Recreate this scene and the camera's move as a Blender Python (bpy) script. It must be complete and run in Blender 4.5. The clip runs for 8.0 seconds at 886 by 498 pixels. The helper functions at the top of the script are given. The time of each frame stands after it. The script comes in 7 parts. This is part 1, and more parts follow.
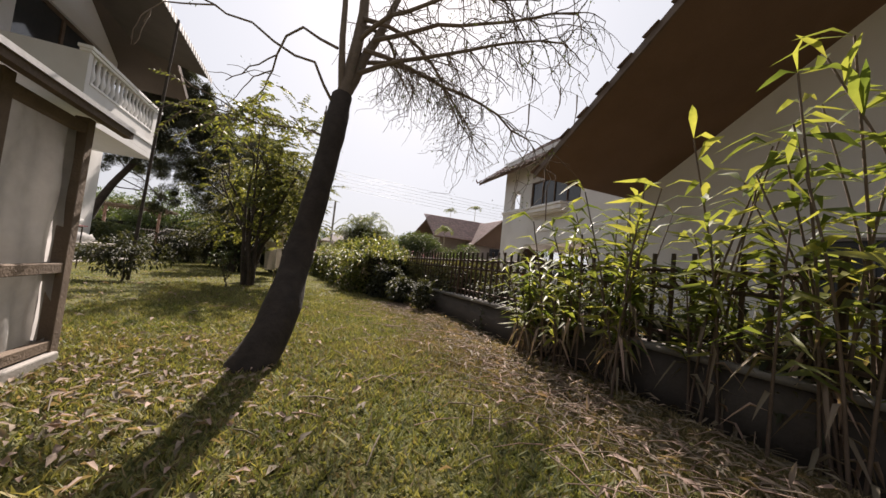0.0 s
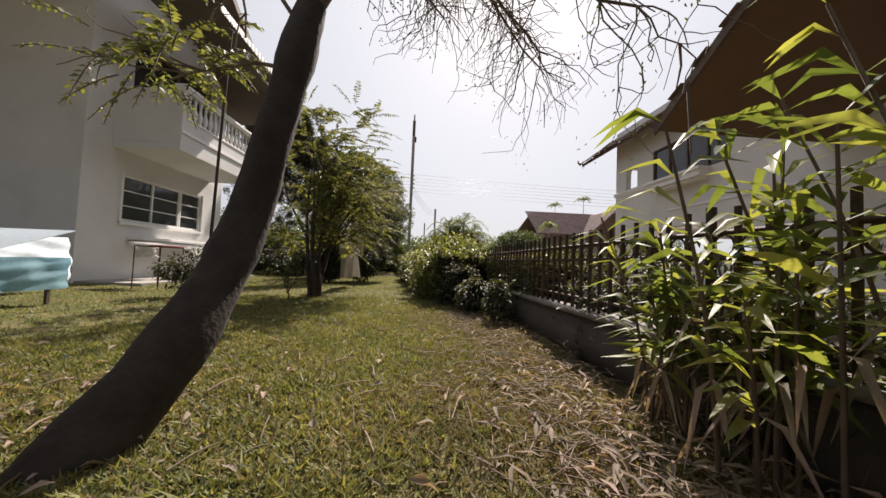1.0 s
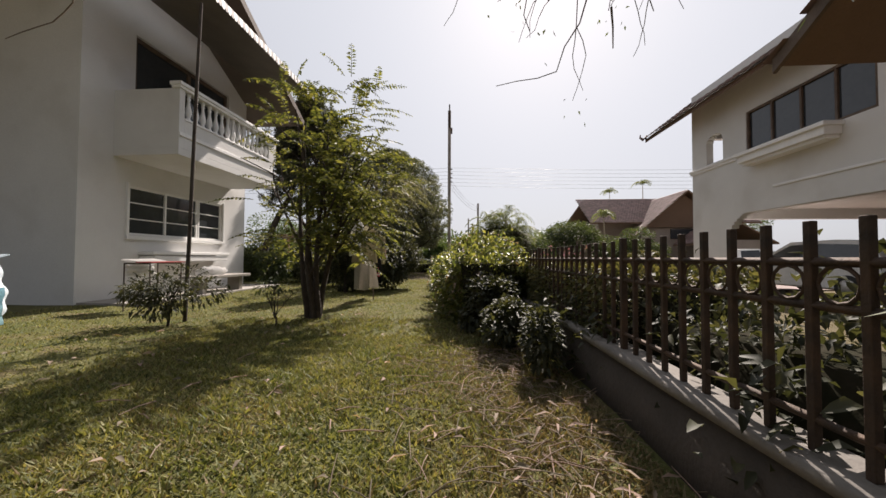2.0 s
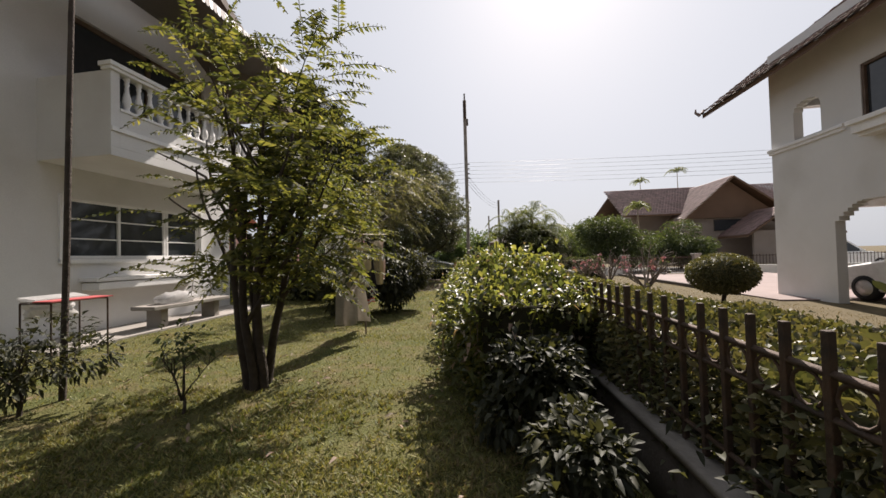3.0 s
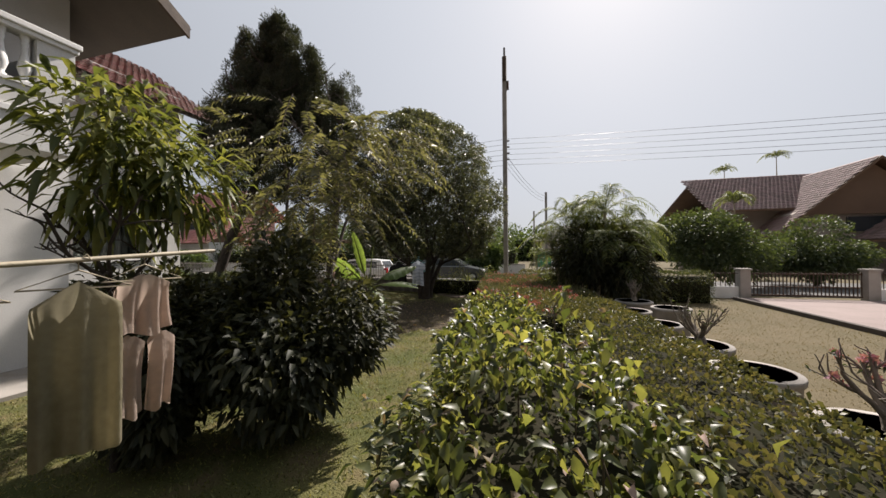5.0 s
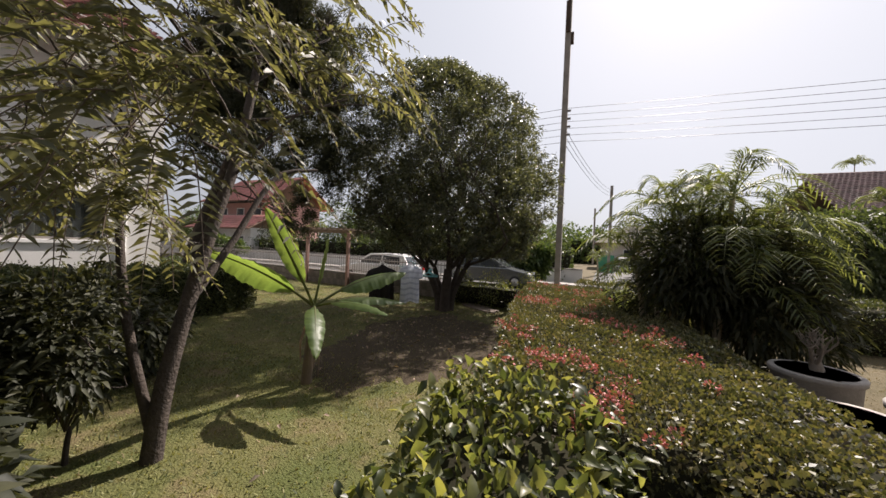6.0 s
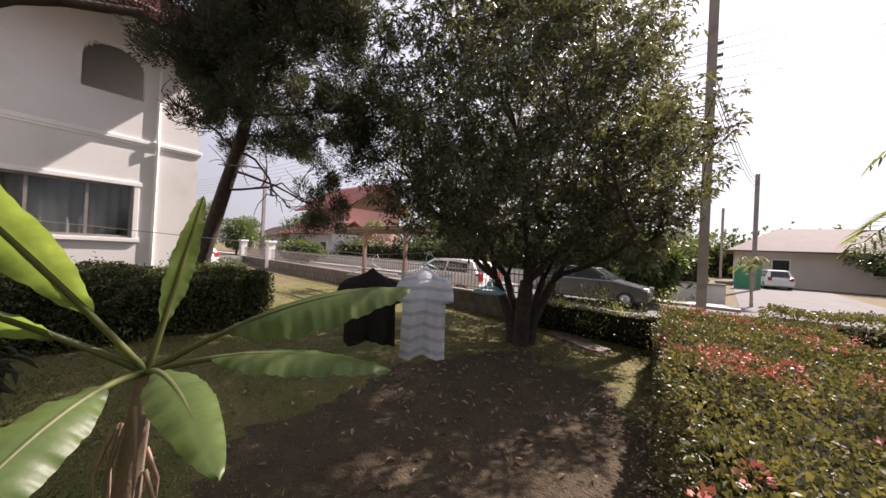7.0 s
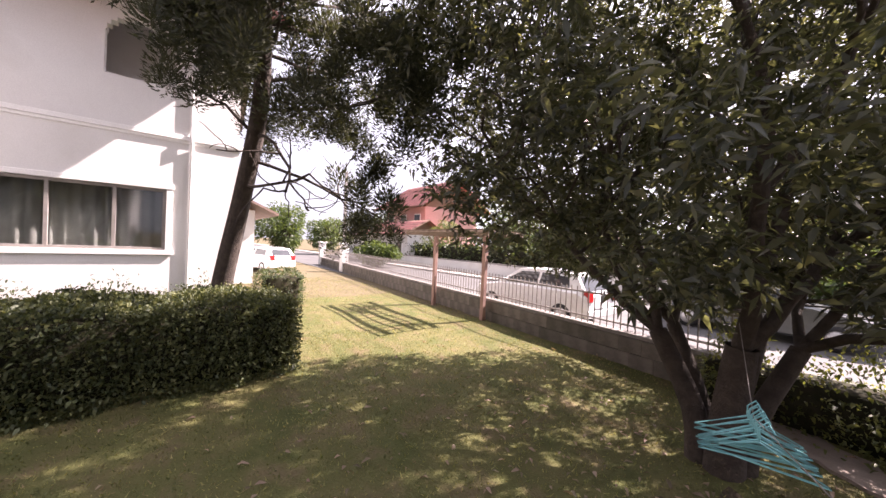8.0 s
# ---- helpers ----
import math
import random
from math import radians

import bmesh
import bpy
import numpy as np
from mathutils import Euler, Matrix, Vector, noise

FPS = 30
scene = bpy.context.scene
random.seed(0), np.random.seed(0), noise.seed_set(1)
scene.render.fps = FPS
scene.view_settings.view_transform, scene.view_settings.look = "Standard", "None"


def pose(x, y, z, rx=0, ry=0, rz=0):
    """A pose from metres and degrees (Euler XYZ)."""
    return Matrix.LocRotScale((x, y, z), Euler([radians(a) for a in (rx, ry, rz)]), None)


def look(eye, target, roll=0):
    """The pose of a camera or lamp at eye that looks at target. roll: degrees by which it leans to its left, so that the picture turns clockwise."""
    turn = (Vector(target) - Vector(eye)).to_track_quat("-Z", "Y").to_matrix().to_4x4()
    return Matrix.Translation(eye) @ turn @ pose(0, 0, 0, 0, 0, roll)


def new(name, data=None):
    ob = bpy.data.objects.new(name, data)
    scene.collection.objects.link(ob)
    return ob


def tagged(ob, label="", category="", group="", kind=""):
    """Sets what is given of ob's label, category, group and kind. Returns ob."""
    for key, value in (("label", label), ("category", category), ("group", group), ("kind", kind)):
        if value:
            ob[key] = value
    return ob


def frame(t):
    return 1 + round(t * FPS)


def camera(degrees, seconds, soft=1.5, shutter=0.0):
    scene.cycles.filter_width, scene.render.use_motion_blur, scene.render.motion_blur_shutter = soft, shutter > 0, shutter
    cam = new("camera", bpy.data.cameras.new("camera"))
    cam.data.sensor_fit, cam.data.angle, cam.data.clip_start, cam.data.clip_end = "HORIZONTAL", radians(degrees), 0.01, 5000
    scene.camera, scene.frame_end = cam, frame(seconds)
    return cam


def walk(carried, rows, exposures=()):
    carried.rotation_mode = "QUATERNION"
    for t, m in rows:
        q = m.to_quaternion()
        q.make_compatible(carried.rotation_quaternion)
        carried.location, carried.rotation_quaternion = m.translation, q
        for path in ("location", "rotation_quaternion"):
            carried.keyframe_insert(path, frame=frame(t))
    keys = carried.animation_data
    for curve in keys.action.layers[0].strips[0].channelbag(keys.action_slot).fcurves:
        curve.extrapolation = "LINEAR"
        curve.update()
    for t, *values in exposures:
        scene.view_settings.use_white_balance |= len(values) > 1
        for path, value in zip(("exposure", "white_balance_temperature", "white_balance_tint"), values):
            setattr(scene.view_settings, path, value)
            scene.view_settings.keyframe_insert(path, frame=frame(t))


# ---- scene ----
cam = camera(105.9, 8.0)
PATH = [
    (0, (0.379, -0.463, 0.801), (1.114, 1.393, 0.915), 6.1),
    (0.5, (0.966, 0.176, 0.798), (1.331, 2.14, 0.894), 3.9),
    (1, (1.322, 0.843, 0.756), (1.446, 2.837, 0.842), 2.4),
    (1.5, (1.595, 1.593, 0.763), (1.546, 3.591, 0.836), 1.0),
    (1.7, (1.673, 1.897, 0.827), (1.577, 3.894, 0.892), 0.7),
    (2.8, (1.774, 3.913, 1.307), (1.511, 5.896, 1.343), -1.2),
    (3, (1.736, 4.341, 1.339), (1.456, 6.321, 1.382), -1.5),
    (3.5, (1.731, 5.467, 1.468), (1.406, 7.44, 1.502), -1.8),
    (4, (1.794, 6.78, 1.623), (1.42, 8.745, 1.646), -1.4),
    (4.5, (1.829, 8.121, 1.724), (1.388, 10.071, 1.747), -0.8),
    (4.7, (1.775, 8.667, 1.763), (1.303, 10.611, 1.787), -0.7),
    (5.8, (1.638, 12.285, 1.934), (0.888, 14.139, 1.927), 1.8),
    (6, (1.523, 12.946, 1.911), (0.706, 14.772, 1.899), 2.5),
    (6.5, (1.011, 14.509, 1.746), (-0.009, 16.229, 1.751), 2.4),
    (7, (0.391, 15.967, 1.74), (-0.856, 17.531, 1.755), 2.9),
    (7.5, (-0.477, 17.014, 2.029), (-1.919, 18.4, 2.021), 3.4),
    (8, (-1.644, 17.884, 2.07), (-3.213, 19.124, 2.044), 2.6),
]
walk(cam, [(t, look(eye, target, roll)) for t, eye, target, roll in PATH], [(0.0, 0.76, 6600, 18), (1.5, 0.61, 6550, 17), (3.0, 0.55, 6500, 17), (4.7, 0.40, 6400, 15), (6.0, 0.66, 6450, 18), (7.0, 1.10, 6550, 25), (7.5, 1.66, 6500, 28), (8.0, 2.1, 6500, 34)])

# ---- light ----
SUN_AZ, SUN_EL = radians(13), radians(44)
world = bpy.data.worlds.new("sky")
scene.world = world
world.use_nodes = True
wn = world.node_tree
sky = wn.nodes.new("ShaderNodeTexSky")
sky.sky_type, sky.sun_disc, sky.sun_elevation, sky.sun_rotation = "NISHITA", False, SUN_EL, SUN_AZ
sky.dust_density, sky.air_density, sky.ozone_density = 3.0, 1.0, 1.0
pale = wn.nodes.new("ShaderNodeMix")
pale.data_type = "RGBA"
pale.inputs[0].default_value = 0.90
# hazy sky, paler towards the sun's side
way = wn.nodes.new("ShaderNodeTexCoord")
facing = wn.nodes.new("ShaderNodeVectorMath")
facing.operation = "DOT_PRODUCT"
facing.inputs[1].default_value = (math.sin(SUN_AZ) * math.cos(SUN_EL), math.cos(SUN_AZ) * math.cos(SUN_EL), math.sin(SUN_EL))
wn.links.new(way.outputs["Generated"], facing.inputs[0])
glare = wn.nodes.new("ShaderNodeMath")
glare.operation = "MULTIPLY_ADD"
glare.inputs[1].default_value, glare.inputs[2].default_value = 0.52, 0.46
wn.links.new(facing.outputs["Value"], glare.inputs[0])
haze = wn.nodes.new("ShaderNodeVectorMath")
haze.operation = "SCALE"
haze.inputs[0].default_value = (6.9, 7.35, 7.65)
wn.links.new(glare.outputs[0], haze.inputs["Scale"])
wn.links.new(haze.outputs[0], pale.inputs[7])
wn.links.new(sky.outputs[0], pale.inputs[6])
wn.links.new(pale.outputs[2], wn.nodes["Background"].inputs[0])
wn.nodes["Background"].inputs[1].default_value = 0.077
sun = new("sun", bpy.data.lights.new("sun", "SUN"))
sun.data.energy, sun.data.angle, sun.data.color = 5.8, radians(0.6), (1.0, 0.93, 0.82)
sun_dir = Vector((math.sin(SUN_AZ) * math.cos(SUN_EL), math.cos(SUN_AZ) * math.cos(SUN_EL), math.sin(SUN_EL)))
sun.matrix_world = look(sun_dir * 60, (0, 0, 0))

# ---- materials ----
def surface(name, c1, c2, scale=6.0, rough=0.8, bump=0.15, fine=60.0, metal=0.0, glow=0.0, island=0.0, object_random=0.0, stain=None, bump_dist=0.01, spec=0.5):
    """A two-scale procedural surface; glow: share of light that passes through (leaves, cloth)."""
    m = bpy.data.materials.new(name)
    m.use_nodes = True
    t = m.node_tree
    n, l = t.nodes, t.links
    bsdf = n["Principled BSDF"]
    co = n.new("ShaderNodeTexCoord")
    a = n.new("ShaderNodeTexNoise")
    a.inputs["Scale"].default_value, a.inputs["Detail"].default_value, a.inputs["Roughness"].default_value = scale, 6.0, 0.6
    l.new(co.outputs["Object"], a.inputs["Vector"])
    b = n.new("ShaderNodeTexNoise")
    b.inputs["Scale"].default_value, b.inputs["Detail"].default_value = fine, 4.0
    l.new(co.outputs["Object"], b.inputs["Vector"])
    ramp = n.new("ShaderNodeMapRange")
    ramp.inputs[1].default_value, ramp.inputs[2].default_value = 0.32, 0.68
    l.new(a.outputs[0], ramp.inputs[0])
    mix = n.new("ShaderNodeMix")
    mix.data_type = "RGBA"
    mix.inputs[6].default_value, mix.inputs[7].default_value = (*c1, 1), (*c2, 1)
    l.new(ramp.outputs[0], mix.inputs[0])
    col = mix.outputs[2]
    vary = n.new("ShaderNodeHueSaturation")
    amount = n.new("ShaderNodeMapRange")
    amount.inputs[3].default_value, amount.inputs[4].default_value = 0.82, 1.18
    l.new(b.outputs[0], amount.inputs[0])
    l.new(amount.outputs[0], vary.inputs["Value"])
    l.new(col, vary.inputs["Color"])
    col = vary.outputs[0]
    for on, src in ((island, "island"), (object_random, "object")):
        if on:
            g = n.new("ShaderNodeNewGeometry") if src == "island" else n.new("ShaderNodeObjectInfo")
            out = g.outputs["Random Per Island"] if src == "island" else g.outputs["Random"]
            h = n.new("ShaderNodeHueSaturation")
            v = n.new("ShaderNodeMapRange")
            v.inputs[3].default_value, v.inputs[4].default_value = 1 - on, 1 + on
            l.new(out, v.inputs[0])
            l.new(v.outputs[0], h.inputs["Value"])
            w = n.new("ShaderNodeMapRange")
            w.inputs[3].default_value, w.inputs[4].default_value = 0.5 + 0.06 * on, 0.5 - 0.06 * on
            l.new(out, w.inputs[0])
            l.new(w.outputs[0], h.inputs["Hue"])
            l.new(col, h.inputs["Color"])
            col = h.outputs[0]
    if stain:
        s = n.new("ShaderNodeTexNoise")
        s.inputs["Scale"].default_value, s.inputs["Detail"].default_value = stain[1], 8.0
        l.new(co.outputs["Object"], s.inputs["Vector"])
        r = n.new("ShaderNodeMapRange")
        r.inputs[1].default_value, r.inputs[2].default_value, r.inputs[4].default_value = 0.52, 0.75, stain[2]
        l.new(s.outputs[0], r.inputs[0])
        sm = n.new("ShaderNodeMix")
        sm.data_type = "RGBA"
        sm.inputs[7].default_value = (*stain[0], 1)
        l.new(r.outputs[0], sm.inputs[0])
        l.new(col, sm.inputs[6])
        col = sm.outputs[2]
    l.new(col, bsdf.inputs["Base Color"])
    bsdf.inputs["Roughness"].default_value, bsdf.inputs["Metallic"].default_value = rough, metal
    bsdf.inputs["Specular IOR Level"].default_value = spec
    if bump:
        bn = n.new("ShaderNodeBump")
        bn.inputs["Strength"].default_value, bn.inputs["Distance"].default_value = bump, bump_dist
        l.new(b.outputs[0], bn.inputs["Height"])
        l.new(bn.outputs[0], bsdf.inputs["Normal"])
    if glow:
        tr = n.new("ShaderNodeBsdfTranslucent")
        bright = n.new("ShaderNodeMix")
        bright.data_type, bright.blend_type = "RGBA", "MULTIPLY"
        bright.inputs[0].default_value = 1.0
        bright.inputs[7].default_value = (2.0, 1.9, 0.9, 1) if glow < 1 else (1, 1, 1, 1)
        l.new(col, bright.inputs[6])
        l.new(bright.outputs[2], tr.inputs[0])
        sh = n.new("ShaderNodeMixShader")
        sh.inputs[0].default_value = min(glow, 0.6)
        l.new(bsdf.outputs[0], sh.inputs[1])
        l.new(tr.outputs[0], sh.inputs[2])
        l.new(sh.outputs[0], n["Material Output"].inputs[0])
    return m


def clear_glass(name, tint=(0.6, 0.65, 0.65)):
    m = bpy.data.materials.new(name)
    m.use_nodes = True
    b = m.node_tree.nodes["Principled BSDF"]
    b.inputs["Base Color"].default_value = (*tint, 1)
    b.inputs["Roughness"].default_value, b.inputs["Transmission Weight"].default_value, b.inputs["IOR"].default_value = 0.04, 1.0, 1.45
    return m


GRASS = surface("grass", (0.115, 0.135, 0.047), (0.21, 0.204, 0.086), 1.6, 0.6, 0.0, 30, glow=0.3, island=0.6, spec=0.3)
GRASS_DRY = surface("dry_grass", (0.235, 0.185, 0.105), (0.145, 0.12, 0.062), 1.8, 0.8, 0.0, 30, glow=0.2, island=0.35, spec=0.3)
LAWN = surface("lawn_turf", (0.080, 0.092, 0.028), (0.14, 0.125, 0.050), 1.3, 0.95, 0.8, 55, stain=((0.15, 0.11, 0.065), 2.6, 0.8), bump_dist=0.03, spec=0.2)
LAWN_DRY = surface("dry_turf", (0.145, 0.115, 0.068), (0.105, 0.088, 0.046), 0.9, 0.95, 0.7, 45, bump_dist=0.02, spec=0.2)
SOIL = surface("soil", (0.075, 0.05, 0.034), (0.13, 0.09, 0.06), 3.0, 0.95, 0.8, 40, bump_dist=0.03, spec=0.2)
ASPHALT = surface("asphalt", (0.07, 0.068, 0.066), (0.11, 0.105, 0.1), 0.8, 0.9, 0.4, 120)
CONCRETE = surface("concrete", (0.36, 0.33, 0.30), (0.27, 0.25, 0.225), 1.5, 0.85, 0.3, 60, stain=((0.15, 0.13, 0.1), 2.0, 0.6))
PINK_PAVING = surface("pink_paving", (0.28, 0.215, 0.20), (0.225, 0.175, 0.16), 1.2, 0.85, 0.3, 50)
WHITE_WALL = surface("white_render", (0.72, 0.71, 0.69), (0.66, 0.65, 0.63), 0.7, 0.8, 0.12, 90, stain=((0.45, 0.42, 0.37), 0.9, 0.35), bump_dist=0.004)
# pale walls of the brown house, browned to carry their shade in the colour
SHADED_WALL = surface("shaded_render", (0.36, 0.30, 0.26), (0.30, 0.25, 0.215), 0.8, 0.85, 0.12, 60)
TILE_MAUVE = surface("mauve_roof_tile", (0.30, 0.205, 0.19), (0.235, 0.165, 0.155), 1.1, 0.75, 0.3, 40, island=0.22)
TILE_DARK = surface("dark_roof_tile", (0.13, 0.095, 0.085), (0.10, 0.075, 0.068), 1.1, 0.8, 0.3, 40, island=0.22)
TRIM_WHITE = surface("white_paint", (0.82, 0.81, 0.79), (0.76, 0.75, 0.73), 3.0, 0.55, 0.05, 60)
SOFFIT = surface("brown_soffit", (0.15, 0.088, 0.052), (0.185, 0.11, 0.068), 0.8, 0.7, 0.1, 40)
SOFFIT_GREY = surface("grey_soffit", (0.15, 0.118, 0.095), (0.115, 0.092, 0.076), 1.0, 0.8, 0.1, 40)
TILE_BROWN = surface("brown_roof_tile", (0.25, 0.165, 0.135), (0.185, 0.13, 0.112), 1.1, 0.75, 0.3, 40, island=0.22, stain=((0.12, 0.1, 0.085), 1.2, 0.5))
TILE_RED = surface("red_roof_tile", (0.24, 0.098, 0.078), (0.175, 0.075, 0.062), 1.1, 0.7, 0.25, 40, island=0.2)
TILE_PINK = surface("pink_roof_tile", (0.50, 0.20, 0.17), (0.42, 0.17, 0.145), 1.0, 0.7, 0.2, 40, island=0.15)
DARK_WOOD = surface("dark_wood", (0.09, 0.06, 0.042), (0.15, 0.105, 0.075), 5.0, 0.75, 0.4, 60)
OLD_WOOD = surface("weathered_wood", (0.20, 0.145, 0.10), (0.13, 0.095, 0.068), 5.0, 0.85, 0.5, 70)
BAMBOO = surface("bamboo_pole", (0.42, 0.36, 0.25), (0.32, 0.27, 0.19), 6.0, 0.6, 0.2, 50)
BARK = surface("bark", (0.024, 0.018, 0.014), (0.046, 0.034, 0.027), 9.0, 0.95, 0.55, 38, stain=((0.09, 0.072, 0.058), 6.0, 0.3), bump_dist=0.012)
BARK_DARK = surface("dark_bark", (0.040, 0.030, 0.024), (0.075, 0.058, 0.046), 9.0, 0.95, 0.9, 40, bump_dist=0.02)
TWIG = surface("twig", (0.12, 0.09, 0.065), (0.17, 0.13, 0.095), 9.0, 0.9, 0.3, 60)
IRON = surface("rusty_iron", (0.045, 0.034, 0.028), (0.10, 0.06, 0.038), 9.0, 0.75, 0.35, 80, metal=0.3)
IRON_GREY = surface("painted_iron", (0.22, 0.20, 0.18), (0.30, 0.27, 0.25), 6.0, 0.6, 0.2, 60, metal=0.3)
STONE = surface("fence_stone", (0.16, 0.14, 0.12), (0.10, 0.088, 0.075), 4.0, 0.92, 0.6, 40, stain=((0.05, 0.055, 0.035), 2.0, 0.6), object_random=0.25)
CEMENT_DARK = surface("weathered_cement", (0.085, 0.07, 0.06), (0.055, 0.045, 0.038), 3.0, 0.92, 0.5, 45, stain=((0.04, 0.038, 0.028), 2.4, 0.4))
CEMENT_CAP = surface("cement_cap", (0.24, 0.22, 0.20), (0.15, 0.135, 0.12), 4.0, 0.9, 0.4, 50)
POT = surface("cement_pot", (0.36, 0.33, 0.30), (0.25, 0.23, 0.21), 4.0, 0.9, 0.4, 50)
DARK_GLASS = surface("dark_window", (0.035, 0.04, 0.045), (0.05, 0.055, 0.06), 1.0, 0.06, 0.0, 10)
GLASS = clear_glass("window_glass")
CURTAIN = surface("curtain", (0.26, 0.245, 0.22), (0.19, 0.18, 0.165), 2.0, 0.9, 0.3, 30)
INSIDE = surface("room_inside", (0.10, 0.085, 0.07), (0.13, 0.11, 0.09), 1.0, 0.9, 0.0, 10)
MESH_CLOTH = surface("translucent_sheet", (0.62, 0.60, 0.58), (0.50, 0.48, 0.46), 3.0, 0.7, 0.5, 14, glow=1.0, bump_dist=0.03)
METAL_ROOF = surface("metal_roof", (0.62, 0.61, 0.60), (0.50, 0.49, 0.48), 2.0, 0.45, 0.1, 40, metal=0.5)
AWNING = surface("awning_sheet", (0.11, 0.09, 0.075), (0.145, 0.12, 0.10), 2.0, 0.6, 0.1, 40)
BLACK = surface("black_plastic", (0.02, 0.02, 0.02), (0.035, 0.033, 0.03), 4.0, 0.5, 0.05, 60)
RUBBER = surface("tyre_rubber", (0.018, 0.018, 0.018), (0.03, 0.03, 0.03), 6.0, 0.85, 0.1, 60)
CAR_WHITE = surface("white_car_paint", (0.82, 0.82, 0.82), (0.78, 0.78, 0.78), 1.0, 0.18, 0.0, 10)
CAR_GREY = surface("grey_car_paint", (0.10, 0.11, 0.11), (0.13, 0.14, 0.14), 1.0, 0.2, 0.0, 10, metal=0.4)
LIGHT_RED = surface("red_lamp_glass", (0.45, 0.02, 0.02), (0.5, 0.03, 0.03), 2.0, 0.15, 0.0, 10)
CLOTH_CREAM = surface("cream_cloth", (0.40, 0.36, 0.25), (0.34, 0.305, 0.21), 3.0, 0.9, 0.4, 25, glow=1.0, bump_dist=0.02)
CLOTH_PALE = surface("pale_cloth", (0.46, 0.43, 0.38), (0.40, 0.37, 0.33), 3.0, 0.9, 0.4, 25, glow=1.0, bump_dist=0.02)
CLOTH_PINKISH = surface("pinkish_cloth", (0.60, 0.48, 0.40), (0.54, 0.43, 0.36), 3.0, 0.9, 0.4, 25, glow=1.0, bump_dist=0.02)
CLOTH_DARK = surface("dark_cloth", (0.018, 0.016, 0.017), (0.028, 0.025, 0.026), 3.0, 0.95, 0.4, 25, bump_dist=0.02, spec=0.1)
CLOTH_BLUE = surface("pale_blue_sheet", (0.74, 0.80, 0.84), (0.68, 0.76, 0.82), 1.5, 0.6, 0.3, 20, glow=1.0, bump_dist=0.02)
CLOTH_TEAL = surface("teal_sheet", (0.28, 0.52, 0.62), (0.36, 0.60, 0.68), 1.5, 0.6, 0.3, 20, glow=1.0, bump_dist=0.02)
CLOTH_RED = surface("red_cloth", (0.50, 0.10, 0.10), (0.42, 0.08, 0.08), 3.0, 0.9, 0.3, 25)
CLOTH_WHITE = surface("white_cloth", (0.74, 0.73, 0.72), (0.66, 0.65, 0.64), 3.0, 0.9, 0.3, 25, glow=1.0)
TEAL_PLASTIC = surface("teal_plastic", (0.14, 0.42, 0.44), (0.2, 0.5, 0.52), 4.0, 0.4, 0.0, 30)
GREEN_PANEL = surface("green_panel", (0.05, 0.26, 0.15), (0.06, 0.3, 0.18), 2.0, 0.6, 0.1, 30)
PETAL = surface("pink_petal", (0.56, 0.30, 0.36), (0.50, 0.20, 0.28), 4.0, 0.7, 0.0, 40, glow=0.1, island=0.2)
IXORA_RED = surface("coral_flower", (0.52, 0.19, 0.17), (0.42, 0.115, 0.11), 4.0, 0.7, 0.0, 40, glow=0.08, island=0.25)
GREY_STEM = surface("grey_stem", (0.24, 0.20, 0.16), (0.17, 0.14, 0.115), 7, 0.85, 0.3, 50)
DRY_LEAF = surface("dry_leaf", (0.28, 0.22, 0.165), (0.185, 0.135, 0.10), 5.0, 0.8, 0.2, 40, glow=0.2, island=0.5)


def leaf(name, c1, c2, glow=0.35, rough=0.42, island=0.3, spec=0.5):
    return surface(name, c1, c2, 2.0, rough, 0.1, 40, glow=glow, island=island, spec=spec)


LEAF_PINNATE = leaf("feathery_leaf", (0.055, 0.064, 0.025), (0.125, 0.132, 0.044), 0.5, 0.6, 0.5, 0.4)
LEAF_CROTON = leaf("broad_hedge_leaf", (0.050, 0.064, 0.028), (0.145, 0.158, 0.056), 0.5, 0.40, 0.6)
LEAF_YELLOW = leaf("yellow_leaf", (0.24, 0.21, 0.06), (0.32, 0.25, 0.08), 0.35)
LEAF_CLIP = leaf("clipped_leaf", (0.075, 0.084, 0.036), (0.148, 0.138, 0.060), 0.22, 0.5, 0.6)
LEAF_BOX = leaf("box_leaf", (0.055, 0.070, 0.026), (0.092, 0.105, 0.038), 0.2, 0.6, 0.5)
LEAF_MANGO = leaf("mango_leaf", (0.048, 0.054, 0.036), (0.085, 0.094, 0.060), 0.38, 0.33, 0.6)
LEAF_SAPLING = leaf("young_leaf", (0.08, 0.10, 0.032), (0.14, 0.15, 0.05), 0.4, 0.5, 0.45)
LEAF_DARK = leaf("dark_shrub_leaf", (0.032, 0.036, 0.02), (0.055, 0.058, 0.03), 0.3, 0.6, 0.5, 0.35)
LEAF_DROOP = leaf("grey_feather_leaf", (0.085, 0.09, 0.055), (0.15, 0.145, 0.085), 0.45, 0.5)
NEEDLE = leaf("dark_needle", (0.030, 0.037, 0.023), (0.052, 0.057, 0.033), 0.25, 0.7)
LEAF_GINGER = leaf("ginger_leaf", (0.10, 0.13, 0.035), (0.18, 0.195, 0.06), 0.5, 0.5, 0.55)
LEAF_BANANA = leaf("banana_leaf", (0.10, 0.155, 0.05), (0.16, 0.215, 0.07), 0.6, 0.43, 0.1)
LEAF_PALM = leaf("palm_leaf", (0.085, 0.105, 0.045), (0.14, 0.165, 0.065), 0.4, 0.55)
LEAF_FAR = leaf("far_leaf", (0.055, 0.085, 0.03), (0.085, 0.12, 0.04), 0.3)
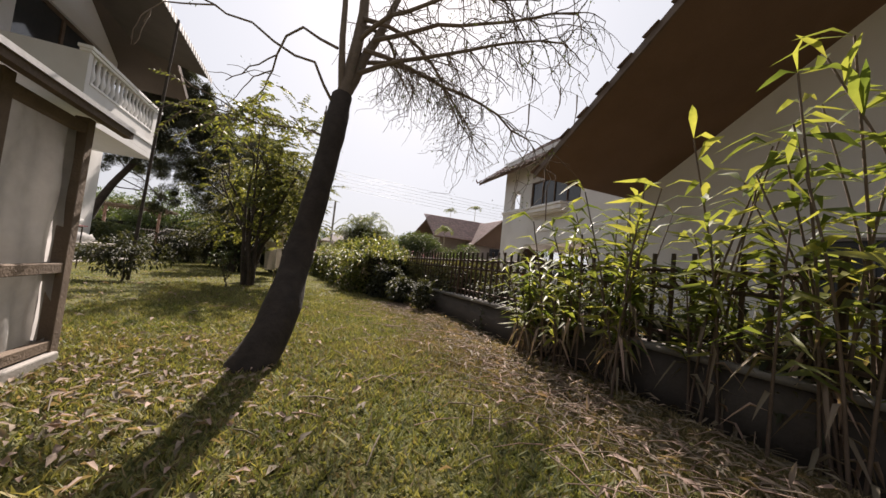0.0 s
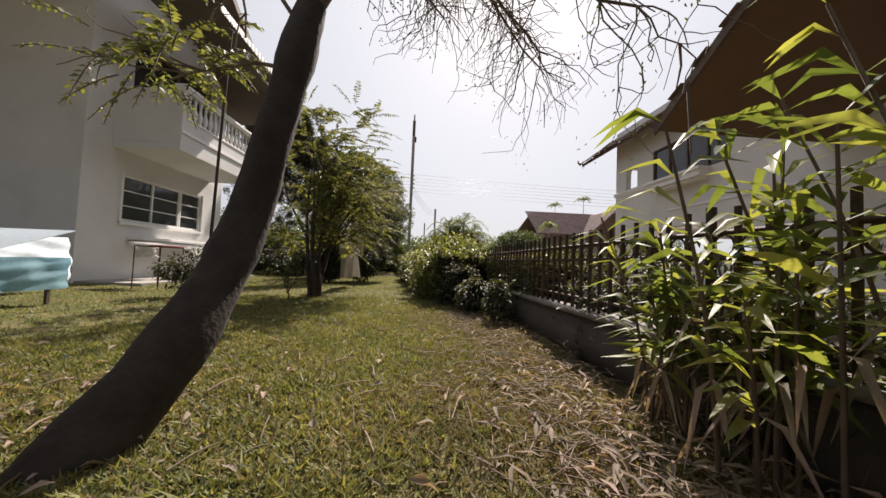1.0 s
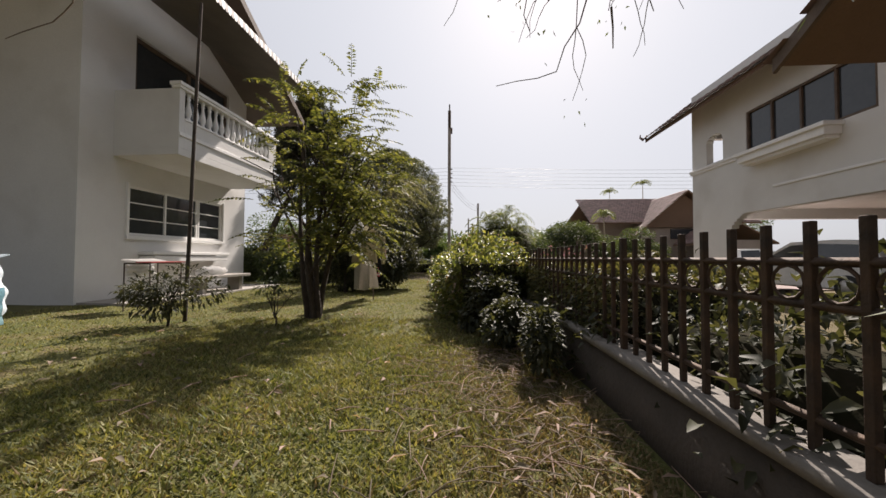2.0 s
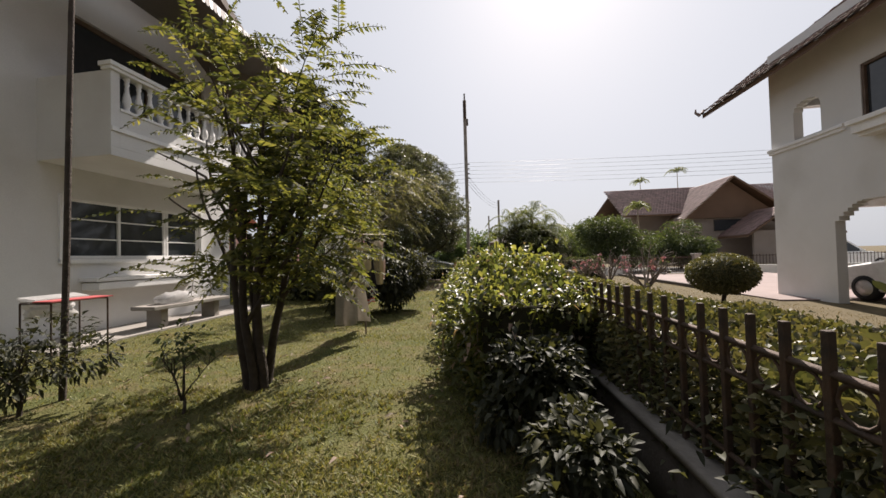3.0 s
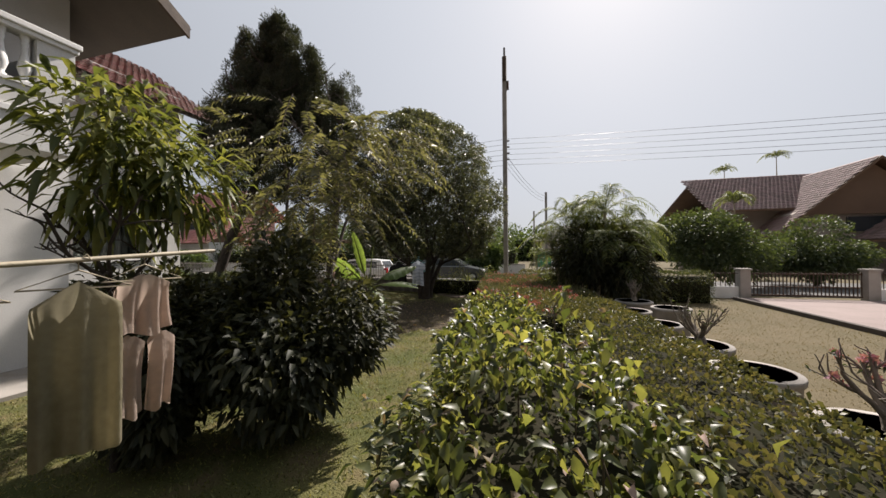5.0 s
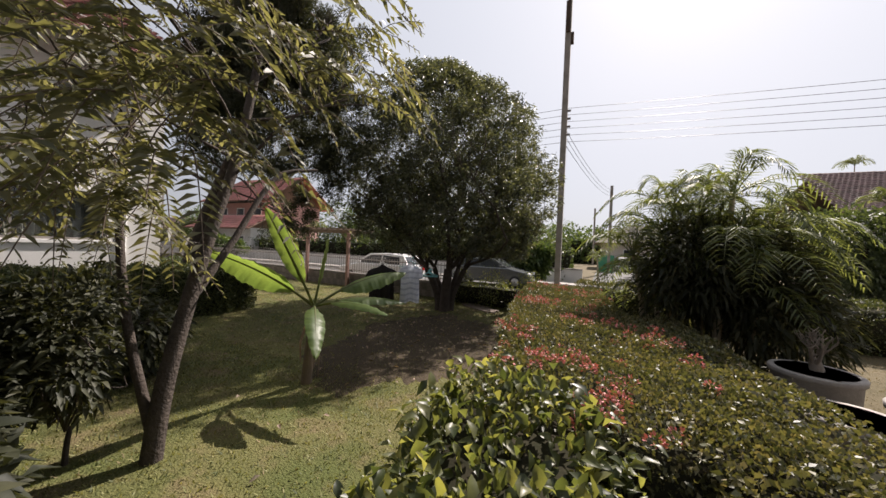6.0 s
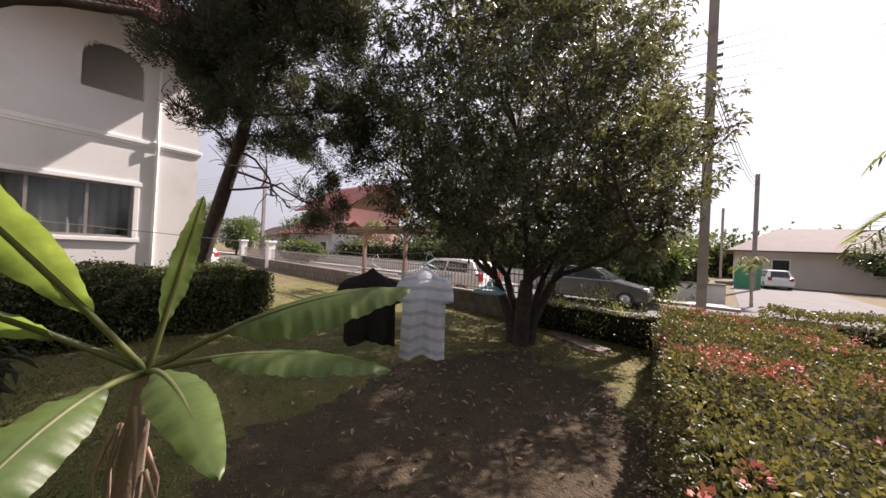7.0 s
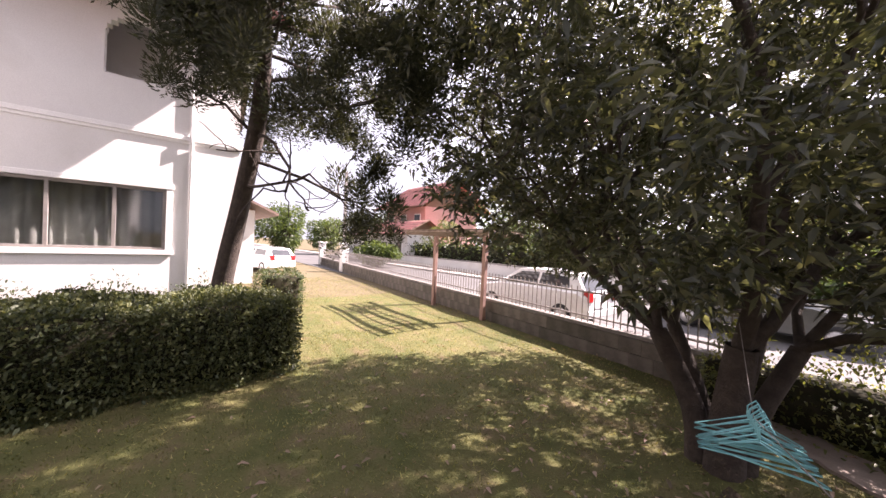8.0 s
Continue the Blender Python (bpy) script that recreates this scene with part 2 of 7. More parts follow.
LEAF_BUSH = leaf("tree_bush_leaf", (0.040, 0.058, 0.026), (0.068, 0.088, 0.036), 0.35, 0.55)


# ---- mesh helpers ----
def origin(ob):
    v = Vector((0, 0, 0))
    while ob:
        v = v + ob.location
        ob = ob.parent
    return v


def thing(name, place, label, category, group="", kind=""):
    """A top-level thing: an Empty at its base."""
    return_ob = new(name)
    return_ob.location, return_ob.empty_display_size = place, 0.2
    return tagged(return_ob, label, category, group, kind)


def part(name, bm, material, parent=None, label="", smooth=False):
    """Links a bmesh, in world metres, as one mesh under a thing or a part."""
    me = bpy.data.meshes.new(name)
    if parent:
        bmesh.ops.translate(bm, verts=bm.verts, vec=-origin(parent))
    bm.to_mesh(me)
    bm.free()
    me.materials.append(material)
    if smooth:
        me.shade_smooth()
    ob = new(name, me)
    ob.parent = parent
    return tagged(ob, label)


def sheet(name, verts, faces, material, parent=None, label="", kind="", smooth=False):
    """The same from arrays; faces is an (n, k) array."""
    verts, faces = np.asarray(verts, np.float32), np.asarray(faces, np.int32)
    if parent:
        verts = verts - np.array(origin(parent), np.float32)
    me = bpy.data.meshes.new(name)
    k = faces.shape[1]
    me.vertices.add(len(verts))
    me.vertices.foreach_set("co", verts.ravel())
    me.loops.add(faces.size)
    me.loops.foreach_set("vertex_index", faces.ravel())
    me.polygons.add(len(faces))
    me.polygons.foreach_set("loop_start", np.arange(0, faces.size, k, dtype=np.int32))
    me.polygons.foreach_set("loop_total", np.full(len(faces), k, np.int32))
    me.update(calc_edges=True)
    me.materials.append(material)
    if smooth:
        me.shade_smooth()
    ob = new(name, me)
    ob.parent = parent
    return tagged(ob, label, kind=kind)


def box(bm, x0, x1, y0, y1, z0, z1, bevel=0.0):
    r = bmesh.ops.create_cube(bm, size=1.0, matrix=Matrix.LocRotScale(((x0 + x1) / 2, (y0 + y1) / 2, (z0 + z1) / 2), None, (x1 - x0, y1 - y0, z1 - z0)))
    if bevel:
        edges = {e for v in r["verts"] for e in v.link_edges}
        bmesh.ops.bevel(bm, geom=list(edges), offset=bevel, segments=2, affect="EDGES", profile=0.5)
    return bm


def boxes(*spans, bevel=0.0):
    bm = bmesh.new()
    for s in spans:
        box(bm, *s, bevel=bevel)
    return bm


def tube_arrays(points, radii, sides=8):
    P, R = np.asarray(points, float), np.asarray(radii, float)
    T = np.gradient(P, axis=0)
    T /= np.linalg.norm(T, axis=1, keepdims=True) + 1e-9
    U = np.zeros_like(P)
    u = np.cross(T[0], [1.0, 0, 0] if abs(T[0][2]) > 0.9 else [0, 0, 1.0])
    for i in range(len(P)):
        u = u - T[i] * (u @ T[i])
        u = u / (np.linalg.norm(u) + 1e-9)
        U[i] = u
    V = np.cross(T, U)
    a = np.arange(sides) * 2 * np.pi / sides
    ring = np.cos(a)[None, :, None] * U[:, None] + np.sin(a)[None, :, None] * V[:, None]
    verts = (P[:, None] + R[:, None, None] * ring).reshape(-1, 3)
    n = len(P)
    i, j = np.meshgrid(np.arange(n - 1), np.arange(sides), indexing="ij")
    k = (j + 1) % sides
    faces = np.stack([i * sides + j, i * sides + k, (i + 1) * sides + k, (i + 1) * sides + j], -1).reshape(-1, 4)
    return verts, faces


def tubes(name, runs, material, parent=None, label="", sides=7, smooth=True, kind=""):
    """Tapered tubes (points, r0, r1) joined into one mesh."""
    V, F, off = [], [], 0
    for pts, r0, r1 in runs:
        pts = np.asarray(pts, float)
        v, f = tube_arrays(pts, np.linspace(r0, r1, len(pts)), sides)
        V.append(v), F.append(f + off)
        off += len(v)
    return sheet(name, np.concatenate(V), np.concatenate(F), material, parent, label, kind, smooth)


def rod(name, p0, p1, r, material, parent=None, label="", sides=8):
    return tubes(name, [([p0, p1], r, r)], material, parent, label, sides)


def smooth_path(points, n):
    """A Catmull-Rom run through the points."""
    P = np.asarray(points, float)
    P = np.vstack([2 * P[0] - P[1], P, 2 * P[-1] - P[-2]])
    out = []
    for s in np.linspace(0, len(P) - 3 - 1e-6, n):
        i, t = int(s), s - int(s)
        a, b, c, d = P[i : i + 4]
        out.append(0.5 * (2 * b + (c - a) * t + (2 * a - 5 * b + 4 * c - d) * t**2 + (3 * b - a - 3 * c + d) * t**3))
    return np.array(out)


def unit(v):
    return v / (np.linalg.norm(v, axis=-1, keepdims=True) + 1e-9)


def leaves(rng, P, D, L, W, droop=0.3, fold=0.25, up=None):
    """Leaf arrays: a folded, drooping blade of six triangles at each point P along D, L long and W wide."""
    n = len(P)
    D = unit(np.asarray(D, float))
    L, W = np.broadcast_to(L, n)[:, None], np.broadcast_to(W, n)[:, None]
    ref = (np.array([[0, 0, 1.0]]) if up is None else up) + rng.normal(0, 0.35, (n, 3))
    S = unit(np.cross(D, ref))
    N = np.cross(S, D)
    down = np.array([[0, 0, -1.0]]) * L * droop
    m1, m2, tip = P + D * L * 0.38 + N * L * 0.05, P + D * L * 0.7 + down * 0.45, P + D * L + down
    lift = N * W * fold
    V = np.stack([P, m1, m2, tip, m1 + S * W * 0.5 + lift, m1 - S * W * 0.5 + lift, m2 + S * W * 0.36 + lift * 0.7, m2 - S * W * 0.36 + lift * 0.7], 1)
    T = np.array([[0, 4, 1], [0, 1, 5], [1, 4, 6], [1, 6, 2], [1, 2, 7], [1, 7, 5], [2, 6, 3], [2, 3, 7]])
    F = (np.arange(n)[:, None, None] * 8 + T[None]).reshape(-1, 3)
    return V.reshape(-1, 3), F


def simple_leaves(rng, P, D, L, W, droop=0.2):
    """Cheaper: two triangles a leaf, for far or small foliage."""
    n = len(P)
    D = unit(np.asarray(D, float))
    L, W = np.broadcast_to(L, n)[:, None], np.broadcast_to(W, n)[:, None]
    S = unit(np.cross(D, rng.normal(0, 1, (n, 3))))
    N = np.cross(S, D)
    m = P + D * L * 0.45
    V = np.stack([P, m + S * W * 0.5 + N * W * 0.12, P + D * L - np.array([[0, 0, 1.0]]) * L * droop, m - S * W * 0.5 + N * W * 0.12], 1)
    F = (np.arange(n)[:, None, None] * 4 + np.array([[0, 1, 2], [0, 2, 3]])[None]).reshape(-1, 3)
    return V.reshape(-1, 3), F


def blob_points(rng, n, centre, radii, lumps=7, shell=0.55):
    """Points in a lumpy crown: several ellipsoids in one, denser to the outside."""
    centre, radii = np.array(centre, float), np.array(radii, float)
    lump_c = unit(rng.normal(0, 1, (lumps, 3))) * rng.uniform(0.3, 0.70, (lumps, 1))
    lump_r = rng.uniform(0.34, 0.52, lumps)
    which = rng.integers(0, lumps, n)
    d = unit(rng.normal(0, 1, (n, 3)))
    r = lump_r[which] * (shell + (1 - shell) * rng.random(n)) ** 0.6
    u = lump_c[which] + d * r[:, None]
    return centre + u * radii, unit(d * 0.6 + u)


def crown(name, rng, n, centre, radii, L, W, material, parent, lumps=7, droop=0.3, cheap=False, label="", shell=0.4, kind="", floor=-1.0):
    P, D = blob_points(rng, n, centre, radii, lumps, shell)
    ok = P[:, 2] > floor + rng.uniform(-0.25, 0.25, n)
    P, D = P[ok], D[ok]
    n = len(P)
    D = unit(D + rng.normal(0, 0.55, D.shape))
    size = rng.uniform(0.65, 1.2, n)
    V, F = (simple_leaves if cheap else leaves)(rng, P, D, L * size, W * size, droop)
    return sheet(name, V, F, material, parent, label, kind)


def prism(points, vec):
    """A flat polygon pulled along vec."""
    bm = bmesh.new()
    a = [bm.verts.new(p) for p in points]
    b = [bm.verts.new(Vector(p) + Vector(vec)) for p in points]
    bm.faces.new(a), bm.faces.new(b[::-1])
    for i in range(len(a)):
        k = (i + 1) % len(a)
        bm.faces.new((a[i], b[i], b[k], a[k]))
    bmesh.ops.recalc_face_normals(bm, faces=bm.faces)
    return bm


# ---- ground ----
def flat(name, corners, z, material, label, category="", kind="structure"):
    bm = bmesh.new()
    top = [bm.verts.new((x, y, z)) for x, y in corners]
    bm.faces.new(top)
    r = bmesh.ops.extrude_face_region(bm, geom=bm.faces[:])
    bmesh.ops.translate(bm, verts=[v for v in r["geom"] if isinstance(v, bmesh.types.BMVert)], vec=(0, 0, -0.2))
    bmesh.ops.recalc_face_normals(bm, faces=bm.faces)
    ob = part(name, bm, material)
    return tagged(ob, label, category, kind=kind)


bm = bmesh.new()
bmesh.ops.create_grid(bm, x_segments=120, y_segments=120, size=700)
for v in bm.verts:
    v.co.z = -0.03
ground = tagged(part("ground", bm, LAWN_DRY), "dry grassy ground reaching to the horizon", "ground", kind="structure")

# the garden's lawn, gently uneven
nx, ny = 140, 200
gx, gy = np.meshgrid(np.linspace(-13.5, 2.7, nx), np.linspace(-6, 24.6, ny))
gz = 0.012 * np.sin(gx * 2.1 + 1.3 * np.sin(gy * 1.7)) + 0.010 * np.sin(gy * 2.7 + gx) + 0.004
idx = np.arange(nx * ny).reshape(ny, nx)
quads = np.stack([idx[:-1, :-1], idx[:-1, 1:], idx[1:, 1:], idx[1:, :-1]], -1).reshape(-1, 4)
tagged(sheet("lawn", np.stack([gx, gy, gz], -1).reshape(-1, 3), quads, LAWN, smooth=True), "mown garden lawn with yellowed and worn patches", "lawn", kind="structure")
flat("driveway", [(9.0, 14.0), (16.5, 14.0), (16.5, 25.0), (9.0, 25.0)], 0.01, PINK_PAVING, "pinkish concrete driveway of the neighbouring house", "driveway")
flat("road", [(-120, 26.0), (120, 26.0), (120, 33.0), (-120, 33.0)], -0.005, ASPHALT, "grey asphalt street outside the gardens", "road")
flat("side_road", [(1.4, 33.0), (7.0, 33.0), (12.0, 140.0), (4.5, 140.0)], -0.006, ASPHALT, "grey asphalt side street between the far gardens", "road")
flat("pavement", [(-120, 33.0), (1.4, 33.0), (1.4, 34.4), (-120, 34.4)], 0.10, CONCRETE, "pale concrete pavement on the far side of the street", "pavement")
kerb = thing("driveway_kerb", (8.93, 19.0, 0), "low dark kerb between the dry lawn and the driveway", "kerb")
part("kerb_stone", boxes((8.86, 8.99, 15.4, 24.6, -0.1, 0.09), bevel=0.01), CEMENT_DARK, kerb)


# ---- houses ----
def wall_holes(axis, pos, thick, u0, u1, z0, z1, holes):
    """A wall across the given axis, from pos to pos + thick, with openings (u0, u1, z0, z1) through it."""
    bm = bmesh.new()
    us = sorted({u0, u1, *(h[0] for h in holes), *(h[1] for h in holes)})
    for a, b in zip(us, us[1:]):
        cuts = sorted((h[2], h[3]) for h in holes if h[0] < (a + b) / 2 < h[1])
        z = z0
        for c0, c1 in (*cuts, (z1, z1)):
            if c0 > z:
                lo, hi = min(pos, pos + thick), max(pos, pos + thick)
                box(bm, *((lo, hi, a, b) if axis == "x" else (a, b, lo, hi)), z, c0)
            z = max(z, c1)
    bmesh.ops.remove_doubles(bm, verts=bm.verts, dist=0.0005)
    return bm


def tile_slope(name, corner, along, up, cols, rows, tw, tl, material, parent, label=""):
    """A slope of overlapping roof tiles in courses, joined as one mesh."""
    corner, along, up = Vector(corner), Vector(along).normalized(), Vector(up).normalized()
    nrm = along.cross(up)
    if nrm.z < 0:
        nrm = -nrm
    rng = np.random.default_rng(3)
    A, U, N = np.array(along), np.array(up), np.array(nrm)
    i, j = np.meshgrid(np.arange(cols), np.arange(rows), indexing="ij")
    i, j = i.ravel(), j.ravel()
    n = len(i)
    c = np.array(corner) + (i[:, None] + 0.5 * (j % 2)[:, None]) * tw * A + j[:, None] * tl * U
    c = c + rng.normal(0, 0.004, (n, 1)) * N
    w, l, t = tw * 0.97, tl * 1.12, 0.022
    lift = N * 0.03
    quad = [c, c + A * w, c + A * w + U * l, c + U * l]
    top = [quad[0] + lift + N * t, quad[1] + lift + N * t, quad[2] + N * t * 0.4, quad[3] + N * t * 0.4]
    mid = [(quad[0] + quad[1]) / 2 + lift + N * (t + 0.012), (quad[2] + quad[3]) / 2 + N * (t * 0.4 + 0.012)]
    low = [quad[0] + lift, quad[1] + lift]
    V = np.stack([*top, *mid, *low], 1).reshape(-1, 3)
    T = np.array([[0, 4, 5, 3], [4, 1, 2, 5], [6, 7, 4, 0], [7, 1, 4, 4]])[:3]
    F = (np.arange(n)[:, None, None] * 8 + T[None]).reshape(-1, 4)
    return sheet(name, V, F, material, parent, label, "stuff")


def slab(corners, thick):
    """A plate through corners (in order), with thickness downwards."""
    bm = bmesh.new()
    a = [bm.verts.new(c) for c in corners]
    b = [bm.verts.new((c[0], c[1], c[2] - thick)) for c in corners]
    bm.faces.new(a), bm.faces.new(b[::-1])
    for i in range(len(a)):
        k = (i + 1) % len(a)
        bm.faces.new((a[i], b[i], b[k], a[k]))
    bmesh.ops.recalc_face_normals(bm, faces=bm.faces)
    return bm


def window_x(parent, x, face, y0, y1, z0, z1, cols, rows, bar=TRIM_WHITE, back=DARK_GLASS, fw=0.05, name="window", curtain=False, split=()):
    """A window in a wall across x; face is +1 or -1, the side it looks to."""
    bm = boxes((x - 0.04, x + 0.04, y0, y0 + fw, z0, z1), (x - 0.04, x + 0.04, y1 - fw, y1, z0, z1), (x - 0.04, x + 0.04, y0 + fw, y1 - fw, z0, z0 + fw), (x - 0.04, x + 0.04, y0 + fw, y1 - fw, z1 - fw, z1), bevel=0.004)
    win = part(name, bm, bar, parent)
    xs = x - face * 0.02
    pane = part("pane", boxes((xs - 0.004, xs + 0.004, y0 + fw, y1 - fw, z0 + fw, z1 - fw)), GLASS if curtain else back, win)
    pane.visible_shadow = False
    ys = split or [y0 + (y1 - y0) * k / cols for k in range(1, cols)]
    for y in ys:
        part("mullion", boxes((x - 0.03, x + 0.03, y - fw * 0.45, y + fw * 0.45, z0 + fw, z1 - fw)), bar, win)
    for k in range(1, rows):
        z = z0 + (z1 - z0) * k / rows
        part("glazing_bar", boxes((x - 0.012, x + 0.026, y0 + fw, y1 - fw, z - 0.012, z + 0.012)), bar, win)
    if curtain:
        ny_ = 90
        yy = np.linspace(y0 + fw, y1 - fw, ny_)
        xx = x - face * (0.14 + 0.03 * np.sin(yy * 31) + 0.015 * np.sin(yy * 67 + 1))
        V = np.concatenate([np.stack([xx, yy, np.full(ny_, z)], 1) for z in (z0 - 0.1, z1 + 0.1)])
        q = np.arange(ny_ - 1)
        sheet("curtain", V, np.stack([q, q + 1, q + 1 + ny_, q + ny_], 1), CURTAIN, win, "pleated grey curtain behind the glass", smooth=True)
    return win


# -- the white house with the balcony, beside the lawn --
WX, BX = -6.08, -4.55
white_house = thing("white_house", (-9.0, 13.0, 0), "white rendered two-storey house with a balustraded balcony beside the lawn", "house")
part("front_wall", wall_holes("x", WX, -0.2, 8.45, 13.45, -0.1, 6.35, [(9.46, 12.4, 1.48, 2.62), (9.55, 12.6, 3.55, 6.2)]), WHITE_WALL, white_house)
part("side_wall", boxes((-13.0, WX - 0.2, 8.45, 8.65, -0.1, 8.2)), WHITE_WALL, white_house)
part("return_wall", boxes((-10.97, WX - 0.2, 13.25, 13.45, -0.1, 5.6)), WHITE_WALL, white_house)
part("gable_wall", prism([(WX, 8.45, 6.35), (WX, 13.45, 6.35), (WX, 8.45, 9.2)], (-0.2, 0, 0)), WHITE_WALL, white_house)
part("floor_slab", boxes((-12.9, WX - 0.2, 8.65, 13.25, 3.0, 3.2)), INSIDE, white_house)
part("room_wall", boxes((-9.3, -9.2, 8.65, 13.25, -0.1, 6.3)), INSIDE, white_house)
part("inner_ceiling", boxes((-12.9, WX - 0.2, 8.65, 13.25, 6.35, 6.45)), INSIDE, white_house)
window_x(white_house, WX - 0.06, 1, 9.46, 12.4, 1.48, 2.62, 3, 3, split=(10.45, 11.45, 11.52))
part("window_hood", boxes((WX - 0.02, WX + 0.05, 9.40, 9.46, 1.42, 2.68), (WX - 0.02, WX + 0.05, 12.4, 12.46, 1.42, 2.68), (WX - 0.02, WX + 0.07, 9.4, 12.46, 1.38, 1.46), bevel=0.006), TRIM_WHITE, white_house)
part("planter_shelf", boxes((WX, WX + 0.42, 9.7, 12.2, 1.02, 1.10), (WX, WX + 0.40, 9.75, 12.15, 0.86, 1.0), bevel=0.012), TRIM_WHITE, white_house, "low white masonry shelf under the window")
door = part("balcony_door", boxes((WX - 0.16, WX - 0.08, 9.55, 9.65, 3.55, 6.2), (WX - 0.16, WX - 0.08, 11.08, 11.18, 3.55, 6.2), (WX - 0.16, WX - 0.08, 12.5, 12.6, 3.55, 6.2), (WX - 0.16, WX - 0.08, 9.65, 12.5, 6.1, 6.2)), DARK_WOOD, white_house)
part("pane", boxes((WX - 0.13, WX - 0.12, 9.65, 12.5, 3.55, 6.1)), DARK_GLASS, door)

balcony = part("balcony", boxes((WX, BX, 9.11, 12.75, 3.2, 3.36), bevel=0.008), WHITE_WALL, white_house, "white balcony with a parapet and balusters")
part("parapet", boxes((BX - 0.14, BX, 9.25, 12.61, 3.36, 4.0), bevel=0.004), WHITE_WALL, balcony)
part("string_course", boxes((BX, BX + 0.03, 9.11, 12.75, 3.62, 3.70), bevel=0.006), TRIM_WHITE, balcony)
part("end_wall", boxes((WX, BX, 9.11, 9.25, 3.36, 4.66)), WHITE_WALL, balcony)
part("end_wall", boxes((WX, BX - 0.14, 12.61, 12.75, 3.36, 4.66)), WHITE_WALL, balcony)
part("end_pier", boxes((BX - 0.14, BX, 12.37, 12.75, 4.0, 4.66), bevel=0.004), WHITE_WALL, balcony)
part("baluster_sill", boxes((BX - 0.16, BX + 0.02, 9.25, 12.37, 4.0, 4.05), bevel=0.006), TRIM_WHITE, balcony)
part("handrail", boxes((BX - 0.20, BX + 0.07, 9.06, 12.80, 4.72, 4.80), (BX - 0.17, BX + 0.04, 9.08, 12.78, 4.66, 4.72), bevel=0.012), TRIM_WHITE, balcony)
prof = [(0.0, 0.055), (0.03, 0.055), (0.05, 0.035), (0.09, 0.045), (0.17, 0.068), (0.26, 0.058), (0.36, 0.034), (0.46, 0.028), (0.50, 0.042), (0.53, 0.03), (0.57, 0.048), (0.61, 0.05)]
pv, pf = tube_arrays([(0, 0, z) for z, _ in prof], [r_ for _, r_ in prof], 10)
baluster_mesh = None
for k in range(15):
    y = 9.42 + k * 0.205
    if baluster_mesh is None:
        b0 = sheet("baluster", pv + np.array([BX - 0.07, y, 4.05]), pf, TRIM_WHITE, balcony, smooth=True)
        baluster_mesh, first_y = b0.data, y
    else:
        b1 = new("baluster", baluster_mesh)
        b1.parent, b1.location = balcony, (0, y - first_y, 0)
# gable roof over the balcony side: ridge across, eave towards the street
RX = -4.4
part("roof_deck", slab([(RX, 14.2, 5.95), (-13.6, 14.2, 5.95), (-13.6, 7.9, 9.6), (RX, 7.9, 9.6)], 0.12), SOFFIT_GREY, white_house, "grey-brown boarded roof underside")
part("rear_roof_deck", slab([(RX, 7.9, 9.6), (-13.6, 7.9, 9.6), (-13.6, 3.2, 6.9), (RX, 3.2, 6.9)], 0.12), SOFFIT_GREY, white_house)
tile_slope("roof_tile", (RX - 0.02, 14.28, 5.96), (-1, 0, 0), (0, -6.3, 3.65), 43, 34, 0.214, 0.214, TILE_RED, white_house)
part("barge_board", slab([(RX + 0.03, 14.25, 6.02), (RX - 0.02, 14.25, 6.02), (RX - 0.02, 7.9, 9.68), (RX + 0.03, 7.9, 9.68)], 0.22), DARK_WOOD, white_house)
awn = part("awning", slab([(-3.35, 8.3, 6.28), (-5.4, 8.3, 6.75), (-5.4, 12.85, 6.75), (-3.35, 12.85, 6.28)], 0.02), AWNING, white_house, "brown corrugated awning with a striped edge")
for k in range(28):
    y = 8.36 + k * 0.163
    part("awning_rib", slab([(-3.36, y, 6.31), (-5.4, y, 6.78), (-5.4, y + 0.05, 6.78), (-3.36, y + 0.05, 6.31)], 0.03), AWNING, awn)
for k in range(50):
    y = 8.3 + k * 0.091
    bm = bmesh.new()
    pts = [(-3.345, y, 6.29), (-3.345, y + 0.091, 6.29), (-3.335, y + 0.091, 6.15), (-3.335, y + 0.07, 6.11), (-3.335, y + 0.03, 6.11), (-3.335, y, 6.15)]
    fr = [bm.verts.new(p) for p in pts]
    bk = [bm.verts.new((p[0] - 0.01, p[1], p[2])) for p in pts]
    bm.faces.new(fr), bm.faces.new(bk[::-1])
    for q in range(6):
        w = (q + 1) % 6
        bm.faces.new((fr[q], bk[q], bk[w], fr[w]))
    part("valance_scallop", bm, TRIM_WHITE if k % 2 else AWNING, awn)

# the set-back wing towards the street
LX = -10.97
part("wing_wall", wall_holes("x", LX, -0.22, 13.45, 18.95, -0.1, 7.6, [(14.2, 17.65, 1.68, 2.98), (16.65, 17.75, 5.15, 6.35)]), WHITE_WALL, white_house)
part("wing_end_wall", wall_holes("y", 18.73, 0.22, -16.0, LX - 0.22, -0.1, 7.6, [(-14.5, -12.0, 0.0, 2.4), (-13.0, -11.9, 5.15, 6.35)]), WHITE_WALL, white_house)
bm = bmesh.new()
arc = [(16.65 + 0.55 + 0.55 * math.cos(a), 6.35 - 0.42 + 0.42 * math.sin(a)) for a in np.linspace(0, math.pi, 13)]
for (ya, za), (yb, zb) in zip(arc, arc[1:]):
    box(bm, LX - 0.219, LX - 0.001, min(ya, yb), max(ya, yb), (za + zb) / 2, 6.351)
part("arch_spandrel", bm, WHITE_WALL, white_house)
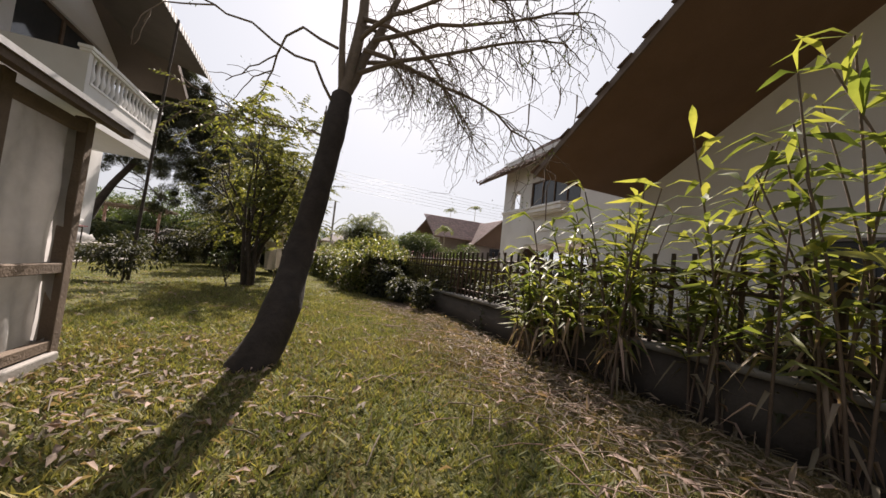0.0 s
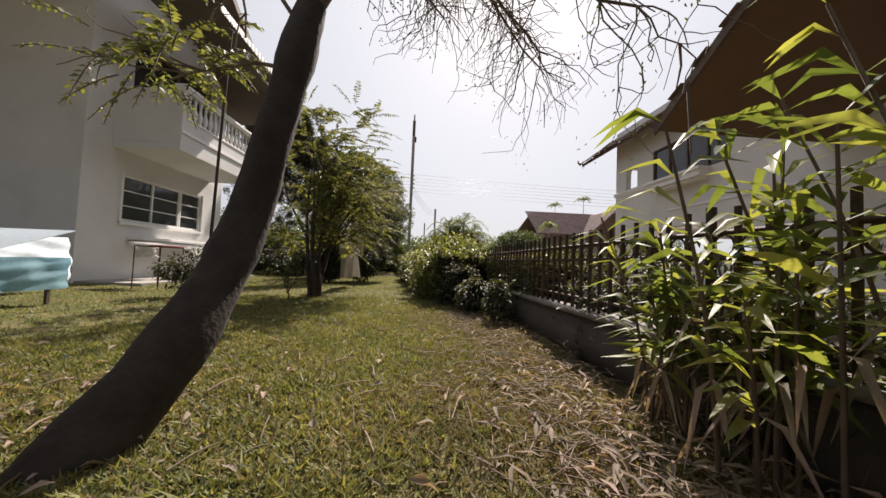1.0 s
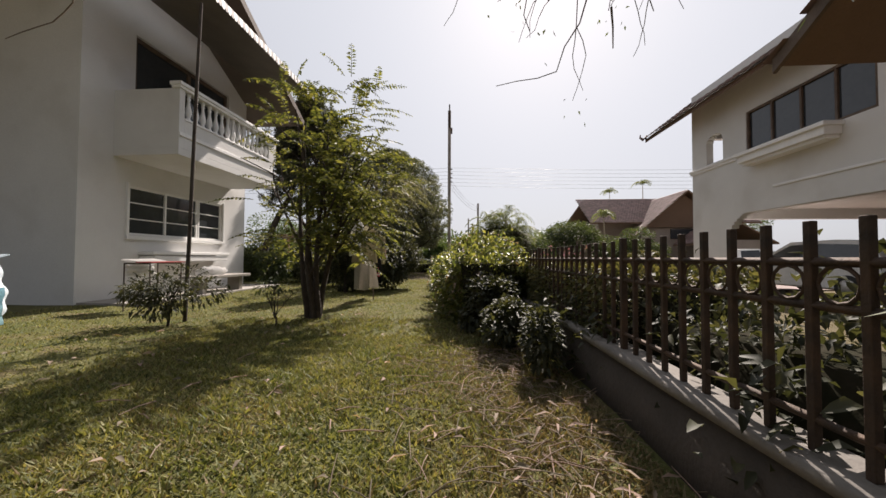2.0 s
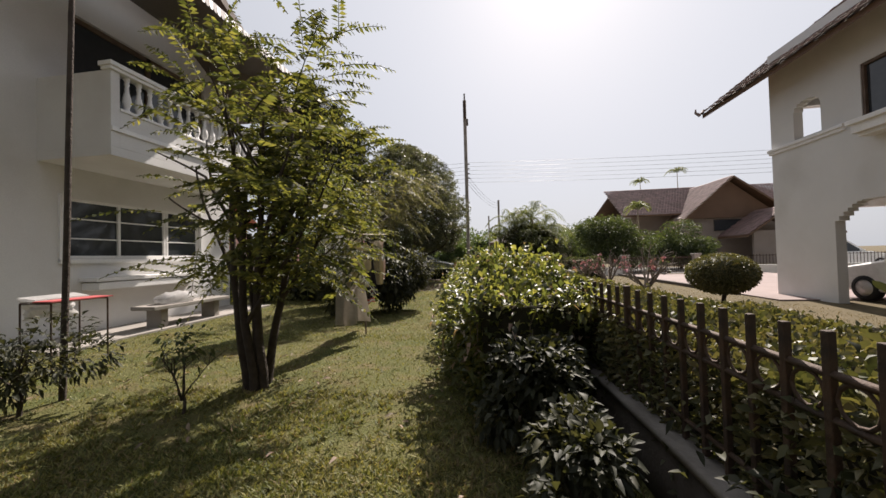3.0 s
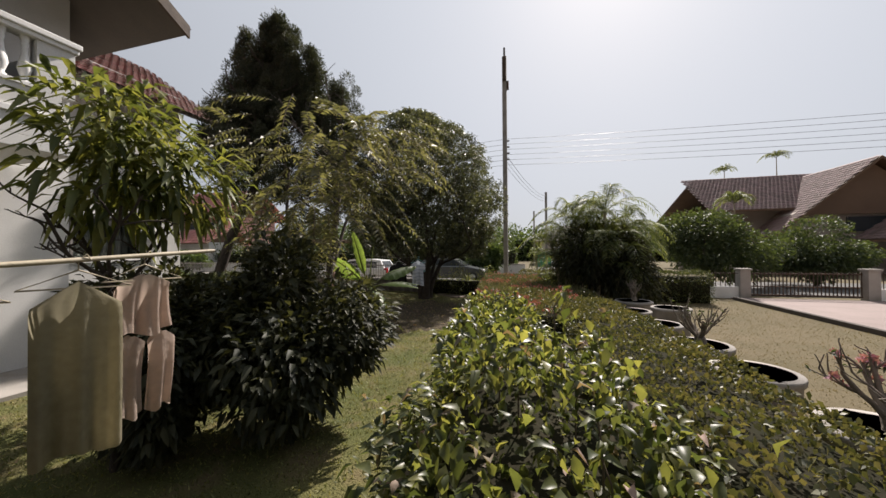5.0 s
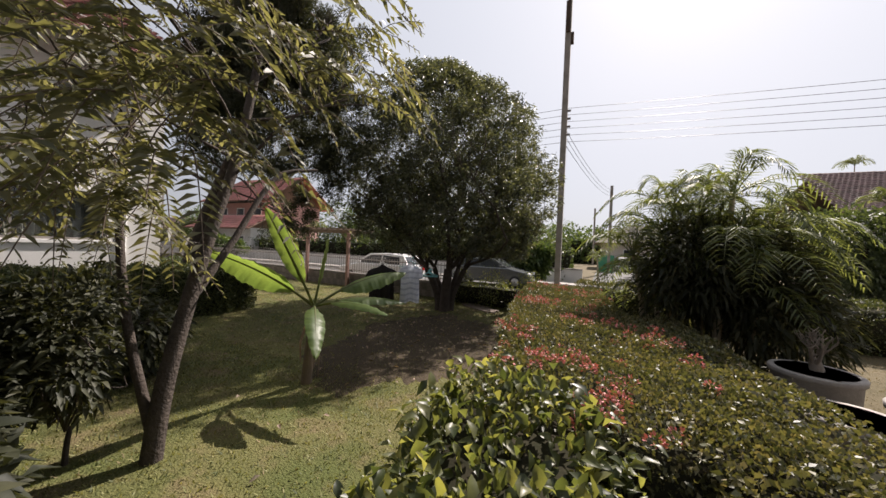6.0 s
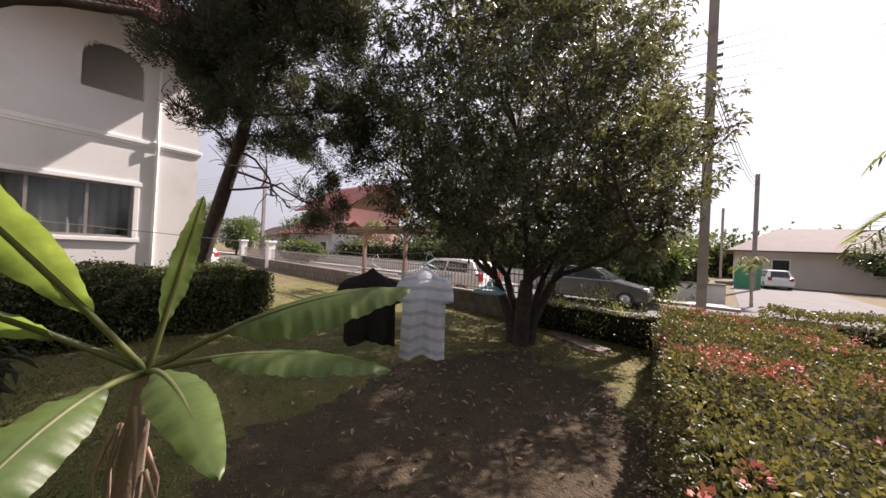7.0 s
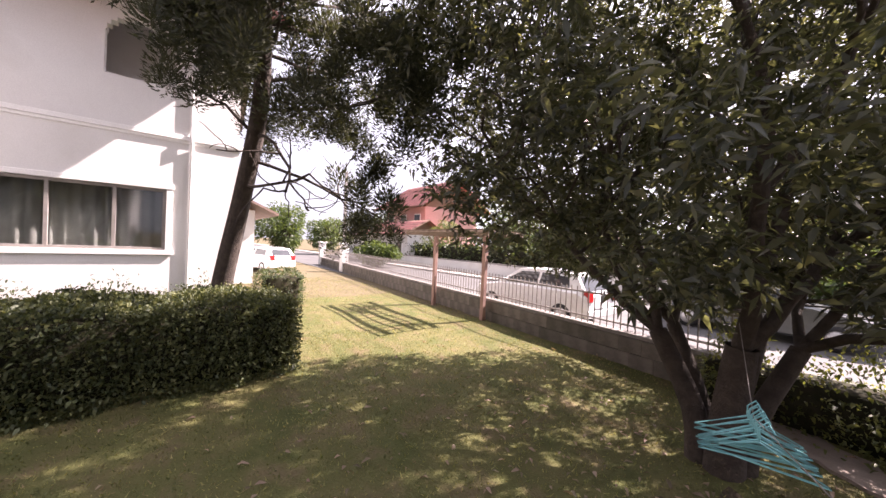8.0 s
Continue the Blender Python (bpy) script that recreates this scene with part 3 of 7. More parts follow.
part("wing_cornice", boxes((LX - 0.02, LX + 0.05, 14.9, 19.03, 4.08, 4.18), (LX - 0.02, LX + 0.03, 14.9, 19.0, 4.02, 4.08), bevel=0.012), TRIM_WHITE, white_house)
part("window_ledge", boxes((LX - 0.02, LX + 0.05, 14.0, 17.78, 2.98, 3.08), (LX - 0.02, LX + 0.05, 14.0, 17.78, 1.58, 1.68), (LX - 0.02, LX + 0.04, 17.65, 17.75, 1.68, 2.98), bevel=0.008), TRIM_WHITE, white_house)
window_x(white_house, LX - 0.05, 1, 14.2, 17.65, 1.68, 2.98, 4, 1, bar=IRON_GREY, fw=0.06, name="sliding_window", curtain=True, split=(15.0, 15.95, 16.85))
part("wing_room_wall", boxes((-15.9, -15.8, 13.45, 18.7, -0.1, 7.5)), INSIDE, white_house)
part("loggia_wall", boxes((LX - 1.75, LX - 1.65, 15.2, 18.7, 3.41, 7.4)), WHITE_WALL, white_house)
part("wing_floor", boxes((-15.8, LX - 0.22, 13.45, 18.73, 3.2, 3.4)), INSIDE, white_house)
tubes("drain_pipe", [([(LX + 0.04, 18.05, 6.9), (LX + 0.04, 18.05, 4.3), (LX + 0.09, 18.05, 4.22), (LX + 0.09, 18.05, 3.98), (LX + 0.04, 18.05, 3.9), (LX + 0.04, 18.05, 0.0)], 0.034, 0.034)], TRIM_WHITE, white_house)
part("wing_roof_deck", slab([(-9.8, 19.9, 6.7), (-9.8, 12.2, 6.7), (-14.2, 12.2, 9.7), (-14.2, 19.9, 9.7)], 0.12), SOFFIT_GREY, white_house)
part("wing_rear_deck", slab([(-14.2, 19.9, 9.7), (-14.2, 12.2, 9.7), (-18.6, 12.2, 6.7), (-18.6, 19.9, 6.7)], 0.12), SOFFIT_GREY, white_house)
tile_slope("wing_roof_tile", (-9.72, 12.2, 6.67), (0, 1, 0), (-4.4, 0, 3.0), 36, 25, 0.214, 0.212, TILE_RED, white_house)
part("wing_gable", prism([(-11.0, 18.9, 7.6), (-17.4, 18.9, 7.6), (-14.2, 18.9, 9.55)], (0, -0.1, 0)), SOFFIT_GREY, white_house)

# -- the neighbouring white house with the carport --
NX = 9.9
grey_house = thing("neighbour_house", (14.0, 11.0, 0), "white two-storey neighbouring house with a brown tiled roof and carport", "house")
part("side_wall", wall_holes("x", NX, 0.22, -7.0, 15.24, -0.1, 6.9, [(0.5, 3.2, 0.9, 2.2), (13.76, 14.5, 4.2, 5.15), (9.65, 12.85, 4.05, 5.32), (9.0, 13.55, -0.1, 2.35)]), WHITE_WALL, grey_house)
bm = bmesh.new()
arc = [(13.76 + 0.37 + 0.37 * math.cos(a), 5.15 - 0.25 + 0.25 * math.sin(a)) for a in np.linspace(0, math.pi, 9)]
for (ya, za), (yb, zb) in zip(arc, arc[1:]):
    box(bm, NX + 0.001, NX + 0.219, min(ya, yb), max(ya, yb), (za + zb) / 2, 5.151)
part("arch_spandrel", bm, WHITE_WALL, grey_house)
bm = bmesh.new()
for k in range(6):
    box(bm, NX + 0.001, NX + 0.219, 13.55 - 0.1 * (k + 1), 13.55 - 0.1 * k, 2.35 - 0.42 * (1 - k / 6) ** 1.6, 2.351)
part("carport_haunch", bm, WHITE_WALL, grey_house)
part("street_wall", wall_holes("y", 15.02, 0.22, NX + 0.22, 17.5, -0.1, 6.9, [(10.2, 12.6, 4.2, 5.3), (10.6, 16.4, -0.1, 2.4)]), WHITE_WALL, grey_house)
part("upper_floor", boxes((NX + 0.22, 17.5, 6.6, 15.02, 2.75, 2.95)), WHITE_WALL, grey_house)
part("balcony_back_wall", wall_holes("y", 13.3, 0.12, NX + 0.22, 17.5, 2.95, 6.9, [(10.5, 12.6, 3.0, 5.3)]), WHITE_WALL, grey_house)
part("rear_wall", boxes((NX + 0.22, 17.5, 6.4, 6.6, -0.1, 6.9)), WHITE_WALL, grey_house)
part("carport_back_wall", boxes((NX + 0.22, 17.5, 8.5, 8.7, -0.1, 2.75)), WHITE_WALL, grey_house)
part("far_wall", wall_holes("x", 17.5, 0.2, 6.4, 15.24, -0.1, 6.9, [(13.6, 15.0, 4.2, 5.3)]), WHITE_WALL, grey_house)
part("cornice", boxes((NX - 0.07, NX + 0.02, 13.2, 15.32, 4.08, 4.16), (NX - 0.04, NX + 0.02, 13.2, 15.3, 4.0, 4.08), (NX - 0.03, NX + 0.01, 6.4, 12.0, 2.92, 2.98), bevel=0.01), TRIM_WHITE, grey_house)
window_x(grey_house, NX + 0.06, -1, 9.65, 12.85, 4.05, 5.32, 4, 1, bar=DARK_WOOD, fw=0.06)
part("planter_box", boxes((NX - 0.38, NX, 10.3, 12.7, 3.74, 3.99), (NX - 0.44, NX, 10.25, 12.75, 3.93, 4.03), (NX - 0.3, NX, 10.35, 12.65, 3.66, 3.74), bevel=0.012), TRIM_WHITE, grey_house, "white moulded planter box under the window")
part("roof_deck", slab([(9.15, 17.0, 6.0), (9.15, 5.6, 6.0), (13.7, 5.6, 9.5), (13.7, 17.0, 9.5)], 0.14), SOFFIT, grey_house)
part("rear_roof_deck", slab([(13.7, 17.0, 9.5), (13.7, 5.6, 9.5), (18.4, 5.6, 6.0), (18.4, 17.0, 6.0)], 0.14), SOFFIT, grey_house)
tile_slope("roof_tile", (9.05, 5.6, 5.96), (0, 1, 0), (4.55, 0, 3.5), 37, 18, 0.31, 0.315, TILE_BROWN, grey_house)
part("street_gable", prism([(9.95, 15.2, 6.45), (17.6, 15.2, 6.45), (13.7, 15.2, 9.3)], (0, -0.1, 0)), SOFFIT, grey_house)
tubes("ridge_finial", [([(9.1, 17.05, 6.0), (9.0, 17.12, 6.12), (9.02, 17.14, 6.25)], 0.06, 0.02), ([(9.15, 17.0, 6.05), (9.25, 17.1, 6.2)], 0.05, 0.03)], TILE_BROWN, grey_house)

# -- the low roof beside the ginger plants --
annex = thing("porch_roof", (9.9, 2.5, 3.75), "brown overhanging porch roof of the neighbouring house", "porch")
part("soffit", slab([(6.0, 7.3, 3.75), (NX, 7.3, 3.75), (NX, 0.2, 8.0), (6.0, 0.2, 8.0)], 0.1), SOFFIT, annex, "brown boarded soffit of the overhanging roof")
part("rear_soffit", slab([(6.0, 0.2, 8.0), (NX, 0.2, 8.0), (NX, -6.5, 4.0), (6.0, -6.5, 4.0)], 0.1), SOFFIT, annex)
part("street_eave", slab([(NX, 7.3, 3.75), (14.0, 7.3, 3.75), (14.0, 6.42, 4.28), (NX, 6.42, 4.28)], 0.1), SOFFIT, annex)
tile_slope("roof_tile", (5.92, 7.42, 3.73), (1, 0, 0), (0, -7.1, 4.25), 13, 26, 0.31, 0.32, TILE_BROWN, annex)
part("barge_board", slab([(5.98, 7.36, 3.78), (6.03, 7.36, 3.78), (6.03, 0.2, 8.06), (5.98, 0.2, 8.06)], 0.2), DARK_WOOD, annex)
window_x(grey_house, NX + 0.06, -1, 0.5, 3.2, 0.9, 2.2, 3, 1, bar=IRON_GREY)
part("upper_side_wall", boxes((NX + 0.001, NX + 0.219, -6.0, 5.6, 6.9, 8.0)), WHITE_WALL, grey_house)


# -- far houses --
def far_house(name, place, label, w, d, wall_h, roof_h, roof_mat, over=1.0, wins=3, wall_mat=None, hip=0.0):
    x, y, z = place
    wall_mat = wall_mat or WHITE_WALL
    h = thing(name, place, label, "house")
    part("wall", boxes((x - w / 2, x + w / 2, y - d / 2, y + d / 2, z - 0.2, z + wall_h)), wall_mat, h)
    a, b, e = w / 2 + over, d / 2 + over, z + wall_h - 0.1
    rx = a - hip
    c = [(x - a, y - b, e), (x + a, y - b, e), (x + rx, y, e + roof_h), (x - rx, y, e + roof_h), (x + a, y + b, e), (x - a, y + b, e)]
    part("roof_underlay", slab([c[0], c[1], c[2], c[3]], 0.1), SOFFIT, h)
    part("rear_roof", slab([c[3], c[2], c[4], c[5]], 0.1), roof_mat, h)
    if hip:
        part("hip_roof", slab([c[1], c[4], c[2]], 0.08), roof_mat, h)
        part("hip_roof", slab([c[5], c[0], c[3]], 0.08), roof_mat, h)
        part("roof", slab([(p[0], p[1], p[2] + 0.05) for p in (c[0], c[1], c[2], c[3])], 0.05), roof_mat, h)
    else:
        up = Vector(c[3]) - Vector(c[0])
        up.x = 0
        tile_slope("roof_tile", c[0], (1, 0, 0), up, int(2 * a / 0.5), int(up.length / 0.5), 0.5, 0.5, roof_mat, h)
        for s in (-1, 1):
            gx = x + s * w / 2
            part("gable", prism([(gx, y - d / 2, z + wall_h), (gx, y + d / 2, z + wall_h), (gx, y, e + roof_h * 0.93)], (-s * 0.1, 0, 0)), SOFFIT, h)
    for k in range(wins):
        wx = x - w / 2 + w * (k + 0.5) / wins
        win = part("window", boxes((wx - 0.65, wx + 0.65, y - d / 2 - 0.06, y - d / 2 - 0.002, z + wall_h - 2.0, z + wall_h - 0.8)), TRIM_WHITE, h)
        part("pane", boxes((wx - 0.55, wx + 0.55, y - d / 2 - 0.09, y - d / 2 - 0.062, z + wall_h - 1.9, z + wall_h - 0.9)), DARK_GLASS, win)
    return h


brown_house = thing("brown_house", (27.0, 46.0, 0), "far house with steep brown tiled roofs across the street", "house")
part("wall", boxes((17.5, 33.5, 44.5, 54.0, -0.2, 5.6)), SHADED_WALL, brown_house)
part("main_roof_deck", slab([(16.0, 43.0, 5.2), (35.0, 43.0, 5.2), (33.0, 49.0, 9.0), (17.2, 49.0, 9.0)], 0.15), SOFFIT, brown_house)
part("main_rear_roof", slab([(17.2, 49.0, 9.0), (33.0, 49.0, 9.0), (35.0, 56.0, 5.2), (16.0, 56.0, 5.2)], 0.15), TILE_BROWN, brown_house)
tile_slope("roof_tile", (16.0, 43.0, 5.2), (1, 0, 0), (0, 6.0, 3.8), 63, 22, 0.30, 0.32, TILE_MAUVE, brown_house)
part("cross_gable_wall", prism([(21.2, 42.0, 0.0), (30.0, 42.0, 0.0), (30.0, 42.0, 4.6), (25.8, 42.0, 8.0), (21.2, 42.0, 4.6)], (0, 2.4, 0)), SHADED_WALL, brown_house)
part("cross_roof", slab([(19.6, 41.0, 3.0), (25.8, 41.0, 8.6), (25.8, 49.0, 8.6), (19.6, 49.0, 3.0)], 0.2), SOFFIT, brown_house)
part("cross_roof", slab([(25.8, 41.0, 8.6), (32.4, 41.0, 3.6), (32.4, 49.0, 3.6), (25.8, 49.0, 8.6)], 0.2), SOFFIT, brown_house)
tile_slope("roof_tile", (19.6, 41.0, 3.05), (0, 1, 0), (6.2, 0, 5.6), 27, 26, 0.30, 0.32, TILE_MAUVE, brown_house)
part("front_shade", prism([(21.5, 41.6, 4.5), (30.2, 41.6, 4.5), (25.8, 41.6, 8.1)], (0, 0.3, 0)), SOFFIT, brown_house)
part("window", boxes((24.4, 26.9, 41.85, 41.98, 3.2, 4.3)), DARK_GLASS, brown_house)
part("porch_roof", slab([(24.4, 37.5, 2.5), (27.8, 37.5, 5.0), (27.8, 41.5, 5.0), (24.4, 41.5, 2.5)], 0.15), SOFFIT, brown_house)
tile_slope("porch_tile", (24.4, 37.5, 2.55), (0, 1, 0), (3.4, 0, 2.5), 13, 13, 0.31, 0.325, TILE_MAUVE, brown_house)
part("porch_roof", slab([(27.8, 37.5, 5.0), (32.0, 37.5, 2.6), (32.0, 41.5, 2.6), (27.8, 41.5, 5.0)], 0.15), SOFFIT, brown_house)
part("porch_wall", boxes((25.2, 31.5, 38.0, 38.2, -0.1, 2.9)), SHADED_WALL, brown_house)
far_house("pink_house", (-37.0, 43.5, 0), "far pink house with a red tiled roof across the street", 9.0, 8.0, 6.3, 3.6, TILE_PINK, 1.3, 3, surface("pink_render", (0.55, 0.33, 0.30), (0.48, 0.29, 0.26), 1.0, 0.85, 0.1, 40))
far_house("pink_annex", (-34.0, 37.4, 0), "low pink-roofed wing of the far house", 9.0, 4.0, 3.0, 1.6, TILE_PINK, 0.9, 3)
far_house("hip_roof_house", (8.6, 64.0, 0), "far pale house with a low brown hipped roof", 12.0, 8.0, 3.4, 2.4, TILE_DARK, 0.9, 2, surface("beige_render", (0.70, 0.63, 0.58), (0.64, 0.58, 0.53), 1.0, 0.85, 0.1, 40), hip=4.0)
far_house("grey_roof_house", (-70.0, 52.0, 0), "far low house behind the street trees", 14.0, 8.0, 3.4, 2.2, TILE_BROWN, 0.9, 3)
far_house("old_house", (-22.0, 16.0, 0), "neighbouring house behind the white house", 7.0, 9.0, 3.2, 2.4, TILE_BROWN, 0.8, 2)
scr = thing("green_screen", (2.8, 52, 0), "green sheet-metal hoarding beside the side street", "hoarding")
part("panel", boxes((2.0, 3.6, 52.0, 52.06, 0, 1.8)), GREEN_PANEL, scr)


# ---- boundary fence between the gardens ----
def fx(y):
    """The fence's line across the plan."""
    return float(np.interp(y, [-6, 2, 4, 6, 8, 12, 16, 20, 24.4], [3.45, 2.86, 2.74, 2.68, 2.54, 2.26, 1.92, 1.5, 1.1]))


fence = thing("iron_fence", (fx(8), 8, 0), "rusty dark iron picket fence on a low cement wall", "fence")
ys = np.linspace(-6, 24.2, 62)
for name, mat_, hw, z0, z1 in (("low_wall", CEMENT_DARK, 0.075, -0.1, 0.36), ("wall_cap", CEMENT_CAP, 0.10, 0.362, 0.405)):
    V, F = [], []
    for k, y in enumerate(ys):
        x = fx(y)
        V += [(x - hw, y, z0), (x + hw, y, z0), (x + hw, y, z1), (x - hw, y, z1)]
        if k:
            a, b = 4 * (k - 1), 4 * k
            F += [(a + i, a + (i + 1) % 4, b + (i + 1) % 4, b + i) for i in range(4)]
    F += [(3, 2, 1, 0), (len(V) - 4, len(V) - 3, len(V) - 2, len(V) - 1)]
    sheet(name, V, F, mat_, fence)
for z in (0.50, 0.84, 0.97):
    tubes("rail", [([(fx(y), y, z) for y in np.linspace(-6, 9.4, 60)], 0.014, 0.014)], IRON, fence, sides=4, smooth=False)
pick = boxes((-0.012, 0.012, -0.012, 0.012, 0.405, 1.095), bevel=0.003)
pick_mesh = ring_mesh = post_mesh = None
rv, rf = tube_arrays([(0, 0.055 * math.cos(a), 0.905 + 0.055 * math.sin(a)) for a in np.linspace(0, 2 * math.pi, 13)], [0.007] * 13, 4)
for k in range(88):
    y = -3.0 + 0.141 * k
    if k % 15 == 9:
        ob = part("post", boxes((fx(y) - 0.018, fx(y) + 0.018, y - 0.018, y + 0.018, 0.40, 1.11), bevel=0.004), IRON, fence)
        continue
    if pick_mesh is None:
        bmesh.ops.translate(pick, verts=pick.verts, vec=(fx(y), y, 0))
        ob = part("picket", pick, IRON, fence)
        pick_mesh, px0, py0 = ob.data, fx(y), y
        r0 = sheet("ring", rv + np.array([fx(y + 0.07), y + 0.07, 0]), rf, IRON, fence)
        ring_mesh, rx0, ry0 = r0.data, fx(y + 0.07), y + 0.07
        continue
    ob = new("picket", pick_mesh)
    ob.parent, ob.location = fence, (fx(y) - px0, y - py0, 0)
    ob.rotation_euler = (0, 0, 0)
    if y < 9:
        ob = new("ring", ring_mesh)
        ob.parent, ob.location = fence, (fx(y + 0.07) - rx0, y + 0.07 - ry0, 0)


# ---- street wall with bars, left of the pole ----
def sy(x):
    """The street wall's line."""
    return 24.55 - 0.105 * (x + 4.7)


street_wall = thing("street_fence", (-12, sy(-12), 0), "low stone-block wall with grey iron bars along the street", "fence")
rng = np.random.default_rng(11)
bar_mesh = block = None
x = -3.0
while x > -29:
    w = 0.42
    for row in range(2):
        o = 0.21 * row
        ob = None
        if block is None:
            bmb = boxes((x - w + 0.008 + o, x - 0.008 + o, sy(x) - 0.1, sy(x) + 0.1, 0.0, 0.265), bevel=0.012)
            ob = part("stone_block", bmb, STONE, street_wall)
            block, bx0 = ob.data, x
        else:
            ob = new("stone_block", block)
            ob.parent = street_wall
            ob.location = (x - bx0 + (0.21 if row else 0), sy(x + o) - sy(bx0) + rng.normal(0, 0.006), 0.275 * row - 0.02)
            ob.rotation_euler = (0, 0, 0)
    x -= w
part("wall_core", slab([(-2.6, sy(-2.6) + 0.06, 0.5), (-29.2, sy(-29.2) + 0.06, 0.5), (-29.2, sy(-29.2) - 0.06, 0.5), (-2.6, sy(-2.6) - 0.06, 0.5)], 0.7), CEMENT_DARK, street_wall)
part("coping", slab([(-2.6, sy(-2.6) + 0.13, 0.60), (-29.2, sy(-29.2) + 0.13, 0.60), (-29.2, sy(-29.2) - 0.13, 0.60), (-2.6, sy(-2.6) - 0.13, 0.60)], 0.06), CEMENT_CAP, street_wall)
for z in (0.72, 1.22):
    tubes("rail", [([(-2.6, sy(-2.6), z), (-29.2, sy(-29.2), z)], 0.02, 0.02)], IRON_GREY, street_wall, sides=4, smooth=False)
for k in range(190):
    x = -2.7 - 0.138 * k
    if bar_mesh is None:
        ob = part("bar", boxes((x - 0.009, x + 0.009, sy(x) - 0.009, sy(x) + 0.009, 0.60, 1.32)), IRON_GREY, street_wall)
        bar_mesh, bx1 = ob.data, x
    else:
        ob = new("bar", bar_mesh)
        ob.parent, ob.location = street_wall, (x - bx1, sy(x) - sy(bx1), 0)
for x in (-29.3, -23.0):
    gp = thing("gate_pillar", (x, sy(x), 0), "pale square gate pillar beside the driveway", "pillar", "gate pillars")
    part("shaft", boxes((x - 0.22, x + 0.22, sy(x) - 0.22, sy(x) + 0.22, 0, 1.75), bevel=0.015), WHITE_WALL, gp)
    part("cap", boxes((x - 0.29, x + 0.29, sy(x) - 0.29, sy(x) + 0.29, 1.75, 1.88), bevel=0.02), TRIM_WHITE, gp)

# street fence and sliding gate of the neighbour
nf = thing("neighbour_street_fence", (14, 25.2, 0), "low pale wall with dark bars along the neighbour's street side", "fence")
for x0, x1 in ((3.0, 9.4), (13.5, 40.0)):
    part("low_wall", boxes((x0, x1, 25.12, 25.3, -0.1, 0.42), bevel=0.01), WHITE_WALL, nf)
    part("rail", boxes((x0, x1, 25.19, 25.22, 0.92, 0.95)), IRON, nf)
    for k in range(int((x1 - x0) / 0.16)):
        bx = x0 + 0.16 * k
        if k == 0:
            ob = part("bar", boxes((bx - 0.01, bx + 0.01, 25.195, 25.215, 0.42, 1.0)), IRON, nf)
            mesh_bar, b0x = ob.data, bx
        else:
            ob = new("bar", mesh_bar)
            ob.parent, ob.location = nf, (bx - b0x, 0, 0)
gate = thing("sliding_gate", (11.4, 25.25, 0), "dark barred sliding gate closing the neighbour's driveway", "gate")
part("gate_rail", boxes((9.7, 13.1, 25.22, 25.27, 0.08, 0.14), (9.7, 13.1, 25.22, 25.27, 0.9, 0.95), (9.7, 13.1, 25.22, 25.27, 0.42, 0.46)), IRON, gate)
for k in range(30):
    bx = 9.75 + k * 0.115
    part("gate_bar", boxes((bx - 0.012, bx + 0.012, 25.23, 25.26, 0.08, 1.0)), IRON, gate)
for x in (9.5, 13.3):
    gp = thing("gate_post", (x, 25.2, 0), "pale square gate post with a flat cap", "pillar", "neighbour's gate posts")
    part("shaft", boxes((x - 0.17, x + 0.17, 25.03, 25.37, -0.1, 1.05), bevel=0.01), CONCRETE, gp)
    part("cap", boxes((x - 0.21, x + 0.21, 24.99, 25.41, 1.05, 1.13), bevel=0.015), CONCRETE, gp)


# ---- poles and wires ----
def street_pole(x, y, h, r, arm=True, label="tall grey concrete electricity pole by the street"):
    p = thing("utility_pole", (x, y, 0), label, "pole", "electricity poles")
    part("shaft", prism([(x - r, y - r, -0.2), (x + r, y - r, -0.2), (x + r, y + r, -0.2), (x - r, y + r, -0.2)], (0, 0, h + 0.2)), CONCRETE, p)
    if arm:
        part("top_bracket", boxes((x - 0.07, x + 0.07, y - 0.25, y - 0.13, h - 1.3, h - 0.1), (x - 0.05, x + 0.22, y - 0.1, y + 0.1, h - 1.7, h - 1.3)), IRON, p)
        rod("top_rod", (x, y, h), (x, y, h + 0.5), 0.05, IRON, p)
        for k in range(4):
            z = 7.6 - 0.32 * k
            tubes("insulator", [([(x + r, y, z), (x + r + 0.12, y, z)], 0.045, 0.045)], CEMENT_CAP, p)
    return p


street_pole(0.26, 27.2, 12.0, 0.11)
street_pole(3.0, 50.0, 8.7, 0.13, False, "grey concrete pole along the side street")
street_pole(1.6, 74.0, 9.4, 0.14, False, "far grey concrete pole along the side street")
street_pole(-44.0, 34.8, 11.0, 0.16, False, "grey concrete pole beyond the street")
wires = thing("power_lines", (0.26, 27.2, 7.0), "thin overhead power lines along the street", "cable")
for k in range(6):
    z = 7.7 - 0.27 * k
    for xa, xb in ((0.45, 48.0), (0.45, -46.0)):
        s = np.linspace(0, 1, 24)
        tubes("wire", [(np.stack([xa + (xb - xa) * s, np.full(24, 27.2), z + 0.4 * s - 2.4 * s * (1 - s)], 1), 0.008, 0.008)], BLACK, wires, sides=4)
for k in range(3):
    s = np.linspace(0, 1, 20)
    tubes("wire", [(np.stack([0.3 + 2.7 * s, 27.2 + 22.8 * s, 6.9 - 0.3 * k + 1.4 * s - 2.0 * s * (1 - s)], 1), 0.012, 0.012)], BLACK, wires, sides=4)


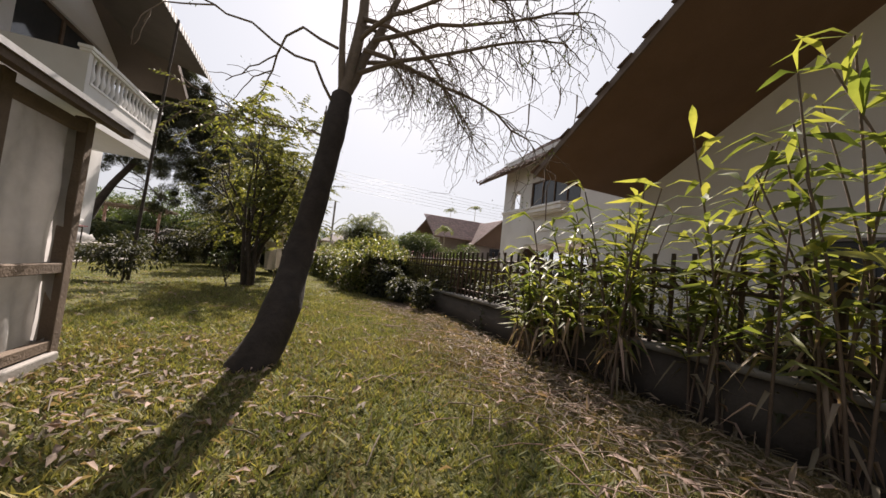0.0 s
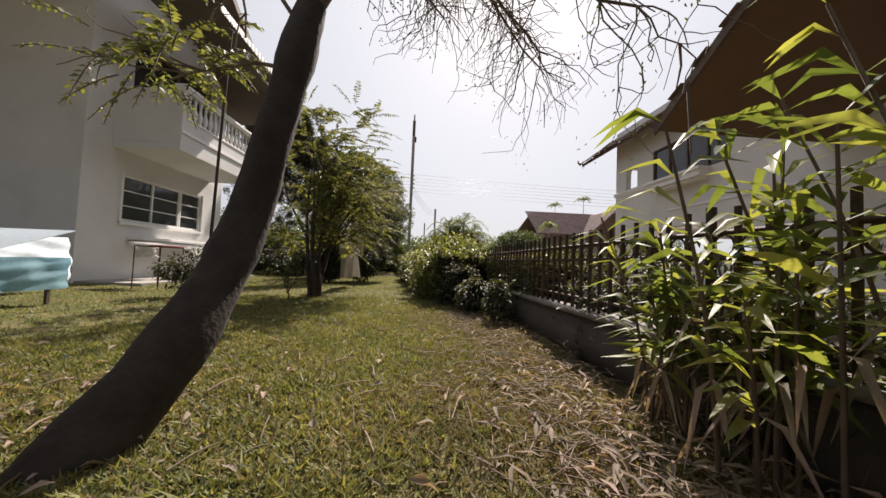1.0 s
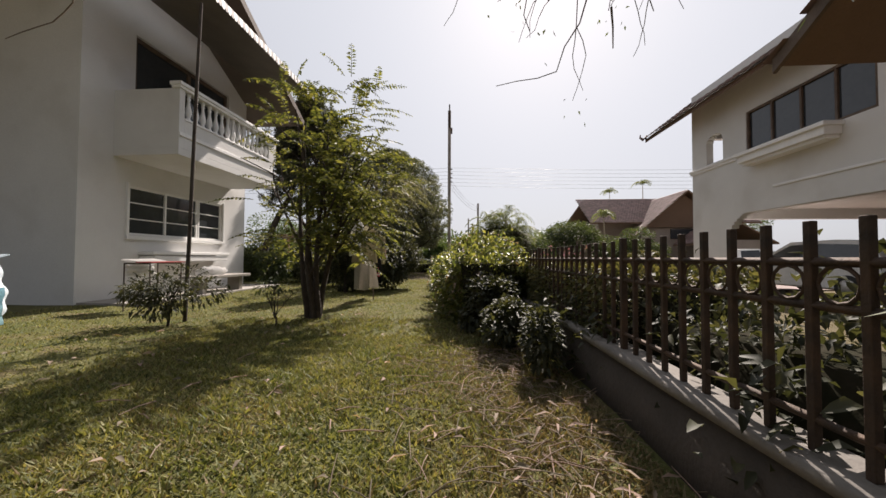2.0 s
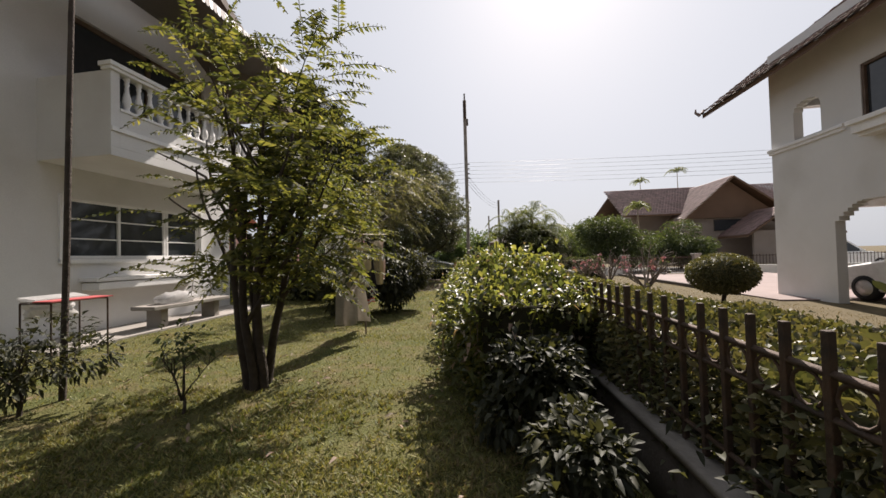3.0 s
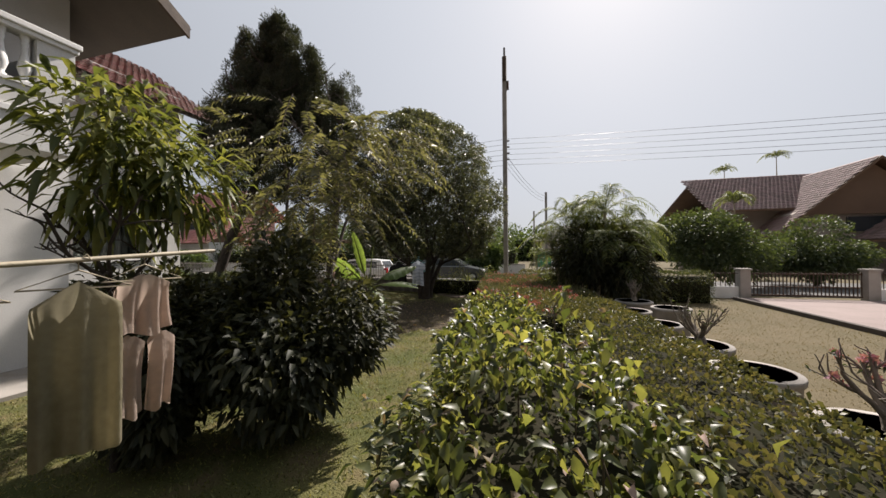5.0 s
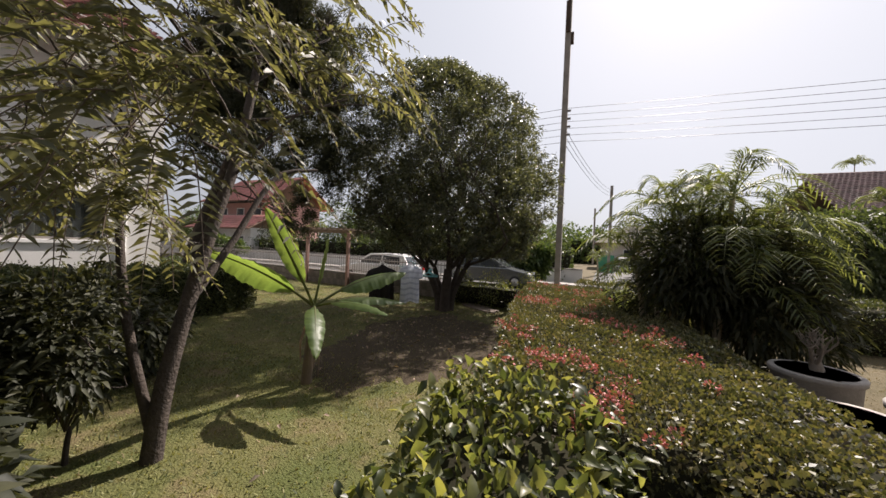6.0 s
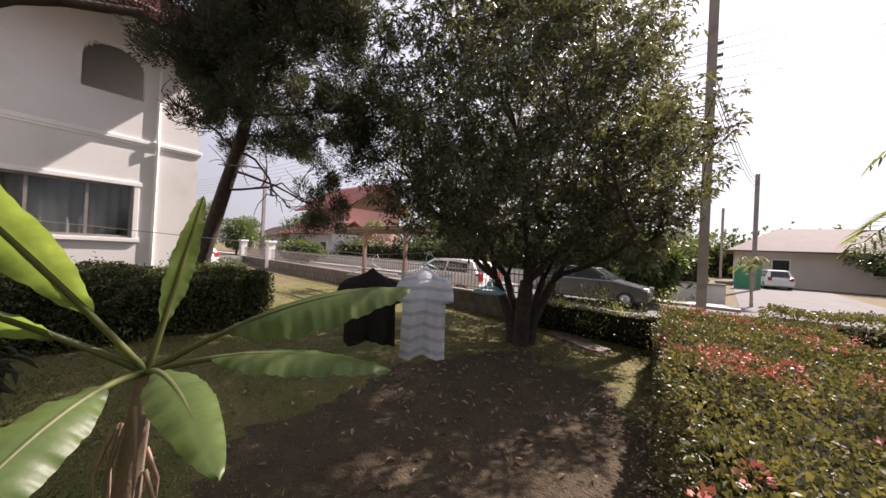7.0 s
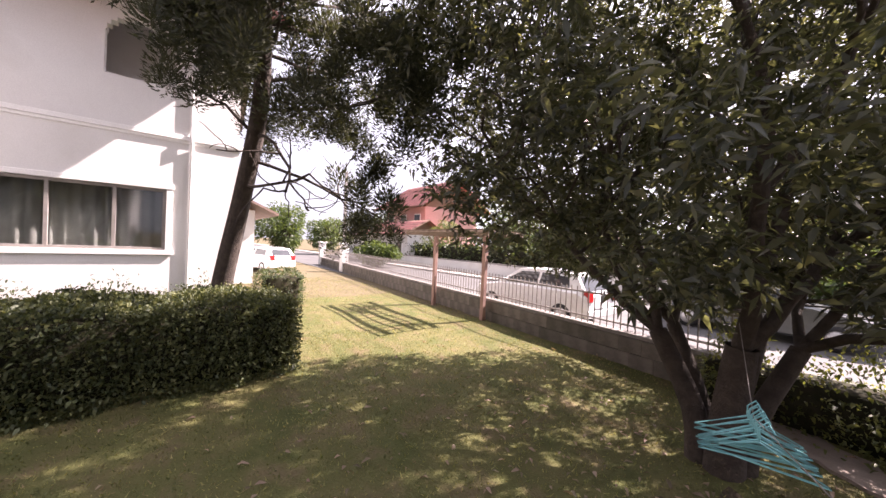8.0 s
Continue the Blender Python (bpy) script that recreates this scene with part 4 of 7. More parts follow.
# ---- vehicles ----
def car(name, place, turn, paint, label, length=4.1, width=1.68, height=1.48):
    """A hatchback: lofted body, glass, wheels, lamps; it faces +x before the turn."""
    c = thing(name, place, label, "car")
    L, W = length / 2, width / 2
    lower = [(-L, 0.42), (-L + 0.03, 0.86), (-L + 0.25, 0.98), (L - 1.15, 0.98), (L - 0.25, 0.80), (L, 0.60), (L - 0.03, 0.32), (L - 0.3, 0.22), (-L + 0.3, 0.22)]
    bm = bmesh.new()
    loops = []
    for s in (-1.0, -0.93, -0.5, 0.5, 0.93, 1.0):
        f = 1.0 if abs(s) < 0.95 else 0.965
        loops.append([bm.verts.new((px * f, s * W, 0.6 + (pz - 0.6) * (1.0 if abs(s) < 0.95 else 0.88))) for px, pz in lower])
    n = len(lower)
    for a, b in zip(loops, loops[1:]):
        for i in range(n):
            bm.faces.new((a[i], a[(i + 1) % n], b[(i + 1) % n], b[i]))
    bm.faces.new(loops[0][::-1]), bm.faces.new(loops[-1])
    bmesh.ops.recalc_face_normals(bm, faces=bm.faces)

    def add(pname, mesh_bm, mat, parent=c, lab="", smooth=False):
        me = bpy.data.meshes.new(pname)
        mesh_bm.to_mesh(me)
        mesh_bm.free()
        me.materials.append(mat)
        ob = new(pname, me)
        ob.parent = parent
        if smooth:
            me.shade_smooth()
        return tagged(ob, lab)

    body = add("body", bm, paint)
    cab = [(-L + 0.12, 0.95), (-L + 0.42, height - 0.07), (-L + 1.2, height), (0.25, height - 0.02), (1.05, 0.97)]
    bm = bmesh.new()
    ca = []
    for s in (-1, 1):
        ca.append([bm.verts.new((px, s * (W - 0.06 - 0.16 * (pz - 0.95) / 0.5), pz)) for px, pz in cab])
    for i in range(len(cab)):
        k = (i + 1) % len(cab)
        bm.faces.new((ca[0][i], ca[0][k], ca[1][k], ca[1][i]))
    bm.faces.new(ca[0][::-1]), bm.faces.new(ca[1])
    bmesh.ops.recalc_face_normals(bm, faces=bm.faces)
    cabin = add("cabin", bm, paint)
    for s in (-1, 1):
        for pts in ([(-L + 0.55, 1.0), (-L + 0.62, height - 0.15), (-0.55, height - 0.09), (-0.5, 1.0)], [(-0.42, 1.0), (-0.45, height - 0.09), (0.2, height - 0.11), (0.85, 1.0)]):
            add("side_window", prism([(px, s * (W - 0.055 - 0.16 * (pz - 0.95) / 0.5), pz) for px, pz in pts], (0, s * 0.006, 0)), DARK_GLASS, cabin)
    add("rear_window", prism([(-L + 0.15, -0.6, 1.0), (-L + 0.15, 0.6, 1.0), (-L + 0.385, 0.52, height - 0.12), (-L + 0.385, -0.52, height - 0.12)], (-0.012, 0, 0.003)), DARK_GLASS, cabin)
    add("windscreen", prism([(1.0, -0.62, 1.02), (1.0, 0.62, 1.02), (0.32, 0.52, height - 0.07), (0.32, -0.52, height - 0.07)], (0.014, 0, 0.012)), DARK_GLASS, cabin)
    for s in (-1, 1):
        add("tail_lamp", boxes((-L - 0.012, -L + 0.2, s * W * 0.76 - 0.13, s * W * 0.76 + 0.13, 0.72, 1.0), bevel=0.02), LIGHT_RED, body)
        add("headlamp", boxes((L - 0.34, L - 0.06, s * W * 0.74 - 0.16, s * W * 0.74 + 0.16, 0.62, 0.77), bevel=0.02), TRIM_WHITE, body)
        add("mirror", boxes((0.62, 0.8, s * (W + 0.06) - 0.07, s * (W + 0.06) + 0.07, 0.98, 1.1), bevel=0.02), paint, body)
        for px in (-L + 0.75, L - 0.78):
            me = [(px, s * (W - 0.19), 0.3), (px, s * (W - 0.16), 0.3), (px, s * (W + 0.01), 0.3), (px, s * (W + 0.02), 0.3)]
            v, f = tube_arrays(me, [0.22, 0.3, 0.3, 0.2], 20)
            wheel = sheet("wheel", v, f, RUBBER, smooth=True)
            wheel.parent = c
            v, f = tube_arrays([(px, s * (W - 0.1), 0.3), (px, s * (W + 0.012), 0.3), (px, s * (W + 0.022), 0.3)], [0.2, 0.2, 0.02], 14)
            rim = sheet("rim", v, f, METAL_ROOF)
            rim.parent = wheel
    add("bumper", boxes((-L - 0.03, -L + 0.12, -W + 0.08, W - 0.08, 0.3, 0.5), bevel=0.03), paint, body)
    add("number_plate", boxes((-L - 0.045, -L - 0.03, -0.24, 0.24, 0.6, 0.72)), TRIM_WHITE, body)
    c.matrix_basis = pose(*place, 0, 0, turn)
    return c


car("hatchback", (-8.1, 27.0, 0), 180, CAR_WHITE, "white hatchback parked in the street behind the barred wall")
car("grey_saloon", (-3.4, 30.6, 0), 0, CAR_GREY, "grey car parked in the street by the pole", 4.4, 1.72, 1.42)
car("white_car", (-25.0, 22.0, 0), 200, CAR_WHITE, "white car standing in the driveway past the house", 4.4, 1.72, 1.45)
car("carport_car", (11.6, 12.5, 0), 90, CAR_WHITE, "white car parked inside the carport", 4.3, 1.72, 1.48)
car("far_pickup", (4.6, 57.0, 0), 100, CAR_WHITE, "white pickup parked in the side street", 4.8, 1.75, 1.6)
car("street_car", (22.5, 28.0, 0), 0, CAR_WHITE, "white vehicle with red tail lamps across the street", 4.8, 1.75, 1.7)


# ---- trees ----
def grow(rng, base, direction, length, r, depth, out, wobble=0.25, rise=0.15, kids=3, shrink=0.62, spread=0.8, tips=None, seg=5):
    """Branches, each with a few children further out; appends tapered runs to out and end points to tips."""
    p, d = np.array(base, float), unit(np.array(direction, float))
    pts = [p.copy()]
    for _ in range(seg):
        d = unit(d + rng.normal(0, wobble, 3) + np.array([0, 0, rise]))
        p = p + d * length / seg
        pts.append(p.copy())
    out.append((pts, r, r * 0.55))
    if tips is not None and depth <= 1:
        tips.extend((q, d) for q in pts[2:])
    if depth > 0:
        for _ in range(kids):
            at = rng.integers(max(1, seg // 2), seg + 1)
            grow(rng, pts[at], unit(d + rng.normal(0, spread, 3)), length * shrink * rng.uniform(0.8, 1.2), r * 0.55, depth - 1, out, wobble, rise, kids, shrink, spread, tips, seg)


def pinnate(rng, P, D, length, pairs, lw, ll, droop):
    """Feather leaves: a curved midrib with paired leaflets. Returns leaf arrays and the ribs."""
    V, F, ribs, off = [], [], [], 0
    for p, d in zip(P, D):
        Lx = length * rng.uniform(0.75, 1.2)
        s = np.linspace(0, 1, pairs + 1)
        d = unit(d)
        rib = p + d * (s * Lx)[:, None] - np.array([0, 0, 1.0]) * (droop * Lx * s**2)[:, None]
        ribs.append((rib[:: max(1, pairs // 4)], 0.006, 0.003))
        T = unit(np.gradient(rib, axis=0))[1:]
        side = unit(np.cross(T, [0, 0, 1.0]) + rng.normal(0, 0.08, T.shape))
        for sg in (-1, 1):
            dirs = unit(side * sg + T * 0.45 + rng.normal(0, 0.1, T.shape))
            taper = np.sin(np.pi * (0.12 + 0.85 * s[1:])) ** 0.5
            v, f = simple_leaves(rng, rib[1:], dirs, ll * taper, lw * taper, 0.25)
            V.append(v), F.append(f + off)
            off += len(v)
    return np.concatenate(V), np.concatenate(F), ribs


# the leaning tree that the path passes under
rng = np.random.default_rng(5)
lean = thing("leaning_tree", (0.12, 2.25, 0), "leaning dark-barked tree with bare drooping twigs and seed pods", "tree")
trunk = smooth_path([(0.0, 1.98, -0.55), (0.08, 2.15, -0.08), (0.20, 2.36, 0.22), (0.26, 2.62, 0.55), (0.31, 2.80, 0.9), (0.40, 2.90, 1.5), (0.46, 3.0, 2.05), (0.50, 3.1, 2.45)], 26)
radii = np.interp(np.linspace(0, 1, 26), [0, 0.08, 0.2, 0.5, 0.8, 0.86, 1], [0.22, 0.175, 0.145, 0.125, 0.105, 0.118, 0.095]) + rng.normal(0, 0.004, 26)
tv, tf = tube_arrays(trunk, radii, 16)
tv = tv + rng.normal(0, 0.004, tv.shape)
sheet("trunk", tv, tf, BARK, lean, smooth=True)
runs, tips = [], []
fork = np.array([0.50, 3.1, 2.42])
for d, ln, r in (((0.10, 0.15, 1.0), 2.6, 0.075), ((0.45, 0.25, 0.9), 2.2, 0.065), ((-0.08, 0.1, 1.0), 2.4, 0.04)):
    p, q, pts = fork.copy(), unit(np.array(d)), [fork.copy()]
    for _ in range(7):
        q = unit(q + rng.normal(0, 0.07, 3))
        p = p + q * ln / 7
        pts.append(p.copy())
    runs.append((pts, r, r * 0.5))
# long boughs arching over the lawn towards the neighbour, hung with twigs
for start, d, ln in (((0.62, 3.15, 2.75), (0.85, 0.0, 0.5), 2.2), ((0.60, 3.2, 2.9), (0.7, 0.3, 0.6), 2.0), ((0.75, 3.2, 3.2), (0.85, -0.35, 0.45), 2.2), ((0.6, 3.2, 3.3), (0.5, 0.45, 0.6), 1.6), ((0.62, 3.2, 3.4), (0.9, 0.15, 0.35), 2.5), ((0.65, 3.1, 3.0), (0.95, -0.1, 0.25), 2.1), ((0.6, 3.1, 3.1), (0.6, -0.7, 0.5), 1.8)):
    p, q, pts = np.array(start), unit(np.array(d)), [np.array(start)]
    for k in range(9):
        q = unit(q + rng.normal(0, 0.13, 3) + np.array([0, 0, -0.10]))
        p = p + q * ln / 9
        pts.append(p.copy())
    runs.append((pts, 0.028, 0.009))
    for k in range(2, 10):
        for _ in range(4):
            aim = unit(q + rng.normal(0, 0.9, 3) + np.array([0, 0, -0.35]))
            aim[1] = min(aim[1], 0.1)
            grow(rng, pts[k], aim, rng.uniform(0.35, 0.75), 0.006, 1, runs, 0.32, -0.16, 3, 0.6, 0.8, tips, 5)
# bare twigs on the house side
for start, d, ln in (((0.44, 3.05, 2.3), (-0.8, 0.3, 0.25), 1.3), ((0.40, 3.05, 2.9), (-0.7, 0.1, 0.5), 1.3)):
    grow(rng, start, d, ln, 0.016, 2, runs, 0.28, -0.1, 2, 0.6, 0.7, tips, 6)
tubes("bough", runs, TWIG, lean, sides=5)
pt = [tips[i] for i in rng.choice(len(tips), 300, replace=False)]
P = np.array([q + rng.normal(0, 0.06, 3) for q, _ in pt])
P = np.repeat(P, 5, 0) + rng.normal(0, 0.05, (len(P) * 5, 3))
V, F = simple_leaves(rng, P, rng.normal(0, 1, P.shape) + [0, 0, -0.5], 0.028, 0.014)
sheet("leaflet", V, F, LEAF_BUSH, lean, kind="stuff")
pods = []
for i in rng.choice(len(tips), 16, replace=False):
    q = tips[i][0]
    ln = rng.uniform(0.2, 0.42)
    pods.append(([q, q + [0.01, 0, -ln * 0.5], q + [0.02 * rng.normal(), 0.01, -ln]], 0.009, 0.004))
for k, pod in enumerate(pods):
    tubes("pod", [pod], DARK_WOOD, lean, sides=5)
# a leafy low branch on its house side
side_runs = []
grow(rng, (0.42, 2.98, 1.95), (-0.95, 0.1, 0.2), 1.1, 0.014, 2, side_runs, 0.15, -0.04, 3, 0.45, 0.6, None, 5)
tubes("side_twig", side_runs, TWIG, lean, sides=5)
P, D = blob_points(rng, 60, (-0.42, 3.08, 2.08), (0.62, 0.5, 0.36), 6, 0.3)
V, F, ribs = pinnate(rng, P, unit(D * [1, 1, 0.3] + rng.normal(0, 0.4, D.shape)), 0.26, 8, 0.024, 0.055, 0.4)
sheet("feather_leaf", V, F, LEAF_SAPLING, lean, kind="stuff")
tubes("leaf_stalk", ribs, TWIG, lean, sides=3, smooth=False, kind="stuff")

# the many-stemmed feathery tree by the lawn
rng = np.random.default_rng(8)
feather = thing("feathery_tree", (-0.75, 7.62, 0), "small many-stemmed tree with feathery yellow-green leaves", "tree")
runs, tips = [], []
for k in range(5):
    a = k * 1.26 + rng.normal(0, 0.2)
    b = np.array([-0.75 + 0.09 * math.cos(a), 7.62 + 0.09 * math.sin(a), -0.05])
    grow(rng, b, (0.10 * math.cos(a) + 0.02, 0.10 * math.sin(a), 1.0), 1.7, 0.05, 2, runs, 0.05, 0.05, 3, 0.6, 0.45, tips, 7)
tubes("stem", runs, BARK_DARK, feather, sides=6)
n = 700
P, D = blob_points(rng, n, (-0.68, 7.62, 2.35), (1.6, 1.45, 1.85), 22, 0.45)
keep = P[:, 2] > np.where(P[:, 0] < -1.0, 0.55, 1.0) + rng.uniform(-0.2, 0.2, n)
keep &= ~((P[:, 0] < -0.75) & (P[:, 2] > 1.4) & (P[:, 2] < 3.3) & (rng.random(n) < 0.8))
P, D = P[keep], D[keep]
D = unit(D * [1, 1, 0.3] + [0, 0, 0.22] + rng.normal(0, 0.28, D.shape))
V, F, ribs = pinnate(rng, P - D * 0.2, D, 0.54, 12, 0.040, 0.088, 0.30)
sheet("crown", V, F, LEAF_PINNATE, feather, kind="stuff")
tubes("leaf_stalk", ribs, LEAF_PINNATE, feather, sides=3, smooth=False, kind="stuff")

# the drooping feathery tree near the banana
rng = np.random.default_rng(9)
drooping = thing("drooping_tree", (-1.8, 14.5, 0), "tree with long drooping feathery leaves over a shady bed", "tree")
runs, tips = [], []
main_stem = smooth_path([(-1.78, 14.52, -0.1), (-1.8, 14.60, 0.5), (-1.84, 14.75, 1.1), (-1.92, 15.06, 2.1), (-1.96, 15.27, 2.72), (-1.98, 15.44, 3.55), (-1.95, 15.52, 4.2)], 22)
runs.append((main_stem, 0.085, 0.035))
runs.append((smooth_path([(-1.86, 14.81, 1.3), (-1.95, 15.25, 1.85), (-2.0, 15.8, 2.66), (-1.85, 16.3, 2.85)], 12), 0.045, 0.02))
runs.append((smooth_path([(-1.82, 14.55, 0.2), (-2.2, 14.5, 1.2), (-2.5, 14.55, 2.3), (-2.6, 14.7, 3.3)], 10), 0.045, 0.022))
for k, d in ((12, (-0.2, -0.9, 0.55)), (14, (-0.1, -1.0, 0.4)), (15, (0.3, -0.8, 0.6)), (16, (0.2, 0.9, 0.3)), (17, (-0.5, -0.6, 0.5)), (18, (0.4, 0.7, 0.5)), (13, (0.5, 0.4, 0.6)), (19, (0.6, -0.5, 0.4))):
    grow(rng, main_stem[k], d, 1.25, 0.018, 2, runs, 0.10, 0.03, 3, 0.5, 0.5, tips, 6)
tubes("stem", runs, BARK_DARK, drooping, sides=7)
P, D = blob_points(rng, 760, (-1.6, 14.6, 3.2), (2.2, 1.9, 2.0), 20, 0.4)
keep = (P[:, 2] < 4.05) & ((P[:, 2] > 2.3) | ((P[:, 0] < -1.5) & (P[:, 2] > 1.0))) & ((P[:, 0] < -0.5) | (P[:, 2] > 2.75)) & ((P[:, 1] < 14.55) | ((P[:, 0] > -1.4) & (P[:, 2] > 3.4) & (P[:, 1] < 15.5)) | ((P[:, 0] > -0.7) & (P[:, 2] > 2.75) & (P[:, 1] < 16.1))) & ~((P[:, 0] < -1.3) & (P[:, 2] > 2.5) & (rng.random(len(P)) < 0.7))
P, D = P[keep], D[keep]
D = unit(D * [1, 1, 0.3] + rng.normal(0, 0.35, D.shape) + [0, 0, -0.15])
V, F, ribs = pinnate(rng, P - D * 0.2, D, 0.75, 16, 0.036, 0.13, 0.5)
sheet("crown", V, F, LEAF_DROOP, drooping)
tubes("leaf_stalk", ribs, TWIG, drooping, sides=3, smooth=False, kind="stuff")

# the dark conifer at the house corner
rng = np.random.default_rng(12)
conifer = thing("dark_conifer", (-8.6, 18.5, 0), "leaning dark conifer with tufted flame-shaped foliage", "tree")
tr = smooth_path([(-8.75, 18.35, -0.1), (-8.55, 18.5, 1.3), (-8.1, 18.7, 2.8), (-7.4, 18.8, 4.2), (-6.9, 18.7, 5.6), (-6.6, 18.6, 7.2), (-6.5, 18.6, 9.0)], 24)
runs = [(tr, 0.19, 0.05)]
tuft = []
for k in range(12, 24):
    for _ in range(3):
        a = rng.uniform(0, 2 * np.pi)
        ln = np.interp(tr[k][2], [2.8, 4.5, 5.8, 7.5, 9.2], [1.3, 2.1, 1.7, 0.9, 0.3]) * rng.uniform(0.7, 1.1)
        grow(rng, tr[k], (math.cos(a), math.sin(a), 0.15), ln, 0.03, 1, runs, 0.12, 0.1, 2, 0.4, 0.5, tuft, 5)
tubes("trunk", runs, BARK_DARK, conifer, sides=7)
# ragged tufts of fine needles strung along the outer half of each branch
clumps = []
for k in range(135):
    z = rng.uniform(5.0, 9.4) if k < 100 else rng.uniform(3.9, 5.5)
    a = rng.uniform(0, 2 * np.pi)
    reach = np.interp(z, [3.0, 3.8, 5.2, 6.8, 8.2, 9.4], [1.2, 2.1, 2.3, 2.0, 1.2, 0.25]) * rng.uniform(0.75, 1.1)
    reach *= 0.72 if math.sin(a) < -0.2 else 1.0
    i = int(np.argmin(np.abs(tr[:, 2] - z + 0.25)))
    end = np.array([tr[i, 0] * 0.5 - 6.55 * 0.5 + reach * math.cos(a), 18.85 + reach * math.sin(a), z])
    for s in (np.linspace(0.2, 1.0, 5) if k < 100 else np.linspace(0.45, 1.0, 4)):
        clumps.append(tr[i] + (end - tr[i]) * s + rng.normal(0, 0.12, 3) + [0, 0, 0.25 * s * (1 - s)])
for c0, n_, sd in (((-5.5, 20.3, 4.2), 34, (0.55, 0.5, 0.75)), ((-4.9, 19.5, 5.9), 60, (0.5, 0.6, 1.1)), ((-5.4, 20.2, 5.0), 34, (0.5, 0.5, 0.8)), ((-8.4, 18.6, 5.0), 18, (0.3, 0.35, 0.4)), ((-7.2, 20.5, 2.35), 11, (0.35, 0.3, 0.22)), ((-6.3, 20.3, 2.9), 12, (0.4, 0.4, 0.3))):
    clumps += [np.array(c0) + np.clip(rng.normal(0, 1, 3), -1.5, 1.5) * sd for _ in range(n_)]
for tip, depth_, r_ in (((-6.3, 18.7, 9.75), 3.4, 0.5), ((-7.55, 18.6, 9.3), 3.4, 0.5), ((-6.9, 18.9, 9.2), 3.0, 0.4), ((-5.15, 18.8, 8.5), 3.0, 0.5), ((-4.2, 18.8, 7.1), 2.2, 0.38), ((-8.75, 18.4, 7.2), 2.0, 0.38), ((-5.8, 18.5, 9.0), 3.0, 0.45)):
    for _ in range(int(depth_ * 22)):
        f_ = rng.random() ** 0.7
        a = rng.uniform(0, 2 * np.pi)
        clumps.append(np.array(tip) + [r_ * (1 - math.exp(-2.2 * f_)) * math.cos(a), r_ * (1 - math.exp(-2.2 * f_)) * math.sin(a), -depth_ * f_])
clumps = np.array(clumps)
N_ = len(clumps) * 290
who = rng.integers(0, len(clumps), N_)
size = rng.uniform(0.65, 1.25, len(clumps))[who]
d = unit(rng.normal(0, 1, (N_, 3)))
P = clumps[who] + d * (size * 0.21 * rng.random(N_) ** 0.5)[:, None] * [1, 1, 1.25]
V, F = simple_leaves(rng, P, d * [1, 1, 0.6] + [0, 0, 0.55] + rng.normal(0, 0.3, P.shape), 0.085, 0.021, -0.05)
sheet("foliage", V, F, NEEDLE, conifer)
bare = []
for start, d, ln in ((10, (-0.3, -1.0, -0.1), 1.2), (10, (0.8, 0.4, -0.15), 1.7), (9, (0.7, 0.7, -0.3), 1.9), (12, (0.6, -0.6, 0.1), 1.6), (11, (0.5, 0.9, 0.15), 2.0), (13, (0.9, 0.2, 0.15), 1.9), (12, (-0.2, -0.9, 0.2), 1.5), (8, (0.9, 0.6, -0.1), 1.4)):
    grow(rng, tr[start], d, ln, 0.03, 2, bare, 0.2, -0.01, 3, 0.55, 0.7, None, 6)
tubes("bare_branch", bare, BARK_DARK, conifer, sides=5)


def broad_tree(name, place, height, crown_c, crown_r, n, L, W, material, label, seed, trunk_r=0.16, lumps=14, cheap=False, fork_z=1.0, kids=4, droop=0.25, floor=-1.0):
    rng = np.random.default_rng(seed)
    t_ = thing(name, place, label, "tree")
    x, y, z = place
    runs = [(smooth_path([(x, y, z - 0.1), (x + 0.03, y, z + fork_z * 0.5), (x, y + 0.03, z + fork_z)], 8), trunk_r * 1.15, trunk_r * 0.85)]
    for k in range(6):
        a = k * 1.05 + rng.normal(0, 0.2)
        tgt = np.array(crown_c) + np.array([math.cos(a), math.sin(a), 0.15]) * np.array(crown_r) * 0.6
        grow(rng, (x, y, z + fork_z * 0.9), tgt - np.array([x, y, z + fork_z]), np.linalg.norm(tgt - np.array([x, y, z + fork_z])) * 0.8, trunk_r * 0.5, 2, runs, 0.12, 0.03, kids, 0.3, 0.9, None, 6)
    tubes("trunk", runs, BARK_DARK, t_, sides=7)
    crown("crown", rng, n, crown_c, crown_r, L, W, material, t_, lumps, droop, cheap, shell=0.35, floor=floor)
    return t_


# the wide mango tree: several dark stems, open boughs, leaves in drooping rosettes
rng = np.random.default_rng(21)
mango = thing("mango_tree", (-2.45, 22.1, 0), "large spreading dark mango tree near the street wall", "tree")
runs, tips = [], []
for (bx, by), d, ln, r in (((-2.42, 22.05), (0.10, -0.05, 1.0), 2.2, 0.14), ((-2.62, 22.1), (-0.45, -0.1, 1.0), 2.1, 0.10), ((-2.6, 22.25), (-0.5, 0.35, 1.0), 2.3, 0.08), ((-2.3, 22.2), (0.35, 0.25, 1.0), 2.1, 0.085), ((-2.4, 22.3), (0.1, 0.5, 1.0), 2.2, 0.075)):
    pts = smooth_path([(bx, by, -0.1), (bx + d[0] * 0.15, by + d[1] * 0.15, 0.5), (bx + d[0] * 0.9, by + d[1] * 0.9, 1.25)], 7)
    runs.append((pts, r * 1.25, r * 0.9))
    for k in range(3):
        grow(rng, pts[-1], unit(np.array(d) * [1.3, 1.3, 1] + rng.normal(0, 0.35, 3)), ln * rng.uniform(0.9, 1.15), r * 0.55, 3, runs, 0.13, 0.06, 3, 0.62, 0.65, tips, 6)
inside = []
